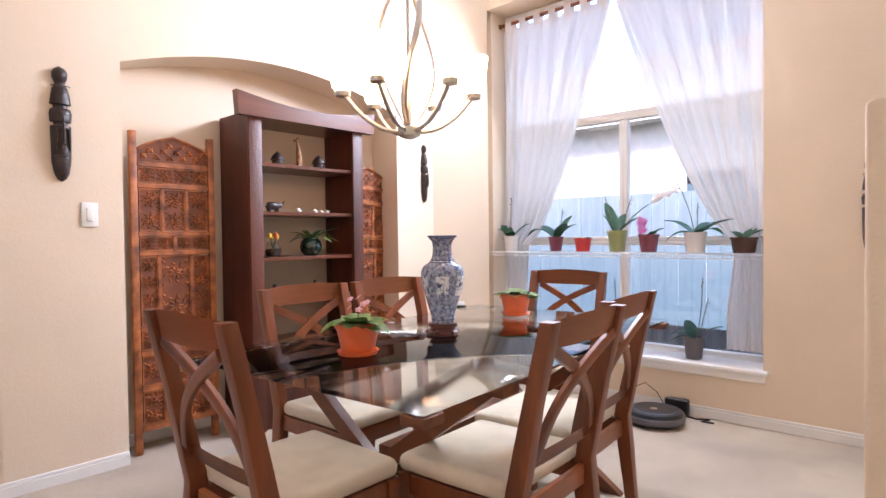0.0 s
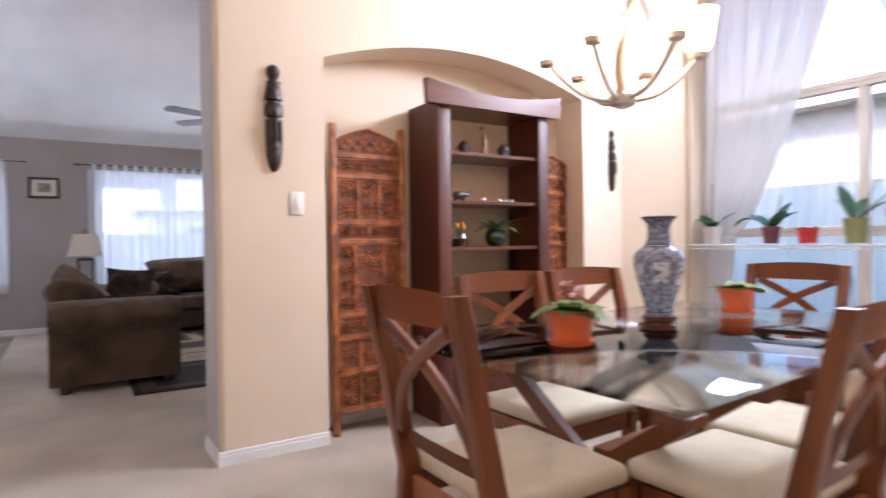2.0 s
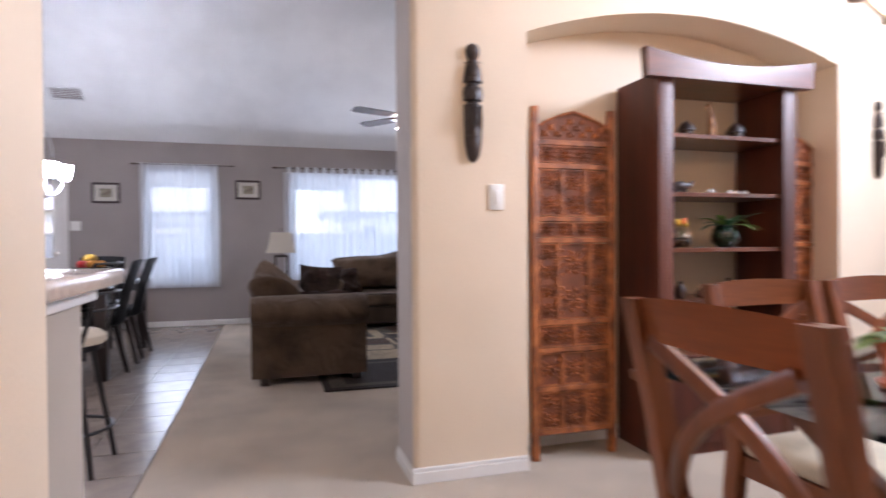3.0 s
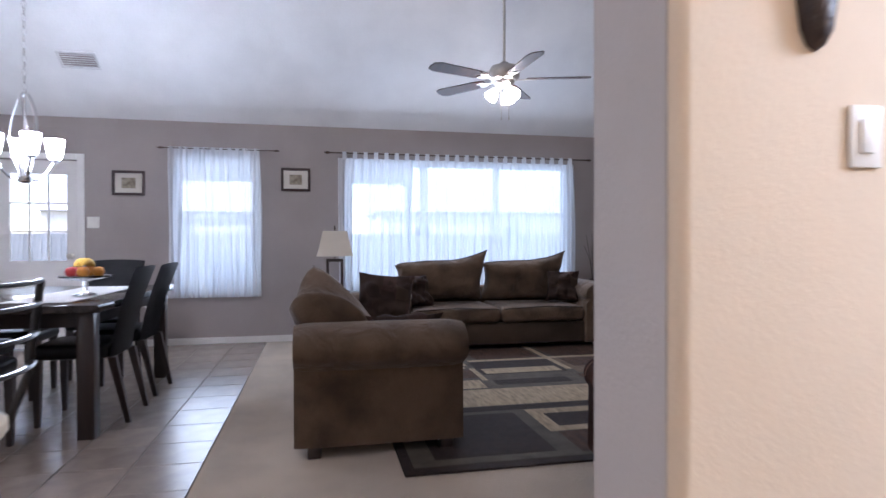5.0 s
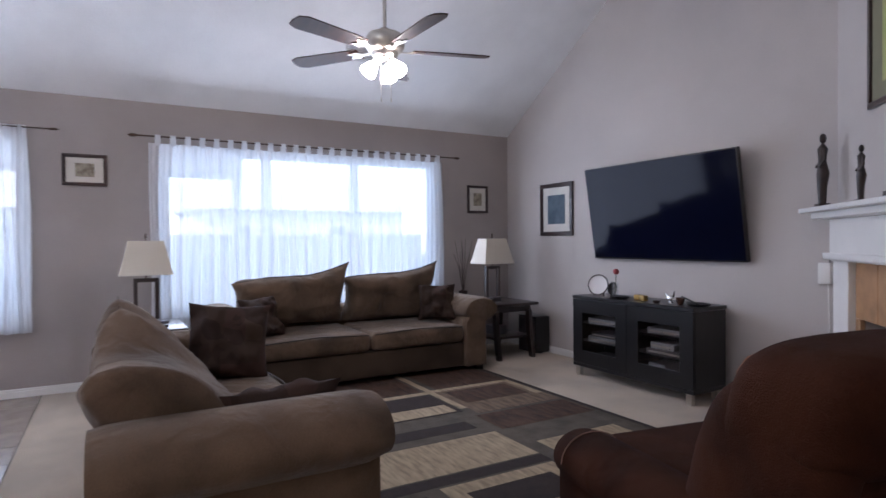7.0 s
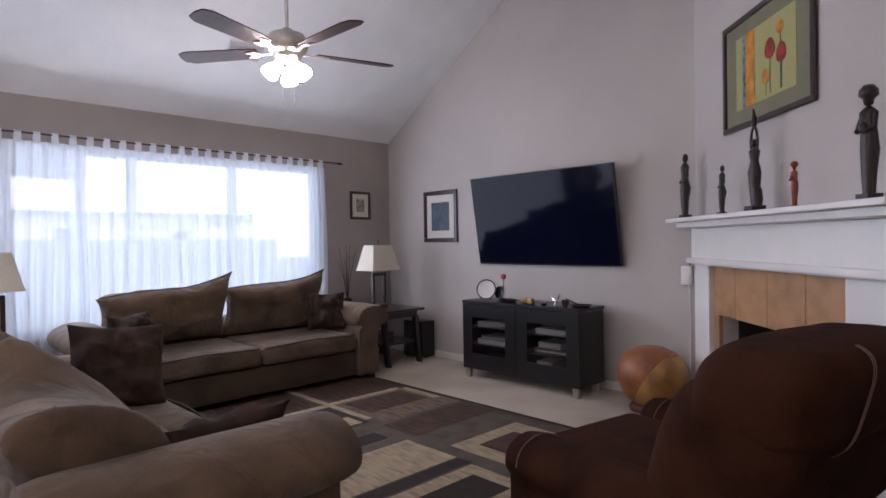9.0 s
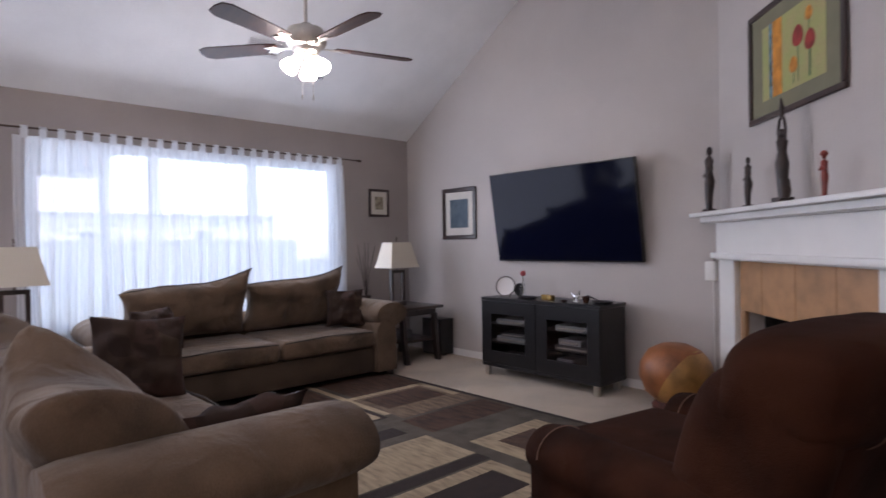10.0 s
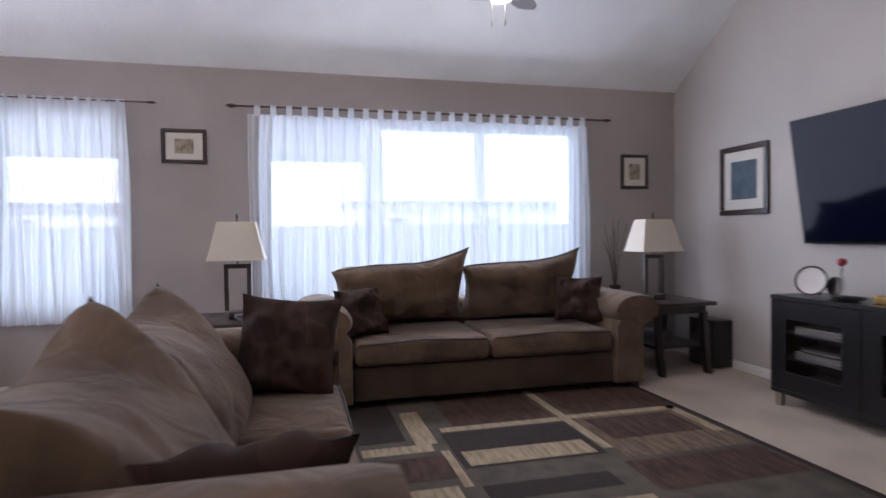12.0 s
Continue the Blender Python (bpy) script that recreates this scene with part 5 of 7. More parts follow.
M_BLADE = mat("dark_blade_wood", (0.05, 0.02, 0.013), 0.5, var=0.15, scale=10, bump=0.04, bscale=80, dark=(0.02, 0.008, 0.006), stretch=(0.12, 1, 1), spec=0.2)
M_GLOWF = mat("lit_fan_glass", (1.0, 0.93, 0.84), 0.5, emit=12.0, var=0.0, bump=0)
ceiling_fan()


def fireplace():
    ob = thing("fireplace", (0, 0, 0), "white mantelpiece with tan tile surround and dark firebox", "fireplace")
    ob.matrix_world = FIRE
    C0, C1 = 0.13, 2.08
    for s0, s1 in ((C0, 0.360), (1.752, C1)):
        part("pilaster", cube(s0, s1, -0.07, -0.001, 0, 1.07, 0.004, 1), M_TRIM, ob)
    part("frieze", cube(C0, C1, -0.09, -0.001, 1.071, 1.33, 0.003, 1), M_TRIM, ob)
    part("lower_moulding", cube(C0 - 0.02, C1 + 0.02, -0.125, -0.0905, 1.08, 1.12, 0.008, 2), M_TRIM, ob)
    bm = bmesh.new()
    box(bm, C0 - 0.04, C1 + 0.04, -0.13, -0.001, 1.331, 1.355, 0.004, 1)
    box(bm, C0 - 0.08, C1 + 0.08, -0.17, -0.001, 1.336, 1.375, 0.004, 1)
    part("crown_moulding", bm, M_TRIM, ob)
    part("mantel_shelf", cube(C0 - 0.13, C1 + 0.13, -0.23, -0.001, 1.376, 1.405, 0.006, 2), M_TRIM, ob, "white mantel shelf")
    js = [0.362, 0.655, 1.03, 1.395, 1.75]
    for a, b in zip(js, js[1:]):
        part("tile", cube(a + 0.002, b - 0.002, -0.03, -0.001, 0.737, 1.068, 0.003, 1), M_FTILE, ob)
    for z0, z1 in ((0.002, 0.245), (0.247, 0.49), (0.492, 0.735)):
        for a, b in ((0.362, 0.43), (1.68, 1.75)):
            part("tile", cube(a + 0.002, b - 0.002, -0.03, -0.001, z0, z1, 0.003, 1), M_FTILE, ob)
    bm = bmesh.new()
    box(bm, 0.43, 1.68, 0.45, 0.47, 0, 0.73)
    box(bm, 0.41, 0.43, 0.101, 0.45, 0, 0.73)
    box(bm, 1.68, 1.70, 0.101, 0.45, 0, 0.73)
    box(bm, 0.43, 1.68, 0.101, 0.45, 0.73, 0.75)
    part("firebox", bm, M_SOOT, ob, "dark sooty firebox", smooth=0)
    part("hearth", cube(0.25, 1.99, -0.45, -0.071, 0.001, 0.03, 0.004, 1), M_FTILE, ob)


M_FTILE = mat("tan_fireplace_tile", (0.46, 0.25, 0.12), 0.4, var=0.12, scale=9, bump=0.05, rand=0.08)
M_SOOT = mat("sooty_firebrick", (0.02, 0.018, 0.016), 0.9, var=0.3, scale=15, bump=0.3)
fireplace()


def rug():
    x0, x1, y0, y1 = -8.04, -4.81, 0.27, 2.835
    mats = [mat("rug_espresso", (0.027, 0.014, 0.010), 0.95, var=0.2, scale=20, bump=0.5, bscale=300),
            mat("rug_brown", (0.078, 0.038, 0.022), 0.95, var=0.28, scale=7, bump=0.5, bscale=300, stretch=(1, 4, 1)),
            mat("rug_cream", (0.42, 0.32, 0.205), 0.95, var=0.2, scale=7, bump=0.5, bscale=300, stretch=(1, 5, 1)),
            mat("rug_grey", (0.095, 0.077, 0.056), 0.95, var=0.2, scale=7, bump=0.5, bscale=300),
            mat("rug_tan", (0.18, 0.12, 0.075), 0.95, var=0.25, scale=7, bump=0.5, bscale=300, stretch=(1, 5, 1))]
    ob = thing("rug", (0, 0, 0), "brown, cream and grey area rug with interlocking rectangles", "rug")
    part("border", cube(x0, x1, y0, y1, 0.001, 0.012, 0.003, 1), mats[0], ob, "dark espresso border")
    names = ("dark woven field", "brown woven field", "cream woven field", "grey woven ground", "tan woven field")
    for a0, a1, b0, b1, k, lvl in RUG:
        a0, a1, b0, b1 = -7.3 + (a0 + 7.3) * 1.06, -7.3 + (a1 + 7.3) * 1.06, b0 + 0.045, b1 + 0.045
        part("field", cube(a0, a1, b0, b1, 0.0122, 0.0130 + 0.0010 * lvl), mats[k], ob, names[k], smooth=0)


# x0, x1, y0, y1, colour, layer
RUG = [(-7.95, -5.02, 0.28, 2.74, 3, 0),
       (-7.92, -7.37, 2.04, 2.72, 1, 1), (-7.92, -6.84, 1.93, 1.985, 2, 1), (-7.36, -6.70, 1.985, 2.72, 4, 1), (-7.36, -7.30, 1.985, 2.72, 2, 2),
       (-7.36, -6.90, 2.66, 2.72, 2, 2), (-7.26, -6.94, 2.05, 2.62, 1, 2), (-7.92, -7.36, 1.27, 1.90, 1, 1), (-7.345, -7.28, 1.18, 1.93, 2, 1),
       (-7.67, -7.13, 1.00, 1.12, 2, 1), (-7.92, -7.20, 0.40, 0.96, 0, 1), (-7.13, -7.03, 0.40, 1.08, 2, 1), (-6.97, -6.70, 0.40, 1.11, 1, 1),
       (-7.02, -6.60, 1.105, 1.15, 2, 1), (-7.26, -6.78, 1.165, 1.915, 0, 1), (-6.98, -6.805, 1.20, 1.875, 2, 2), (-6.59, -6.445, 1.18, 1.80, 0, 1),
       (-6.66, -6.35, 1.93, 2.72, 1, 1), (-6.62, -6.38, 0.40, 1.08, 2, 1), (-6.34, -5.93, 0.62, 1.86, 2, 1), (-6.34, -5.93, 0.34, 0.60, 1, 1),
       (-5.915, -5.82, 0.34, 1.86, 0, 1), (-6.08, -5.06, 1.97, 2.60, 2, 1), (-5.97, -5.30, 2.10, 2.44, 1, 2), (-5.80, -5.38, 1.14, 1.84, 2, 1),
       (-5.70, -5.46, 1.23, 1.74, 0, 2), (-5.37, -5.06, 1.18, 1.90, 1, 1), (-5.76, -5.10, 0.40, 1.05, 0, 1)]
rug()


# ---- breakfast nook ----
def leather_chair(loc, rz):
    ob = thing("leather_chair", loc, "black leather high-backed dining chair with dark tapered legs", "chair", "chairs round the breakfast table", rz)
    part("seat", cube(-0.22, 0.22, -0.20, 0.24, 0.40, 0.49, 0.03, 3), M_LEATHER, ob)

    def f(u, v):
        x = -0.22 + 0.44 * u
        z = 0.40 + 0.55 * v
        return (x * (1 + 0.03 * v), -0.205 - 0.17 * v ** 1.4 + 0.02 * (2 * u - 1) ** 2 * v, z + 0.012 * (1 - (2 * u - 1) ** 2) * v)
    bm = sheet(bmesh.new(), f, 10, 10)
    bmesh.ops.solidify(bm, geom=bm.faces[:], thickness=0.05)
    part("backrest", bm, M_LEATHER, ob, "padded black leather back")
    for sx in (-1, 1):
        for y, lean in ((0.20, 0.0), (-0.21, -0.09)):
            bm = bmesh.new()
            rings = [[bm.verts.new((sx * 0.19 + a * t, y + ln + b * t, z)) for a, b in ((-1, -1), (1, -1), (1, 1), (-1, 1))] for z, t, ln in ((0, 0.014, lean), (0.41, 0.023, 0))]
            for k in range(4):
                bm.faces.new((rings[0][k], rings[0][(k + 1) % 4], rings[1][(k + 1) % 4], rings[1][k]))
            bm.faces.new(rings[0])
            bm.faces.new(rings[-1])
            part("leg", bm, M_ESPRESSO, ob, smooth=0)
    return ob


def breakfast_table():
    ob = thing("breakfast_table", (-6.54, -1.87, 0), "dark rectangular breakfast table with a glossy top", "table")
    part("tabletop", cube(-0.86, 0.86, -0.55, 0.55, 0.715, 0.76, 0.006), M_NTOP, ob, "glossy dark stone-like top")
    part("apron", cube(-0.78, 0.78, -0.47, 0.47, 0.63, 0.714), M_ESPRESSO, ob, smooth=0)
    for sx in (-1, 1):
        for sy in (-1, 1):
            part("leg", cube(sx * 0.78 - 0.045, sx * 0.78 + 0.045, sy * 0.47 - 0.045, sy * 0.47 + 0.045, 0, 0.713, 0.004), M_ESPRESSO, ob)


M_NTOP = mat("dark_table_stone", (0.04, 0.032, 0.03), 0.12, var=0.3, scale=25, bump=0.0)
breakfast_table()
lc = leather_chair((-6.22, -1.57, 0), 180)
for x, y, rz in ((-6.87, -1.57, 178), (-7.55, -1.90, -90), (-5.50, -1.95, 92), (-6.22, -2.30, 0), (-6.90, -2.30, 2)):
    copy_thing(lc, pose(x, y, 0, 0, 0, rz))


# ---- breakfast bar and stool ----
def bar():
    ob = thing("breakfast_bar", (0, 0, 0), "breakfast bar with beige laminate counter on a painted half wall", "counter")
    part("half_wall", cube(-2.65, -1.902, -0.86, -0.70, 0, 0.905), M_CREAM_SHADED, ob, "cream painted half wall, its colour darkened for the shade there", smooth=0)
    part("moulding", cube(-2.69, -1.902, -0.90, -0.66, 0.906, 0.955, 0.01, 2), M_TRIM, ob, "white moulding under the counter")
    part("counter", cube(-2.74, -1.902, -1.16, -0.59, 0.956, 1.010, 0.012, 3), M_COUNTER, ob, "beige speckled laminate counter")


# cream wall under the counter: its shade is mixed into the darker colour
M_CREAM_SHADED = mat("cream_wall_paint_shaded", (0.44, 0.375, 0.31), 0.8, var=0.05, scale=1.5, bump=0.12, bscale=90)
M_COUNTER = mat("beige_speckled_laminate", (0.60, 0.49, 0.41), 0.16, var=0.10, scale=50, bump=0.0, bscale=140)
bar()


def bar_stool():
    ob = thing("bar_stool", (-3.73, -1.07, 0), "black metal bar stool with a round cream cushion and slatted back", "stool", rz=176)
    r = 0.185
    part("seat", lathe(bmesh.new(), [(0, 0.61), (r - 0.01, 0.61), (r, 0.625), (r, 0.65), (r - 0.03, 0.672), (0, 0.68)], 28), M_SEAT, ob, "round cream cushion")
    part("seat_ring", lathe(bmesh.new(), [(0, 0.58), (r - 0.02, 0.58), (r - 0.02, 0.609), (0, 0.609)], 24), M_BLACK, ob)
    for i in range(4):
        a = math.pi / 4 + i * math.pi / 2
        part("leg", tube(bmesh.new(), [(0.13 * math.cos(a), 0.13 * math.sin(a), 0.59), (0.24 * math.cos(a), 0.24 * math.sin(a), 0.0)], 0.013, 8), M_BLACK, ob)
    part("foot_ring", tube(bmesh.new(), [(0.205 * math.cos(t), 0.205 * math.sin(t), 0.20) for t in [2 * math.pi * k / 28 for k in range(28)]], 0.009, 8, closed=True), M_BLACK, ob)
    for s in (-1, 1):
        part("back_post", tube(bmesh.new(), [(s * 0.15, -0.12, 0.60), (s * 0.165, -0.17, 0.75), (s * 0.17, -0.20, 1.0)], 0.011, 8), M_BLACK, ob)
    for z in (0.78, 0.86, 0.94, 1.0):
        part("back_slat", tube(bmesh.new(), arc((-0.165, -0.175 - 0.1 * (z - 0.75), z), (0.165, -0.175 - 0.1 * (z - 0.75), z), (0, -0.045, 0)), 0.012, 6, 0.5), M_BLACK, ob)


bar_stool()
# ---- things on the dining walls ----
def mask(loc, rz, tone=None):
    """A long carved mask, one plain mesh; its face towards +x."""
    prof = [(0.0, 0.001), (0.012, 0.022), (0.04, 0.038), (0.10, 0.049), (0.20, 0.052), (0.285, 0.053), (0.29, 0.036), (0.302, 0.036), (0.307, 0.054), (0.35, 0.057), (0.372, 0.05), (0.376, 0.036),
            (0.392, 0.036), (0.397, 0.055), (0.44, 0.048), (0.48, 0.04), (0.502, 0.026), (0.512, 0.028), (0.53, 0.038), (0.56, 0.040), (0.58, 0.030), (0.595, 0.001)]
    bm = bmesh.new()
    rings = []
    for z, w in prof:
        rings.append([bm.verts.new((0.75 * w * math.sin(math.pi * k / 10) + 0.004 * math.sin(60 * z) * math.sin(math.pi * k / 10), w * math.cos(math.pi * k / 10), z)) for k in range(11)])
    for a, b in zip(rings, rings[1:]):
        for k in range(10):
            bm.faces.new((a[k], a[k + 1], b[k + 1], b[k]))
        bm.faces.new((a[0], b[0], b[10], a[10]))
    tube(bm, [(0.045, 0, 0.19), (0.055, 0, 0.25), (0.05, 0, 0.33)], [0.010, 0.007, 0.004], 8)
    tube(bm, [(0.046 + 0.0, 0.011 * math.cos(t), 0.185 + 0.011 * math.sin(t)) for t in [2 * math.pi * k / 12 for k in range(12)]], 0.005, 6, closed=True)
    for s in (-1, 1):
        tube(bm, [(0.03, s * 0.036, 0.16), (0.038, s * 0.033, 0.22), (0.034, s * 0.03, 0.27)], [0.004, 0.007, 0.004], 6)
        tube(bm, [(0.044, s * 0.012, 0.27), (0.042, s * 0.03, 0.265)], 0.005, 6)
    for z in (0.49, 0.425, 0.13):
        w = 0.05
        tube(bm, [(0.75 * w * math.sin(a), w * math.cos(a), z) for a in [math.pi * k / 10 for k in range(1, 10)]], 0.003, 5)
    ob = solid("carved_mask", bm, M_EBONY, "long dark carved wooden mask hung on the wall", "mask", group="carved masks", smooth=50)
    ob.matrix_world = pose(*loc, 0, 0, rz)
    return ob


mk = mask((DX + 0.002, 0.795, 1.456), 0)
mk.matrix_world = pose(DX + 0.002, 0.795, 1.456) @ Matrix.Diagonal((1, 0.84, 0.93, 1))
copy_thing(mk, pose(DX + 0.002, 3.31, 1.44, 0, 0, 0) @ Matrix.Diagonal((0.9, 0.7, 0.84, 1)))
copy_thing(mk, pose(-0.19, WY - 0.002, 1.05, 0, 0, -90) @ Matrix.Diagonal((1, 0.84, 0.93, 1)))


def switch(loc, rz, w=0.075, rockers=1):
    ob = thing("light_switch", loc, "white rocker light switch plate on the wall", "light switch", rz=rz)
    part("plate", cube(0.0015, 0.008, -w / 2, w / 2, -0.06, 0.06, 0.003, 2), M_PLASTIC, ob)
    for i in range(rockers):
        y = (i - (rockers - 1) / 2) * 0.046
        part("rocker", cube(0.0085, 0.013, y - 0.016, y + 0.016, -0.033, 0.033, 0.003, 2), M_PLASTIC, ob)


switch((DX, 0.91, 1.30), 0)
switch((FX, -2.45, 1.333), 0, 0.12, 2)


def outlet(loc, rz):
    ob = thing("outlet", loc, "white wall outlet with a black plug in it", "outlet", rz=rz)
    part("plate", cube(0.0015, 0.007, -0.035, 0.035, -0.058, 0.058, 0.003, 2), M_PLASTIC, ob)
    part("plug", cube(0.0075, 0.05, -0.05, 0.05, -0.004, 0.028, 0.006, 2), M_BLACK, ob)


outlet((-2.905, 3.576, 0.575), -51)
outlet((FX, -0.233, 0.33), 0)


# ---- pots and plants ----
def pot(name, loc, r0, r1, h, material, label, saucer=False, cat="plant pot"):
    ob = thing(name, loc, label, "potted plant")
    prof = [(0, 0.004), (r0, 0.004), (r0 + (r1 - r0) * 0.86, h * 0.86), (r1 + 0.003, h * 0.87), (r1 + 0.004, h), (r1 - 0.004, h), (r1 - 0.006, h * 0.9), (0, h * 0.9)]
    part("pot", lathe(bmesh.new(), prof, 24), material, ob)
    part("soil", lathe(bmesh.new(), [(0, h * 0.9 + 0.001), (r1 - 0.008, h * 0.9 + 0.001), (0, h * 0.9 + 0.006)], 16), M_SOIL, ob)
    if saucer:
        part("saucer", lathe(bmesh.new(), [(0, 0), (r0 + 0.012, 0), (r0 + 0.02, 0.014), (r0 + 0.012, 0.014), (r0 + 0.005, 0.003), (0, 0.003)], 24), material, ob)
    return ob


def blade_leaf(bm, base, ang, L, W, rise, droop, fold=0.25, n=9):
    """A broad strap leaf that rises and bends over."""
    c, s = math.cos(ang), math.sin(ang)
    rows = []
    for i in range(n + 1):
        q = i / n
        r = L * q * (1 - 0.15 * droop * q)
        z = base[2] + L * (rise * q - droop * q * q)
        w = W * (math.sin(math.pi * (0.08 + 0.92 * q) ** 0.8) ** 0.7 if q < 1 else 0.02) * 0.5 + 0.001
        ctr = Vector((base[0] + r * c, base[1] + r * s, z))
        side = Vector((-s, c, 0))
        rows.append([bm.verts.new(ctr - side * w + Vector((0, 0, fold * w))), bm.verts.new(ctr), bm.verts.new(ctr + side * w + Vector((0, 0, fold * w)))])
    for a, b in zip(rows, rows[1:]):
        for k in range(2):
            bm.faces.new((a[k], a[k + 1], b[k + 1], b[k]))


def leaf_part(ob, z, spec, material, name="leaf", label=""):
    for ang, L, W, rise, droop in spec:
        bm = bmesh.new()
        blade_leaf(bm, (0.01 * math.cos(ang), 0.01 * math.sin(ang), z), ang, L * 1.15, W * 1.75, rise, droop)
        bmesh.ops.solidify(bm, geom=bm.faces[:], thickness=0.002)
        part(name, bm, material, ob, label, smooth=70)


def blossom(bm, c, r, facing, petals=5):
    f = Vector(facing).normalized()
    a = f.orthogonal().normalized()
    b = f.cross(a)
    c = Vector(c)
    mid = bm.verts.new(c + f * r * 0.15)
    for k in range(petals):
        t0 = 2 * math.pi * k / petals
        p = [bm.verts.new(c + r * (q * (math.cos(t0 + d) * a + math.sin(t0 + d) * b)) + f * r * h) for d, q, h in ((-0.55, 0.6, 0.05), (-0.25, 1.0, 0.0), (0.25, 1.0, 0.0), (0.55, 0.6, 0.05))]
        bm.faces.new((mid, *p))


def orchid(loc, r0, r1, h, material, label, leaves, stalks=(), flowers=(), fm=None, fr=0.02):
    ob = pot("orchid", loc, r0, r1, h, material, label)
    leaf_part(ob, h * 0.88, leaves, M_LEAF)
    for pts in stalks:
        bm = bmesh.new()
        tube(bm, [(x, y, h * 0.88 + z) for x, y, z in pts], 0.0028, 6)
        x, y, z = pts[-1]
        for k in range(3):
            lathe(bm, [(0, -0.006), (0.006, 0), (0, 0.008)], 6, (x + 0.008 * math.sin(k * 2.1), y, h * 0.88 + z - 0.025 * k))
        part("flower_stalk", bm, M_STEM, ob)
    if flowers:
        bm = bmesh.new()
        for x, y, z in flowers:
            blossom(bm, (x, y, h * 0.88 + z), fr, (0.4, -1, 0.1))
        part("flowers", bm, fm, ob, "open orchid blossoms", smooth=0)
    return ob


def violet(loc, label, seed, flowers):
    ob = pot("african_violet", loc, 0.058, 0.082, 0.115, M_ORANGE, label, saucer=True)
    r = random.Random(seed)
    bm_l = []
    for k in range(20):
        a = k * 2.399 + r.uniform(-0.2, 0.2)
        L = r.uniform(0.09, 0.145) * (0.65 if k > 13 else 1)
        bm = bmesh.new()
        blade_leaf(bm, (0.01 * math.cos(a), 0.01 * math.sin(a), 0.108), a, L, 0.085, r.uniform(0.12, 0.40) + (0.25 if k > 13 else 0), r.uniform(0.2, 0.5), 0.22, 8)
        bmesh.ops.solidify(bm, geom=bm.faces[:], thickness=0.0025)
        part("leaf", bm, M_LEAFL, ob, smooth=70)
    if flowers:
        bm = bmesh.new()
        for k in range(flowers):
            a = k * 2.4
            blossom(bm, (0.035 * math.cos(a), 0.035 * math.sin(a), 0.185 + 0.02 * math.sin(k)), 0.014, (0.5 * math.cos(a), -0.6, 0.8))
        part("flowers", bm, M_PETALP2, ob, "small pink flowers", smooth=0)
        part("flower_stalk", tube(bmesh.new(), [(0, 0, 0.11), (0.01, 0, 0.185)], 0.002, 5), M_STEM, ob)


M_PETALP2 = mat("pale_pink_petal", (0.75, 0.42, 0.50), 0.6, var=0.1, bump=0.02)
violet((-1.46, 1.30, TH + 0.001), "african violet with pink flowers in an orange pot", 3, 7)
violet((-1.60, 2.50, TH + 0.001), "african violet with broad leaves in an orange pot", 5, 0)


def vase():
    ob = thing("vase", (-1.50, 1.81, TH + 0.001), "tall blue and white porcelain vase on a carved wooden stand", "vase")
    bm = bmesh.new()
    lathe(bm, [(0, 0), (0.075, 0), (0.078, 0.012), (0.066, 0.02), (0.064, 0.032), (0.074, 0.042), (0.072, 0.058), (0, 0.058)], 24)
    for k in range(5):
        a = 2 * math.pi * k / 5
        lathe(bm, [(0, 0.0), (0.016, 0), (0.02, 0.02), (0, 0.03)], 8, (0.068 * math.cos(a), 0.068 * math.sin(a), 0))
    part("stand", bm, M_STAND, ob, "carved dark red wooden stand")
    prof = [(0, 0.0), (0.058, 0.0), (0.056, 0.015), (0.060, 0.04), (0.078, 0.10), (0.098, 0.17), (0.108, 0.22), (0.109, 0.255), (0.098, 0.285), (0.068, 0.305), (0.058, 0.318), (0.050, 0.34), (0.047, 0.385), (0.052, 0.41), (0.072, 0.435), (0.074, 0.441), (0.066, 0.441), (0.045, 0.41), (0.040, 0.37), (0, 0.36)]
    part("body", lathe(bmesh.new(), prof, 40, (0, 0, 0.058)), M_PORC, ob, "blue painted porcelain body", smooth=60)
    for z, r in ((0.078, 0.0595), (0.365, 0.066), (0.376, 0.0585), (0.492, 0.0735)):
        part("band", tube(bmesh.new(), [(r * math.cos(t), r * math.sin(t), z) for t in [2 * math.pi * k / 36 for k in range(36)]], 0.0022, 6, closed=True), M_BLUEB, ob)
    for i in range(6):
        a = 2 * math.pi * i / 6 + 0.2
        # painted white landscape panel, laid just above the glaze
        bm = bmesh.new()

        def f(u, v, a=a):
            z = 0.11 + 0.10 * v + 0.03
            rr = 0.080 + (0.109 - 0.080) * min(1, max(0, (z - 0.10) / 0.13)) ** 0.9
            t = a + (u - 0.5) * 0.62
            return ((rr + 0.0012) * math.cos(t), (rr + 0.0012) * math.sin(t), 0.058 + z)
        sheet(bm, f, 6, 6)
        part("panel", bm, M_PORCW, ob, "white painted landscape panel", smooth=80)
    ob.scale = (0.86, 0.86, 0.86)
    return ob


M_STAND = mat("dark_red_wood", (0.10, 0.028, 0.016), 0.35, var=0.2, scale=20, bump=0.2)
M_BLUEB = mat("cobalt_band", (0.05, 0.07, 0.18), 0.2, var=0.1, bump=0)


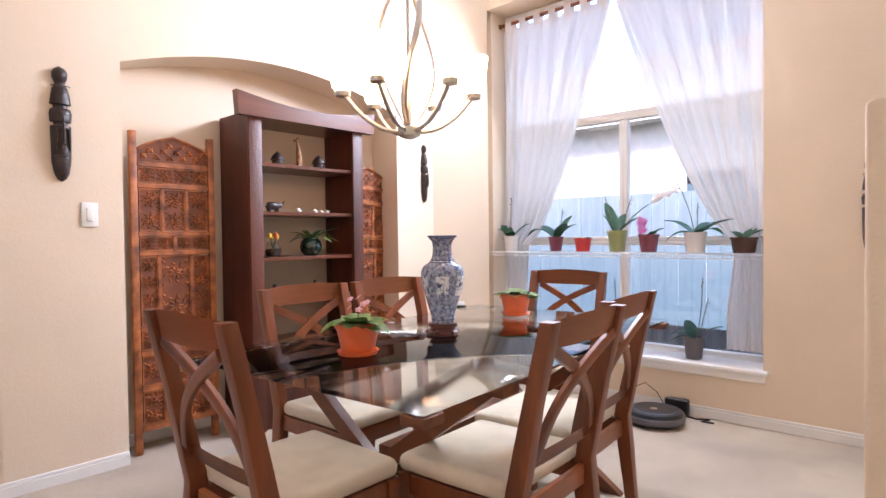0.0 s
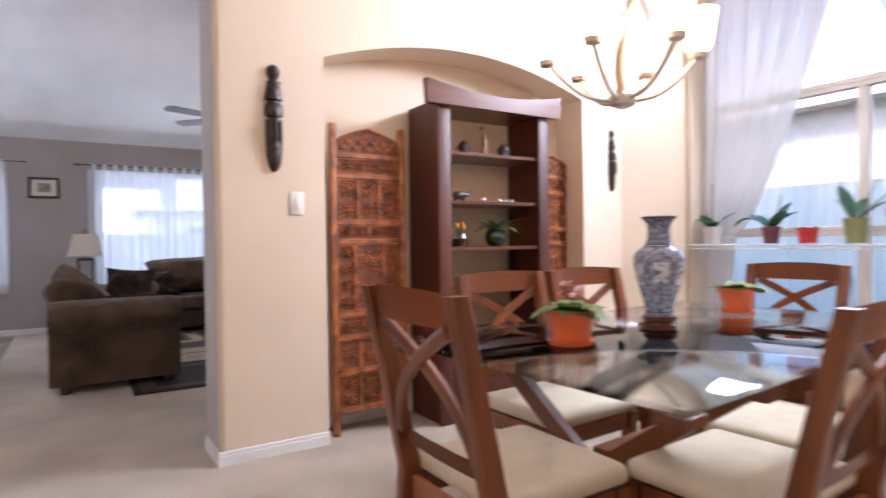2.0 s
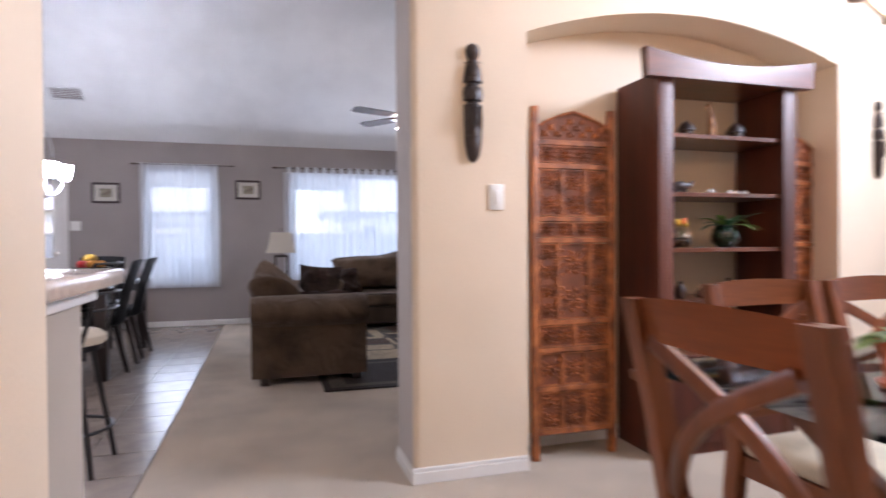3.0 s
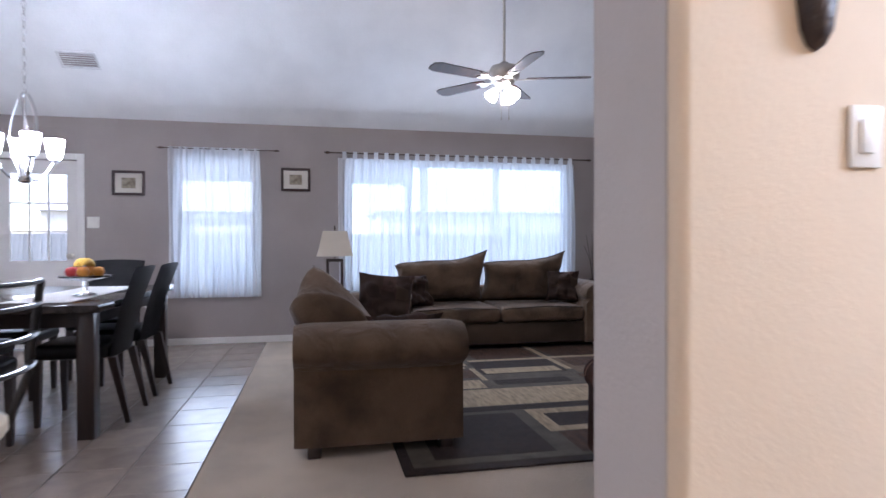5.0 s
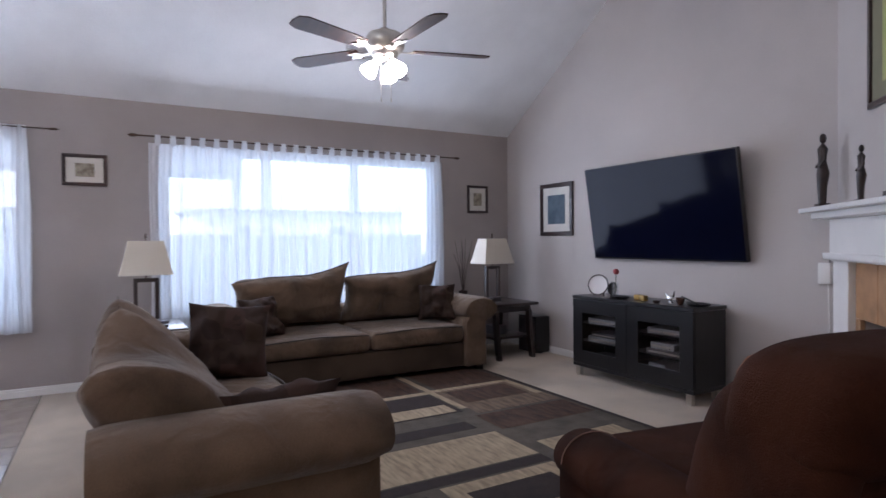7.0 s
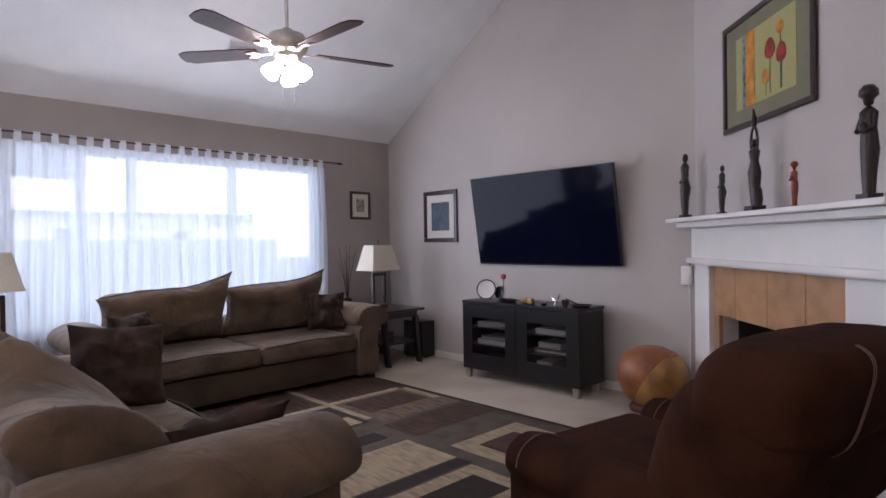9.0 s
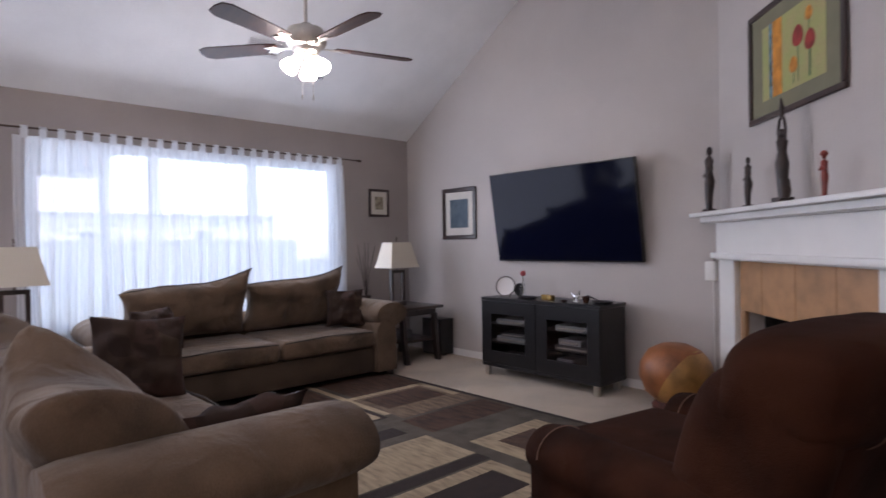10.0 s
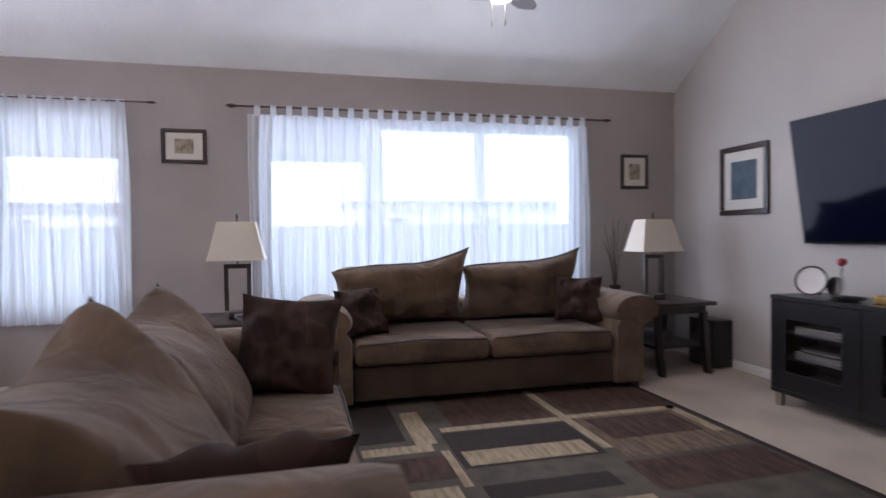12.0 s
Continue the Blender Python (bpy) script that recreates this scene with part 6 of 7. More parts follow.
def porcelain(name, light, blue, scale, lo, hi):
    m = mat(name, light, 0.14, var=0.05, scale=8, bump=0.01, coat=0.5)
    n, l = m.node_tree.nodes, m.node_tree.links
    no = n.new("ShaderNodeTexNoise")
    no.inputs["Scale"].default_value, no.inputs["Detail"].default_value, no.inputs["Roughness"].default_value = scale, 6, 0.7
    l.new([q for q in n if q.bl_idname == "ShaderNodeTexCoord"][0].outputs["Object"], no.inputs["Vector"])
    mr = n.new("ShaderNodeMapRange")
    mr.inputs["From Min"].default_value, mr.inputs["From Max"].default_value = lo, hi
    l.new(no.outputs["Fac"], mr.inputs["Value"])
    mx = n.new("ShaderNodeMix")
    mx.data_type = "RGBA"
    mx.inputs["A"].default_value, mx.inputs["B"].default_value = (*light, 1), (*blue, 1)
    l.new(mr.outputs[0], mx.inputs["Factor"])
    l.new(mx.outputs["Result"], n["Principled BSDF"].inputs["Base Color"])
    return m


M_PORC = porcelain("blue_white_glaze", (0.34, 0.38, 0.46), (0.07, 0.09, 0.19), 55, 0.40, 0.60)
M_PORCW = porcelain("white_painted_glaze", (0.62, 0.64, 0.68), (0.05, 0.07, 0.17), 38, 0.50, 0.60)
vase()


# wire shelf across the window recess
def wire_shelf():
    x0, x1, y0, y1, z = WX0 + 0.004, WX1 - 0.004, 3.775, 3.92, 1.035
    ob = thing("wire_shelf", (x0, y0, z), "white coated wire shelf across the window recess", "shelf")
    w, d = x1 - x0, y1 - y0
    for y, zz in ((0, 0), (0, -0.025), (d / 2, -0.004), (d, 0)):
        part("long_wire", tube(bmesh.new(), [(0, y, zz), (w, y, zz)], 0.0036, 6), M_WIRE, ob)
    n = 82
    bm = tube(bmesh.new(), [(0, 0.001, -0.025), (0, 0.001, 0.004), (0, d, 0.004)], 0.0017, 4)
    me = finish("cross_wire", bm, M_WIRE, 0)
    for i in range(n):
        o = new("cross_wire", me)
        o.parent = ob
        o.location = (w * (i + 0.5) / n, 0, 0)


wire_shelf()
SZ, SY = 1.042, 3.845
up = 1.1
orchid((-2.58, SY, SZ), 0.045, 0.060, 0.125, M_WPOT, "orchid with dark leaves in a white pot on the wire shelf",
       [(2.6, 0.15, 0.055, 1.0, 0.4), (0.6, 0.14, 0.055, 1.2, 0.5), (-1.2, 0.11, 0.05, 0.9, 0.6), (3.6, 0.10, 0.045, 1.2, 0.6)], [[(0, 0, 0), (0.0, 0, 0.16), (0.004, 0, 0.32)]])
orchid((-2.16, SY, SZ), 0.042, 0.057, 0.115, M_PPOT, "orchid with arching leaves in a brown pot on the wire shelf",
       [(3.14, 0.25, 0.05, 0.9, 0.85), (2.7, 0.22, 0.05, 0.8, 0.4), (0.2, 0.15, 0.05, 1.1, 0.5), (1.2, 0.14, 0.045, 1.6, 0.5), (-0.6, 0.16, 0.05, 0.9, 0.3)], [[(0, 0, 0), (0.05, 0, 0.12), (0.06, 0, 0.22)]])
orchid((-1.93, SY, SZ), 0.050, 0.062, 0.10, M_RPOT, "small succulent in a red pot on the wire shelf", [(0.2, 0.06, 0.03, 0.6, 0.4), (2.4, 0.055, 0.03, 0.6, 0.4), (4.2, 0.05, 0.03, 0.6, 0.4)])
orchid((-1.66, SY, SZ), 0.052, 0.068, 0.155, M_GPOT, "orchid in an olive-green pot on the wire shelf",
       [(2.5, 0.15, 0.05, 1.7, 0.4), (0.5, 0.20, 0.05, 1.2, 0.3), (0.1, 0.16, 0.045, 1.0, 0.4), (3.4, 0.10, 0.05, 1.8, 0.6), (1.6, 0.12, 0.04, 1.5, 0.5)], [[(-0.02, 0, 0), (-0.06, 0, 0.16), (-0.09, 0, 0.26)], [(0.02, 0, 0), (0.09, 0, 0.2), (0.11, 0, 0.25)]])
orchid((-1.43, SY, SZ), 0.052, 0.068, 0.125, M_PPOT, "pink orchid in a plum pot on the wire shelf", [(0.3, 0.09, 0.045, 1.0, 0.5), (-0.4, 0.08, 0.04, 0.8, 0.5)], [],
       [(-0.05, -0.02, 0.05), (-0.03, -0.025, 0.08), (-0.06, -0.02, 0.09), (-0.02, -0.02, 0.045), (-0.04, -0.03, 0.03), (-0.055, -0.01, 0.12), (-0.02, -0.02, 0.105)], M_PETALP, 0.022)
orchid((-1.12, SY, SZ), 0.058, 0.068, 0.135, M_WPOT, "white orchid in a white pot on the wire shelf",
       [(3.0, 0.20, 0.06, 0.9, 0.5), (0.1, 0.21, 0.06, 0.7, 0.3), (-0.4, 0.19, 0.055, 0.6, 0.6), (3.5, 0.18, 0.055, 0.5, 0.8), (1.2, 0.16, 0.05, 1.0, 0.6)],
       [[(0, 0, 0), (-0.04, 0, 0.16), (-0.08, -0.01, 0.28), (-0.11, -0.01, 0.33)], [(0.01, 0, 0), (0.015, 0, 0.2)]],
       [(-0.13, -0.02, 0.30), (-0.17, -0.02, 0.275), (-0.20, -0.02, 0.27), (-0.23, -0.02, 0.26), (-0.26, -0.01, 0.235)], M_PETALW, 0.026)
orchid((-0.83, SY, SZ), 0.062, 0.078, 0.10, M_BPOT, "small orchid in a round brown glazed pot on the wire shelf", [(0.4, 0.13, 0.045, 0.8, 0.4), (2.6, 0.10, 0.04, 0.8, 0.4), (1.2, 0.1, 0.04, 1.0, 0.4)])
orchid((-1.14, 3.87, WZ0 + 0.001), 0.050, 0.065, 0.145, M_GREYP, "orchid in a dark grey pot on the window sill",
       [(2.9, 0.16, 0.05, 0.8, 0.8), (3.5, 0.15, 0.05, 0.4, 0.7), (0.2, 0.16, 0.05, 0.9, 0.4), (2.2, 0.13, 0.045, 1.1, 0.4)], [[(0.02, 0, 0), (0.05, 0, 0.22), (0.055, 0, 0.40)], [(0.03, 0, 0), (0.07, 0, 0.18), (0.09, 0, 0.27)]])
orchid((-1.66, 3.885, WZ0 + 0.001), 0.055, 0.07, 0.15, M_WPOT, "orchid in a pale pot on the window sill", [(0.3, 0.12, 0.05, 0.9, 0.4), (2.6, 0.12, 0.05, 0.9, 0.4)], [[(0, 0, 0), (-0.03, 0, 0.2), (-0.04, 0, 0.36)]])


def robot_vacuum():
    ob = thing("robot_vacuum", (-1.235, 3.46, 0), "round black robot vacuum at its charging dock", "robot vacuum")
    r = 0.17
    part("body", lathe(bmesh.new(), [(0, 0.012), (r - 0.02, 0.012), (r, 0.025), (r, 0.07), (r - 0.012, 0.085), (0.1, 0.092), (0, 0.092)], 44), M_BLACK, ob)
    part("top_ring", lathe(bmesh.new(), [(0.125, 0.0925), (0.13, 0.0945), (0.135, 0.0915), (0.13, 0.088)], 44), M_GREYP, ob)
    part("button", lathe(bmesh.new(), [(0, 0.093), (0.022, 0.093), (0.022, 0.097), (0, 0.098)], 20, (0, -0.02, 0)), M_STEEL, ob)
    part("bumper", lathe(bmesh.new(), [(r + 0.001, 0.03), (r + 0.005, 0.034), (r + 0.005, 0.062), (r + 0.001, 0.066)], 44), M_GREYP, ob)
    for s in (-1, 1):
        part("wheel", cube(s * 0.11 - 0.012, s * 0.11 + 0.012, -0.03, 0.03, 0.0, 0.03, 0.006), M_BLACK, ob)
    dk = thing("charging_dock", (-1.19, 3.70, 0), "black charging dock with cord by the wall", "dock")
    part("body", cube(-0.075, 0.075, -0.02, 0.03, 0, 0.11, 0.012, 3), M_BLACK, dk)
    part("cord", tube(bmesh.new(), [(0.07, 0, 0.006), (0.13, -0.02, 0.006), (0.17, 0.01, 0.006), (0.21, -0.03, 0.02), (0.17, -0.05, 0.006), (0.24, -0.04, 0.006)], 0.005, 6), M_BLACK, dk)
    part("wall_cord", tube(bmesh.new(), [(-0.07, 0.03, 0.01), (-0.14, 0.03, 0.12), (-0.22, 0.03, 0.17), (-0.32, 0.032, 0.12)], 0.003, 6), M_BLACK, dk)


robot_vacuum()
bx = thing("lidded_box", (0.165, 1.265, 1.4055), "small golden-orange box with dark lid on the half wall", "box")
part("body", cube(-0.06, 0.06, -0.04, 0.04, 0, 0.14, 0.006, 2), M_PETALY, bx)
part("lid", cube(-0.062, 0.062, -0.042, 0.042, 0.141, 0.175, 0.006, 2), M_EBONY, bx)

# ---- things on the bookcase ----
BX = -3.08


def hut(loc, s):
    ob = solid("clay_hut", lathe(bmesh.new(), [(0, 0), (0.036 * s, 0), (0.036 * s, 0.035 * s), (0.046 * s, 0.036 * s), (0.036 * s, 0.06 * s), (0.018 * s, 0.08 * s), (0.006 * s, 0.088 * s), (0, 0.095 * s)], 16), M_EBONY, "small dark round hut ornament on the bookcase", "ornament")
    ob.matrix_world = pose(*loc)


hut((BX, 2.00, 1.633), 1.0)
hut((BX + 0.02, 2.30, 1.633), 1.0)
bm = bmesh.new()
tube(bm, [(0, 0, 0.0), (0, 0.004, 0.05), (0, 0.0, 0.09), (0, -0.008, 0.15), (0, -0.012, 0.175)], [0.014, 0.02, 0.018, 0.009, 0.008], 10)
tube(bm, [(0, -0.010, 0.172), (0, -0.022, 0.178), (0, -0.035, 0.172)], [0.008, 0.010, 0.006], 8)
for dy, dx in ((0.012, 0.008), (0.012, -0.008), (-0.008, 0.01), (-0.008, -0.01)):
    tube(bm, [(dx, dy, 0.0), (dx, dy, 0.05)], 0.006, 6)
for s in (-1, 1):
    tube(bm, [(s * 0.004, -0.01, 0.178), (s * 0.006, -0.008, 0.197)], 0.003, 5)
M_GIRAFFE = mat("spotted_wood", (0.42, 0.20, 0.07), 0.5, var=0.5, scale=60, bump=0.05, dark=(0.10, 0.03, 0.012))
ob = solid("giraffe_figure", bm, M_GIRAFFE, "small spotted wooden giraffe on the bookcase", "figurine")
ob.matrix_world = pose(BX, 2.16, 1.633)
bm = bmesh.new()
tube(bm, [(0, -0.045, 0.03), (0, -0.03, 0.04), (0, 0.0, 0.042), (0, 0.03, 0.038), (0, 0.04, 0.03)], [0.012, 0.024, 0.027, 0.022, 0.008], 10)
tube(bm, [(0, 0.035, 0.045), (0, 0.055, 0.042), (0, 0.07, 0.05), (0, 0.082, 0.072)], [0.018, 0.015, 0.007, 0.004], 8)
for dy in (-0.03, 0.025):
    for dx in (-0.012, 0.012):
        tube(bm, [(dx, dy, 0), (dx, dy, 0.035)], 0.009, 6)
ob = solid("elephant_figure", bm, M_EBONY, "small black elephant figure on the bookcase", "figurine")
ob.matrix_world = pose(BX, 1.96, 1.336)
for i, (y, r) in enumerate(((2.15, 0.014), (2.28, 0.012), (2.33, 0.010), (2.38, 0.011))):
    bm = lathe(bmesh.new(), [(0, 0), (r, 0.002), (r * 1.3, r), (r * 0.8, r * 1.8), (r * 0.5, r * 2.2), (0, r * 2.4)], 12)
    tube(bm, [(0, r, r), (0, r * 2, r * 1.6)], 0.003, 5)
    ob = solid("tiny_ornament", bm, M_WPOT, "tiny pale ornament on the bookcase", "ornament", group="tiny ornaments")
    ob.matrix_world = pose(BX, y, 1.336)
# jar of tulips and the green pot
jar = thing("glass_jar", (BX + 0.04, 1.93, 1.054), "glass jar of yellow tulips on the bookcase", "flower jar")
part("jar", lathe(bmesh.new(), [(0, 0), (0.04, 0), (0.052, 0.03), (0.048, 0.06), (0.034, 0.08), (0.04, 0.095), (0.037, 0.095), (0.031, 0.08), (0.045, 0.06), (0.049, 0.03), (0.038, 0.004), (0, 0.004)], 24), M_GLASS, jar)
part("pebbles", lathe(bmesh.new(), [(0, 0.005), (0.037, 0.005), (0.046, 0.03), (0.043, 0.05), (0, 0.055)], 18), M_SOIL, jar)
for k, (dx, dy, hh, fm_) in enumerate(((0.0, -0.02, 0.125, M_PETALY), (0.01, 0.015, 0.13, M_ORANGE), (-0.012, 0.0, 0.12, M_PETALY), (0.0, 0.03, 0.118, M_PETALY))):
    st = part("stem", tube(bmesh.new(), [(0, 0, 0.05), (dx, dy, hh - 0.01)], 0.003, 5), M_STEM, jar)
    part("tulip", lathe(bmesh.new(), [(0, hh - 0.012), (0.012, hh - 0.005), (0.014, hh + 0.01), (0.008, hh + 0.024), (0, hh + 0.022)], 9, (dx, dy, 0)), fm_, st)
gp = thing("potted_fern", (BX + 0.03, 2.22, 1.054), "leafy plant in a round dark green glazed pot", "potted plant")
part("pot", lathe(bmesh.new(), [(0, 0), (0.04, 0), (0.066, 0.03), (0.073, 0.06), (0.064, 0.092), (0.048, 0.11), (0.05, 0.118), (0.042, 0.118), (0.04, 0.105), (0, 0.1)], 28), mat("dark_green_glaze", (0.012, 0.03, 0.02), 0.12, var=0.1, bump=0, coat=0.6), gp)
rf = random.Random(11)
for k in range(16):
    a = 2 * math.pi * k / 16 + rf.uniform(-0.2, 0.2)
    bm = bmesh.new()
    blade_leaf(bm, (0.01 * math.cos(a), 0.01 * math.sin(a), 0.105), a, rf.uniform(0.10, 0.21) * (0.55 if math.cos(a) < -0.3 else 1), 0.04, rf.uniform(0.3, 0.9), rf.uniform(0.3, 0.8), 0.3, 8)
    bmesh.ops.solidify(bm, geom=bm.faces[:], thickness=0.002)
    part("leaf", bm, M_LEAFL if k % 3 else M_LEAF, gp, smooth=70)
for i, (y, w, h) in enumerate(((1.86, 0.05, 0.05), (1.96, 0.06, 0.09), (2.10, 0.08, 0.05), (2.27, 0.05, 0.10), (2.40, 0.06, 0.06))):
    bm = lathe(bmesh.new(), [(0, 0), (w * 0.35, 0), (w * 0.55, h * 0.3), (w * 0.4, h * 0.7), (w * 0.2, h * 0.85), (w * 0.25, h), (0, h * 0.96)], 14)
    ob = solid("dark_ornament", bm, M_EBONY if i % 2 else M_BPOT, "small dark ornament on a lower shelf", "ornament", group="ornaments on the lower shelf")
    ob.matrix_world = pose(BX, y, 0.786)


# ---- pictures ----
def picture(name, loc, rz, w, h, fw, label, frame_m, mat_w, art):
    """Hangs on a wall with its face towards local -y; loc is the centre on the wall."""
    ob = thing(name, loc, label, "picture", rz=rz)
    bm = bmesh.new()
    for x0, x1, z0, z1 in ((-w / 2, w / 2, -h / 2, -h / 2 + fw), (-w / 2, w / 2, h / 2 - fw, h / 2), (-w / 2, -w / 2 + fw, -h / 2 + fw, h / 2 - fw), (w / 2 - fw, w / 2, -h / 2 + fw, h / 2 - fw)):
        box(bm, x0, x1, -0.024, -0.002, z0, z1, 0.004, 1)
    part("frame", bm, frame_m, ob)
    part("mat_board", cube(-w / 2 + fw, w / 2 - fw, -0.010, -0.003, -h / 2 + fw, h / 2 - fw), mat_w, ob, smooth=0)
    iw, ih = w / 2 - fw - 0.2 * w, h / 2 - fw - 0.18 * h
    art(ob, iw, ih)
    return ob


M_MATB = mat("cream_mat_board", (0.62, 0.58, 0.52), 0.8, var=0.03, bump=0.02)
M_INK = mat("sepia_print", (0.17, 0.14, 0.10), 0.7, var=0.5, scale=22, bump=0.0, dark=(0.45, 0.40, 0.30))
M_SEA = mat("blue_print", (0.025, 0.05, 0.075), 0.5, var=0.4, scale=9, bump=0.0, dark=(0.075, 0.11, 0.14))
M_DFRAME = wood("dark_frame_wood", (0.035, 0.015, 0.012), (0.015, 0.007, 0.006), 0.3)


def print_art(ob, iw, ih):
    part("print", cube(-iw, iw, -0.013, -0.0105, -ih, ih), M_INK, ob, smooth=0)


def sea_art(ob, iw, ih):
    part("print", cube(-iw * 1.25, iw * 1.25, -0.013, -0.0105, -ih * 1.15, ih * 1.15), M_SEA, ob, smooth=0)


picture("framed_print", (FX, -2.102, 1.757), 90, 0.325, 0.265, 0.028, "small landscape print in a dark frame on the taupe wall", M_DFRAME, M_MATB, print_art)
picture("framed_print", (FX, -0.367, 1.828), 90, 0.322, 0.262, 0.028, "small landscape print in a dark frame between the windows", M_DFRAME, M_MATB, print_art)
picture("framed_print", (FX, 3.497, 1.69), 90, 0.28, 0.315, 0.028, "small upright print in a dark frame over the lamp", M_DFRAME, M_MATB, print_art)
picture("framed_photograph", (-8.04, TY, 1.537), 0, 0.516, 0.557, 0.045, "blue seascape photograph in a dark frame on the gable wall", M_DFRAME, M_MATB, sea_art)
picture("framed_photograph", (-7.35, -3.60, 1.62), 180, 0.42, 0.55, 0.035, "framed picture on the wall by the breakfast table", M_DFRAME, M_MATB, sea_art)


def tulip_art(ob, iw, ih):
    k = 1.32
    iw, ih = iw * 1.25, ih * 1.2
    z = -0.0105
    part("painted_ground", cube(-iw, iw, z - 0.002, z, -ih, ih), M_ARTG, ob, smooth=0)
    part("orange_band", cube(-iw * 0.62, -iw * 0.30, z - 0.004, z - 0.0025, -ih, ih), M_ARTO, ob, smooth=0)
    part("blue_band", cube(-iw * 0.74, -iw * 0.64, z - 0.004, z - 0.0025, -ih, ih), M_ARTB, ob, smooth=0)
    for x, zz, r, m_ in ((0.55, 0.62, 0.10, M_ARTO), (0.22, 0.24, 0.155, M_ARTR), (0.58, -0.02, 0.145, M_ARTR), (0.08, -0.42, 0.12, M_ARTO)):
        ol = [(x * iw + 1.05 * r * iw * math.cos(t) * (1 - 0.18 * math.sin(t)), zz * ih + 1.7 * r * ih * math.sin(t)) for t in [2 * math.pi * q / 18 for q in range(18)]]
        part("tulip", prism(bmesh.new(), ol, "y", z - 0.0055, z - 0.0042), m_, ob, smooth=0)
        part("stem", cube(x * iw - 0.003, x * iw + 0.003, z - 0.0040, z - 0.0026, -0.9 * ih, zz * ih - 1.6 * r * ih), M_LEAF, ob, smooth=0)


M_ARTG = mat("painted_green", (0.34, 0.36, 0.13), 0.7, var=0.25, scale=9, bump=0.05, dark=(0.42, 0.36, 0.16))
M_ARTO = mat("painted_orange", (0.66, 0.26, 0.03), 0.7, var=0.2, scale=14, bump=0.05)
M_ARTR = mat("painted_red", (0.34, 0.035, 0.025), 0.7, var=0.25, scale=18, bump=0.05)
M_ARTB = mat("painted_blue", (0.16, 0.30, 0.36), 0.7, var=0.4, scale=30, bump=0.05)
M_OLIVE = mat("olive_mat_board", (0.20, 0.19, 0.12), 0.8, var=0.05, bump=0.03)
pc = diag(0.985, 0.002, 2.28)
picture("tulip_painting", tuple(pc), -45, 0.97, 0.69, 0.035, "painting of red and yellow tulips in a dark frame", M_DFRAME, M_OLIVE, tulip_art)


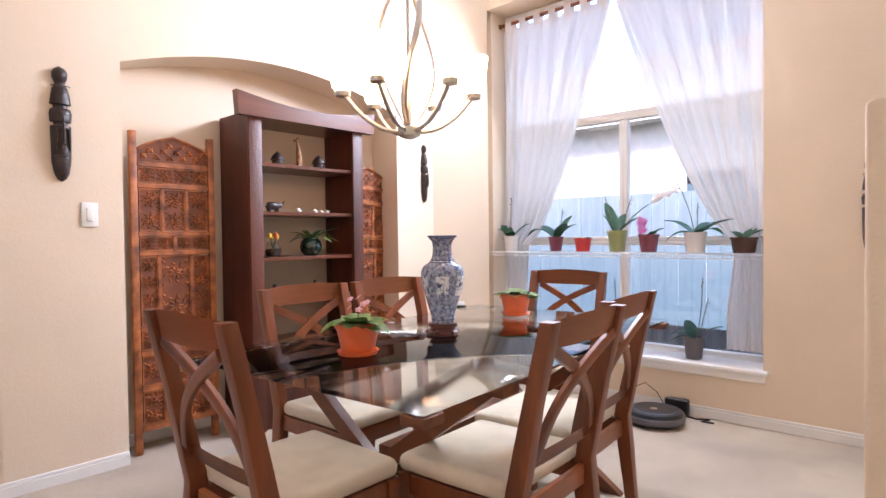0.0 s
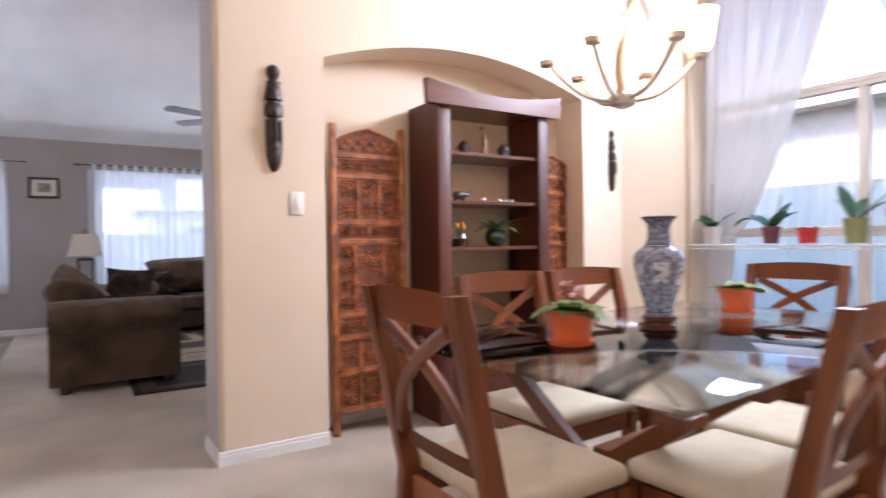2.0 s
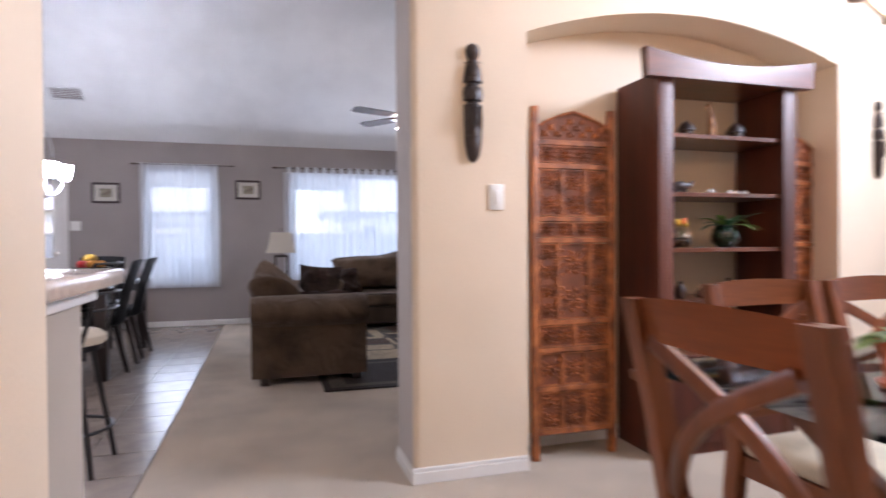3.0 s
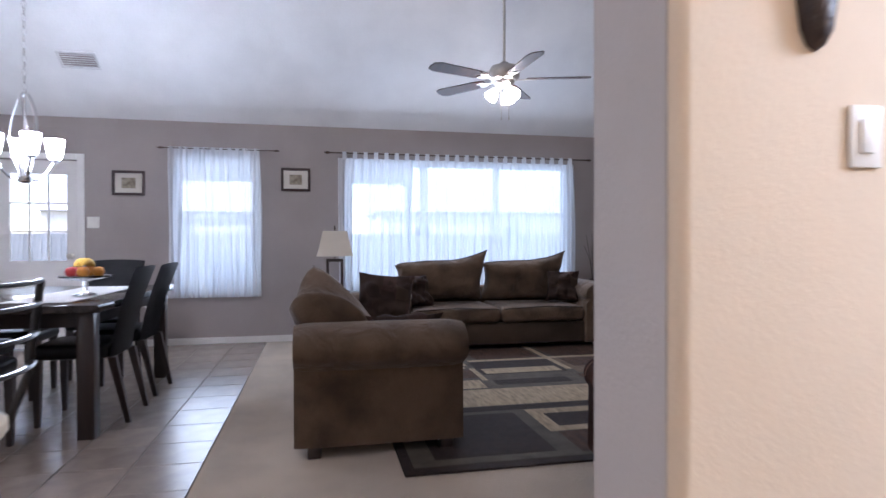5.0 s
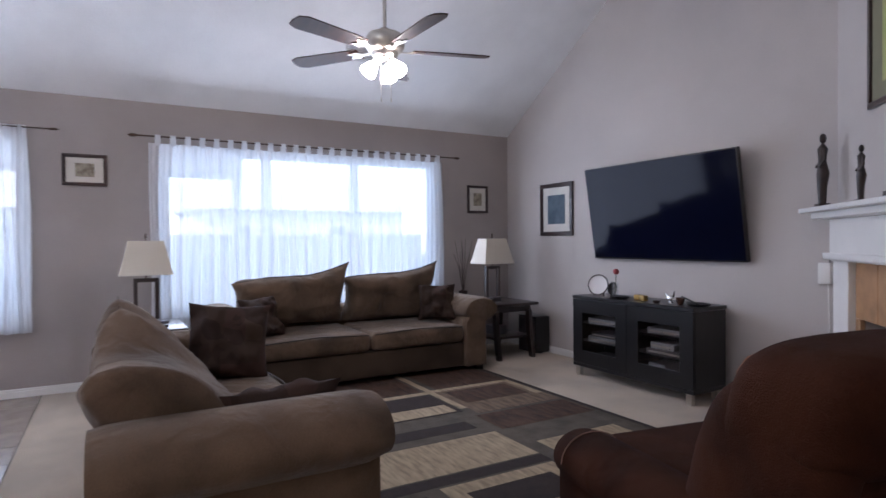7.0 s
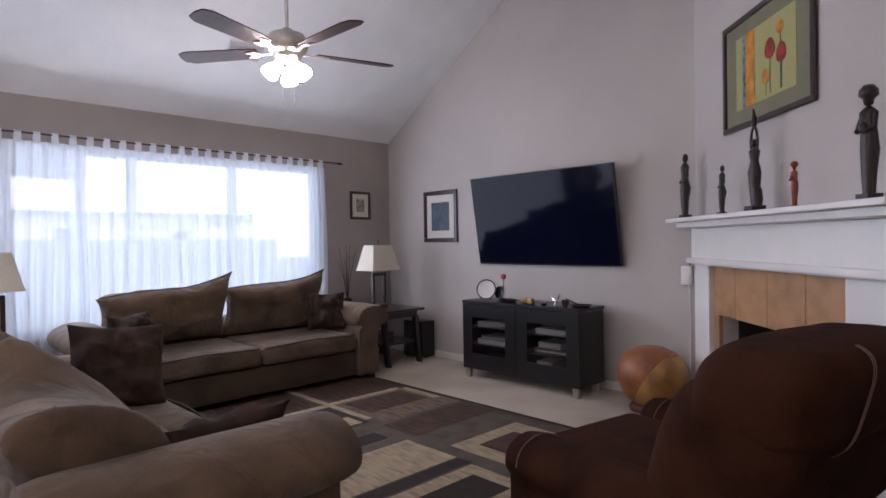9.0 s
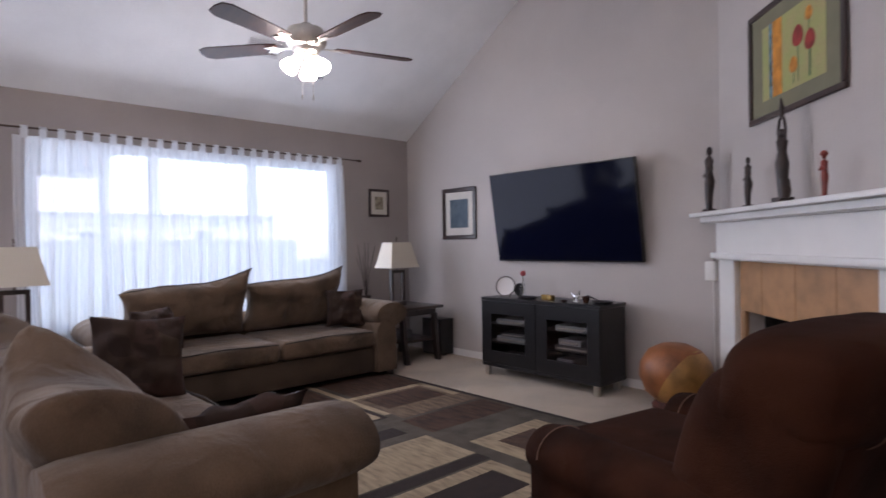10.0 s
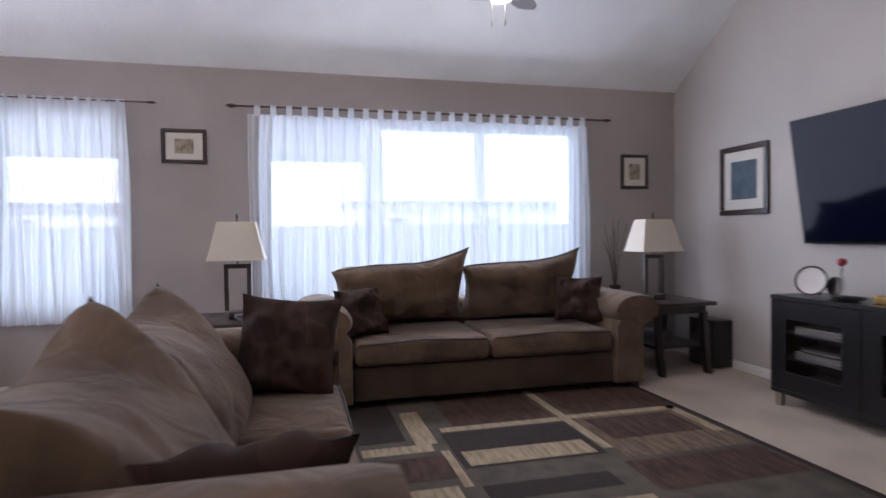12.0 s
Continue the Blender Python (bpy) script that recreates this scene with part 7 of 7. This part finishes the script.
# ---- figures on the mantel, each one plain mesh ----
def figure(s, off, h, kind, label, material):
    bm = bmesh.new()
    k = h / 0.45
    box(bm, -0.035 * k, 0.035 * k, -0.03 * k, 0.03 * k, 0, 0.025 * k)
    if kind == "slim":
        tube(bm, [(0, 0, 0.02 * k), (-0.004 * k, 0, 0.12 * k), (0.012 * k, 0, 0.20 * k), (-0.004 * k, 0, 0.28 * k), (0.006 * k, 0, 0.345 * k), (0.008 * k, 0, 0.375 * k)], [0.020 * k, 0.026 * k, 0.034 * k, 0.020 * k, 0.028 * k, 0.008 * k], 12)
        lathe(bm, [(0, 0.37 * k), (0.016 * k, 0.385 * k), (0.019 * k, 0.405 * k), (0.014 * k, 0.425 * k), (0, 0.435 * k)], 12, (0.01 * k, 0, 0))
        tube(bm, [(0.03 * k, 0, 0.34 * k), (0.045 * k, 0.0, 0.28 * k), (0.02 * k, -0.02 * k, 0.235 * k)], 0.009 * k, 7)
        tube(bm, [(-0.02 * k, 0, 0.34 * k), (-0.04 * k, 0.0, 0.27 * k), (0.0, -0.03 * k, 0.24 * k)], 0.009 * k, 7)
    elif kind == "raised":
        tube(bm, [(0, 0, 0.02 * k), (0, 0, 0.10 * k), (0, 0, 0.17 * k), (0, 0, 0.22 * k), (0, 0, 0.265 * k), (0, 0, 0.28 * k)], [0.016 * k, 0.022 * k, 0.028 * k, 0.017 * k, 0.024 * k, 0.007 * k], 12)
        lathe(bm, [(0, 0.275 * k), (0.013 * k, 0.29 * k), (0.013 * k, 0.31 * k), (0, 0.32 * k)], 10)
        for q in (-1, 1):
            tube(bm, [(q * 0.022 * k, 0, 0.262 * k), (q * 0.03 * k, 0, 0.31 * k), (q * 0.018 * k, 0, 0.355 * k), (0, 0, 0.372 * k)], 0.006 * k, 7)
        tube(bm, [(0, 0, 0.365 * k), (0, 0, 0.40 * k), (-0.006 * k, 0, 0.45 * k)], [0.009 * k, 0.012 * k, 0.003 * k], 8)
        lathe(bm, [(0, 0.02 * k), (0.02 * k, 0.02 * k), (0.026 * k, 0.05 * k), (0.02 * k, 0.10 * k), (0, 0.10 * k)], 10, (0.035 * k, -0.01 * k, 0))
    else:
        tube(bm, [(0, 0, 0.02 * k), (0.0, 0, 0.10 * k), (0.006 * k, 0, 0.20 * k), (0, 0, 0.28 * k), (0, 0, 0.345 * k), (0, 0, 0.37 * k)], [0.022 * k, 0.026 * k, 0.033 * k, 0.028 * k, 0.032 * k, 0.008 * k], 12)
        lathe(bm, [(0, 0.365 * k), (0.016 * k, 0.375 * k), (0.019 * k, 0.395 * k), (0.034 * k, 0.41 * k), (0.033 * k, 0.432 * k), (0.018 * k, 0.45 * k), (0, 0.452 * k)], 12)
        for q in (-1, 1):
            tube(bm, [(q * 0.034 * k, 0, 0.335 * k), (q * 0.045 * k, -0.012 * k, 0.28 * k), (q * 0.012 * k, -0.036 * k, 0.27 * k)], 0.011 * k, 7)
        lathe(bm, [(0, 0.255 * k), (0.014 * k, 0.265 * k), (0.016 * k, 0.29 * k), (0, 0.31 * k)], 8, (0.02 * k, -0.036 * k, 0))
    ob = solid("carved_figure", bm, material, label, "figurine", group="carved figures on the mantel", smooth=60)
    ob.matrix_world = FIRE @ pose(s, -off, 1.4055)


M_REDFIG = mat("red_painted_wood", (0.26, 0.035, 0.02), 0.45, var=0.25, scale=20, bump=0.1)
figure(0.10, 0.12, 0.49, "slim", "tall slim dark carved figure on the mantel", M_EBONY)
figure(0.68, 0.12, 0.325, "slim", "small dark carved figure with a tall hat on the mantel", M_EBONY)
figure(1.08, 0.12, 0.58, "raised", "dark carved figure with raised arms on the mantel", M_EBONY)
figure(1.46, 0.12, 0.23, "standing", "small red painted carved figure on the mantel", M_REDFIG)
figure(1.98, 0.12, 0.47, "standing", "tall dark carved figure with a broad headdress on the mantel", M_EBONY)

# two-tone ball drum beside the chimney
dr = thing("gourd_drum", (-5.49, 3.60, 0), "large round two-tone brown gourd on a low ring", "gourd")
part("body", lathe(bmesh.new(), [(0, 0.035), (0.10, 0.04), (0.17, 0.10), (0.205, 0.19), (0.20, 0.27), (0.15, 0.35), (0.08, 0.385), (0, 0.39)], 36), mat("orange_brown_gourd", (0.34, 0.115, 0.035), 0.45, var=0.3, scale=6, bump=0.08), dr, smooth=60)
bm = bmesh.new()


def gourd_band(u, v):
    d = Vector((0.887, 0.02, -0.46)).normalized()
    e = d.orthogonal().normalized()
    f = d.cross(e)
    a, t = 2 * math.pi * u, 0.01 + 1.38 * v
    p = d * math.cos(t) + (e * math.cos(a) + f * math.sin(a)) * math.sin(t)
    return (0.218 * p.x, 0.218 * p.y, 0.212 + 0.188 * p.z)


sheet(bm, gourd_band, 36, 12)
part("pale_band", bm, mat("ochre_gourd", (0.46, 0.24, 0.07), 0.45, var=0.25, scale=8, bump=0.08), dr, smooth=80)
part("ring", lathe(bmesh.new(), [(0.07, 0), (0.13, 0), (0.135, 0.02), (0.11, 0.045), (0.07, 0.03)], 28), M_BOOK, dr)
dr.scale = (1.2, 1.2, 1.2)

# plug-in device with its cord on the gable wall
pd = thing("wall_charger", (-5.35, TY, 0.98), "white plug-in device with a hanging cord on the wall", "charger")
part("body", cube(-0.04, 0.04, -0.05, -0.001, -0.07, 0.07, 0.008, 2), M_PLASTIC, pd)
part("antenna", tube(bmesh.new(), [(0.02, -0.02, 0.07), (0.025, -0.02, 0.13)], 0.004, 6), M_BLACK, pd)
part("cord", tube(bmesh.new(), [(0.01, -0.015, -0.07), (0.015, -0.012, -0.3), (0.012, -0.012, -0.6), (0.02, -0.02, -0.97)], 0.004, 6), M_PLASTIC, pd)

# ---- things on and in the media stand ----
MT = 0.7155
pl = thing("display_plate", (-7.10, 3.60, MT), "decorated round plate on a small stand", "plate", rz=25)
bm = lathe(bmesh.new(), [(0, 0), (0.05, 0.004), (0.088, 0.014), (0.09, 0.017), (0.05, 0.008), (0, 0.004)], 30)
bmesh.ops.transform(bm, matrix=pose(0, 0, 0.095, 78, 0, 0), verts=bm.verts)
part("plate", bm, M_WPOT, pl)
bm = tube(bmesh.new(), [(0.089 * math.cos(a), 0, 0.089 * math.sin(a)) for a in [2 * math.pi * k / 30 for k in range(30)]], 0.006, 6, closed=True)
bmesh.ops.transform(bm, matrix=pose(0, -0.016, 0.097, -12, 0, 0), verts=bm.verts)
part("rim", bm, M_EBONY, pl, "dark rim")
bm = tube(bmesh.new(), [(-0.04, -0.03, 0), (-0.04, 0.01, 0.0), (-0.035, 0.04, 0.09)], 0.005, 6)
tube(bm, [(0.04, -0.03, 0), (0.04, 0.01, 0.0), (0.035, 0.04, 0.09)], 0.005, 6)
part("stand", bm, M_EBONY, pl)
dv = thing("dark_dish", (-6.99, 3.66, MT), "dark round dish standing on edge", "dish")
bm = lathe(bmesh.new(), [(0, 0), (0.04, 0.004), (0.058, 0.02), (0.06, 0.022), (0.04, 0.012), (0, 0.008)], 26)
bmesh.ops.transform(bm, matrix=pose(0, 0.02, 0.064, 82, 0, 0), verts=bm.verts)
part("dish", bm, M_BLACK, dv)
bv = thing("bud_vase", (-6.90, 3.60, MT), "slim glass bud vase with one red rose", "vase")
part("vase", lathe(bmesh.new(), [(0, 0), (0.024, 0), (0.022, 0.02), (0.018, 0.07), (0.022, 0.13), (0.019, 0.13), (0.014, 0.07), (0.018, 0.02), (0, 0.008)], 18), M_GLASS, bv)
part("stem", tube(bmesh.new(), [(0, 0, 0.02), (0.006, 0, 0.20)], 0.003, 6), M_STEM, bv)
bm = lathe(bmesh.new(), [(0, 0.195), (0.016, 0.20), (0.026, 0.215), (0.024, 0.235), (0.012, 0.245), (0, 0.238)], 14, (0.006, 0, 0))
for k in range(8):
    blossom(bm, (0.006 + 0.014 * math.cos(k * 2.4), 0.014 * math.sin(k * 2.4), 0.225), 0.018, (math.cos(k * 2.4), math.sin(k * 2.4), 0.7), 4)
part("rose", bm, mat("rose_petal", (0.50, 0.08, 0.09), 0.6, var=0.2, scale=40, bump=0.05), bv, "red rose head")


def bowl(name, loc, r, h, material, label, cat="bowl"):
    ob = solid(name, lathe(bmesh.new(), [(0, 0), (r * 0.5, 0), (r * 0.85, h * 0.5), (r, h), (r * 0.93, h), (r * 0.78, h * 0.5), (r * 0.4, h * 0.18), (0, h * 0.15)], 24), material, label, cat)
    ob.matrix_world = pose(*loc)


bowl("low_dish", (-6.80, 3.55, MT), 0.09, 0.02, M_BLACK, "low black dish on the media cabinet", "dish")
bowl("small_cup", (-6.20, 3.55, MT), 0.034, 0.055, M_BPOT, "small brown cup on the media cabinet", "cup")
bowl("tiny_dish", (-6.38, 3.50, MT), 0.03, 0.02, M_EBONY, "tiny dark dish on the media cabinet", "dish")
M_GOLD = mat("aged_gilt", (0.42, 0.26, 0.08), 0.35, 0.7, var=0.25, scale=40, bump=0.2)
for x, y, r_ in ((-6.63, 3.58, 10), (-6.56, 3.56, -14)):
    ob = solid("gilt_box", cube(-0.032, 0.032, -0.022, 0.022, 0, 0.045, 0.006, 2), M_GOLD, "small gilt trinket box on the media cabinet", "box", group="gilt boxes")
    ob.matrix_world = pose(x, y, MT, 0, 0, r_)
bm = lathe(bmesh.new(), [(0, 0), (0.026, 0), (0.02, 0.012), (0.008, 0.018), (0.012, 0.028), (0.03, 0.04), (0.026, 0.055), (0, 0.06)], 16)
tube(bm, [(0.02, 0, 0.05), (0.034, 0, 0.07), (0.032, 0, 0.09), (0.045, 0, 0.095)], [0.009, 0.005, 0.007, 0.002], 7)
tube(bm, [(-0.02, 0, 0.05), (-0.05, 0, 0.075)], [0.009, 0.003], 7)
ob = solid("bird_figure", bm, M_CHROME, "small silver bird-shaped pot on the media cabinet", "figurine")
ob.matrix_world = pose(-6.33, 3.60, MT)
tr = thing("tray", (-6.08, 3.60, MT), "black tray with a long holder on the media cabinet", "tray")
part("tray", lathe(bmesh.new(), [(0, 0), (0.07, 0), (0.09, 0.02), (0.085, 0.02), (0.066, 0.006), (0, 0.006)], 24), M_BLACK, tr)
part("holder", tube(bmesh.new(), [(0.0, 0, 0.012), (-0.14, -0.01, 0.06)], [0.004, 0.008], 6), M_BLACK, tr)


def device(loc, w, d, h, label, silver=False):
    ob = thing("media_device", loc, label, "media player", "devices in the cabinet")
    part("case", cube(-w / 2, w / 2, 0, d, 0, h, 0.004, 1), M_STEEL2 if silver else M_GREYP, ob)
    part("front_strip", cube(-w / 2 + 0.02, w / 2 - 0.02, -0.003, -0.0005, h * 0.3, h * 0.6), M_STEEL, ob, smooth=0)
    part("knob", lathe(bmesh.new(), [(0, 0), (0.008, 0), (0.008, 0.006), (0, 0.006)], 10, (w / 2 - 0.03, -0.006, h * 0.3)), M_CHROME, ob)


M_STEEL2 = mat("silver_plastic", (0.45, 0.45, 0.46), 0.35, 0.4, var=0.05, bump=0.02)
for x, z, w, h, sv in ((-6.96, 0.4745, 0.34, 0.05, True), (-6.95, 0.3145, 0.36, 0.05, True), (-6.94, 0.366, 0.30, 0.035, False), (-6.97, 0.1155, 0.34, 0.08, False), (-6.31, 0.4745, 0.32, 0.05, True),
                       (-6.30, 0.3145, 0.36, 0.045, False), (-6.33, 0.361, 0.22, 0.05, True), (-6.30, 0.1155, 0.36, 0.06, False), (-6.38, 0.177, 0.16, 0.07, True)):
    device((x, 3.50, z), w, 0.22, h, "silver disc player in the cabinet" if sv else "dark grey receiver in the cabinet", sv)

# beside and on the end tables
sp = thing("subwoofer", (-8.30, 3.74, 0.0), "black box loudspeaker on the floor beside the end table", "loudspeaker")
part("cabinet", cube(-0.15, 0.15, -0.02, 0.17, 0.012, 0.40, 0.008), M_BLACK, sp)
part("grille", cube(-0.135, 0.135, -0.028, -0.0205, 0.03, 0.385, 0.004, 1), M_GREYP, sp)
for sx in (-1, 1):
    part("foot", cube(sx * 0.12 - 0.015, sx * 0.12 + 0.015, 0.05, 0.08, 0, 0.0115), M_BLACK, sp)
ob = solid("small_box", cube(-0.10, 0.10, -0.07, 0.07, 0, 0.09, 0.006), M_GREYP, "small dark box on the end table's shelf", "box")
ob.matrix_world = pose(-8.38, 3.36, 0.2255, 0, 0, 12)
ph = thing("telephone", (-8.20, 0.12, 0.5705), "black telephone handset on the end table", "telephone", rz=30)
part("cradle", cube(-0.06, 0.06, -0.05, 0.05, 0, 0.025, 0.008, 2), M_BLACK, ph)
part("handset", cube(-0.025, 0.025, -0.08, 0.08, 0.0255, 0.05, 0.008, 2), M_GREYP, ph)
tw = thing("twig_vase", (-8.80, 3.22, 0), "tall dark vase with dry twigs behind the sofa", "vase")
part("vase", lathe(bmesh.new(), [(0, 0), (0.07, 0), (0.09, 0.2), (0.06, 0.5), (0.045, 0.62), (0.055, 0.66), (0.04, 0.66), (0, 0.6)], 20), M_EBONY, tw)
rt = random.Random(5)
for k in range(7):
    a = rt.uniform(0, 6.28)
    q = rt.uniform(0.04, 0.10)
    part("twig", tube(bmesh.new(), [(0, 0, 0.6), (q * 0.5 * math.cos(a) * 0.6, q * 0.5 * math.sin(a), 0.9), (q * math.cos(a) * 0.5, q * 1.4 * math.sin(a), 1.05 + rt.uniform(0, 0.2))], [0.004, 0.003, 0.002], 5), M_EBONY, tw)

# breakfast table: runner and fruit stand
ob = solid("table_runner", cube(-0.68, 0.68, -0.19, 0.19, 0, 0.004, 0.001, 1), mat("white_runner_cloth", (0.62, 0.61, 0.60), 0.9, var=0.08, scale=30, bump=0.3, bscale=300), "white cloth runner on the breakfast table", "table runner")
ob.matrix_world = pose(-6.54, -1.72, 0.7605)
fs = thing("fruit_stand", (-6.35, -1.62, 0.765), "glass pedestal dish of fruit", "fruit stand")
part("dish", lathe(bmesh.new(), [(0, 0), (0.07, 0), (0.06, 0.01), (0.014, 0.02), (0.014, 0.09), (0.06, 0.10), (0.15, 0.118), (0.155, 0.13), (0.14, 0.126), (0.05, 0.11), (0, 0.108)], 28), M_GLASS, fs)
for k, (x, y, r_, m_) in enumerate(((-0.09, 0.0, 0.038, M_ARTO), (0.09, 0.02, 0.038, M_ARTO), (0.0, 0.08, 0.036, M_ARTO), (0.04, -0.07, 0.036, M_RPOT), (-0.04, -0.06, 0.036, M_RPOT), (-0.05, 0.07, 0.03, M_EBONY))):
    part("fruit", lathe(bmesh.new(), [(0, 0.0), (r_ * 0.7, r_ * 0.25), (r_, r_), (r_ * 0.75, r_ * 1.7), (r_ * 0.2, r_ * 1.92), (0, r_ * 1.85)], 16, (x, y, 0.118)), m_, fs, smooth=60)
for k in range(3):
    part("banana", tube(bmesh.new(), arc((-0.10, 0.02 * k - 0.02, 0.19), (0.10, 0.02 * k - 0.03, 0.19), (0, 0, 0.035), 9), [0.006, 0.014, 0.017, 0.019, 0.019, 0.019, 0.018, 0.016, 0.012, 0.006], 8), M_PETALY, fs, smooth=60)


# ceiling vents, flat on the slope
def vent(x, y, w, d):
    ob = thing("ceiling_vent", (x, y, 2.44 + SLOPE * (x - FX)), "white louvred ceiling vent", "vent", "ceiling vents")
    ob.rotation_mode = "XYZ"
    ob.matrix_world = Matrix.Translation((x, y, 2.44 + SLOPE * (x - FX))) @ Euler((0, -math.atan(SLOPE), 0)).to_matrix().to_4x4()
    bm = bmesh.new()
    for a, b, c, e in ((-d / 2, d / 2, -w / 2, -w / 2 + 0.02), (-d / 2, d / 2, w / 2 - 0.02, w / 2), (-d / 2, -d / 2 + 0.02, -w / 2 + 0.02, w / 2 - 0.02), (d / 2 - 0.02, d / 2, -w / 2 + 0.02, w / 2 - 0.02)):
        box(bm, a, b, c, e, -0.010, -0.001)
    part("frame", bm, M_VENT, ob, smooth=0)
    part("backing", cube(-d / 2 + 0.021, d / 2 - 0.021, -w / 2 + 0.021, w / 2 - 0.021, -0.003, -0.001), M_TAUPE, ob, smooth=0)
    n = 6
    for i in range(n):
        q = -d / 2 + 0.02 + (d - 0.04) * (i + 0.5) / n
        bm = cube(-0.011, 0.011, -w / 2 + 0.021, w / 2 - 0.021, -0.001, 0.001)
        bmesh.ops.transform(bm, matrix=pose(q, 0, -0.009, 0, 30, 0), verts=bm.verts)
        part("slat", bm, M_VENT, ob, smooth=0)


M_VENT = mat("vent_paint", (0.66, 0.66, 0.66), 0.5, var=0.05, bump=0.02)
vent(-8.28, -2.345, 0.34, 0.20)
vent(-8.20, 1.79, 0.30, 0.16)



def recessed_light(x, y):
    z = RZ - 0.001
    ob = thing("recessed_light", (x, y, z), "white recessed ceiling light, switched on, over the kitchen", "ceiling light")
    part("trim_ring", lathe(bmesh.new(), [(0.075, -0.001), (0.10, -0.001), (0.098, -0.010), (0.078, -0.012)], 28), M_TRIM, ob)
    part("lens", lathe(bmesh.new(), [(0, -0.004), (0.074, -0.004), (0.074, -0.002), (0, -0.002)], 24), M_GLOWC, ob, "lit frosted lens")


recessed_light(-3.9, -2.2)

# ---- floor tiles ----
ts = 0.335
tile_me = finish("tile", cube(-ts / 2 + 0.003, ts / 2 - 0.003, -ts / 2 + 0.003, ts / 2 - 0.003, -0.005, 0.0005, 0.0015, 1), M_TILE, 0)
for i in range(20):
    for j in range(8):
        o = new("tile", tile_me)
        o.parent = floor_tiles
        o.location = (FX + 0.02 + (i + 0.5) * ts, TE - 0.004 - (j + 0.5) * ts, 0)
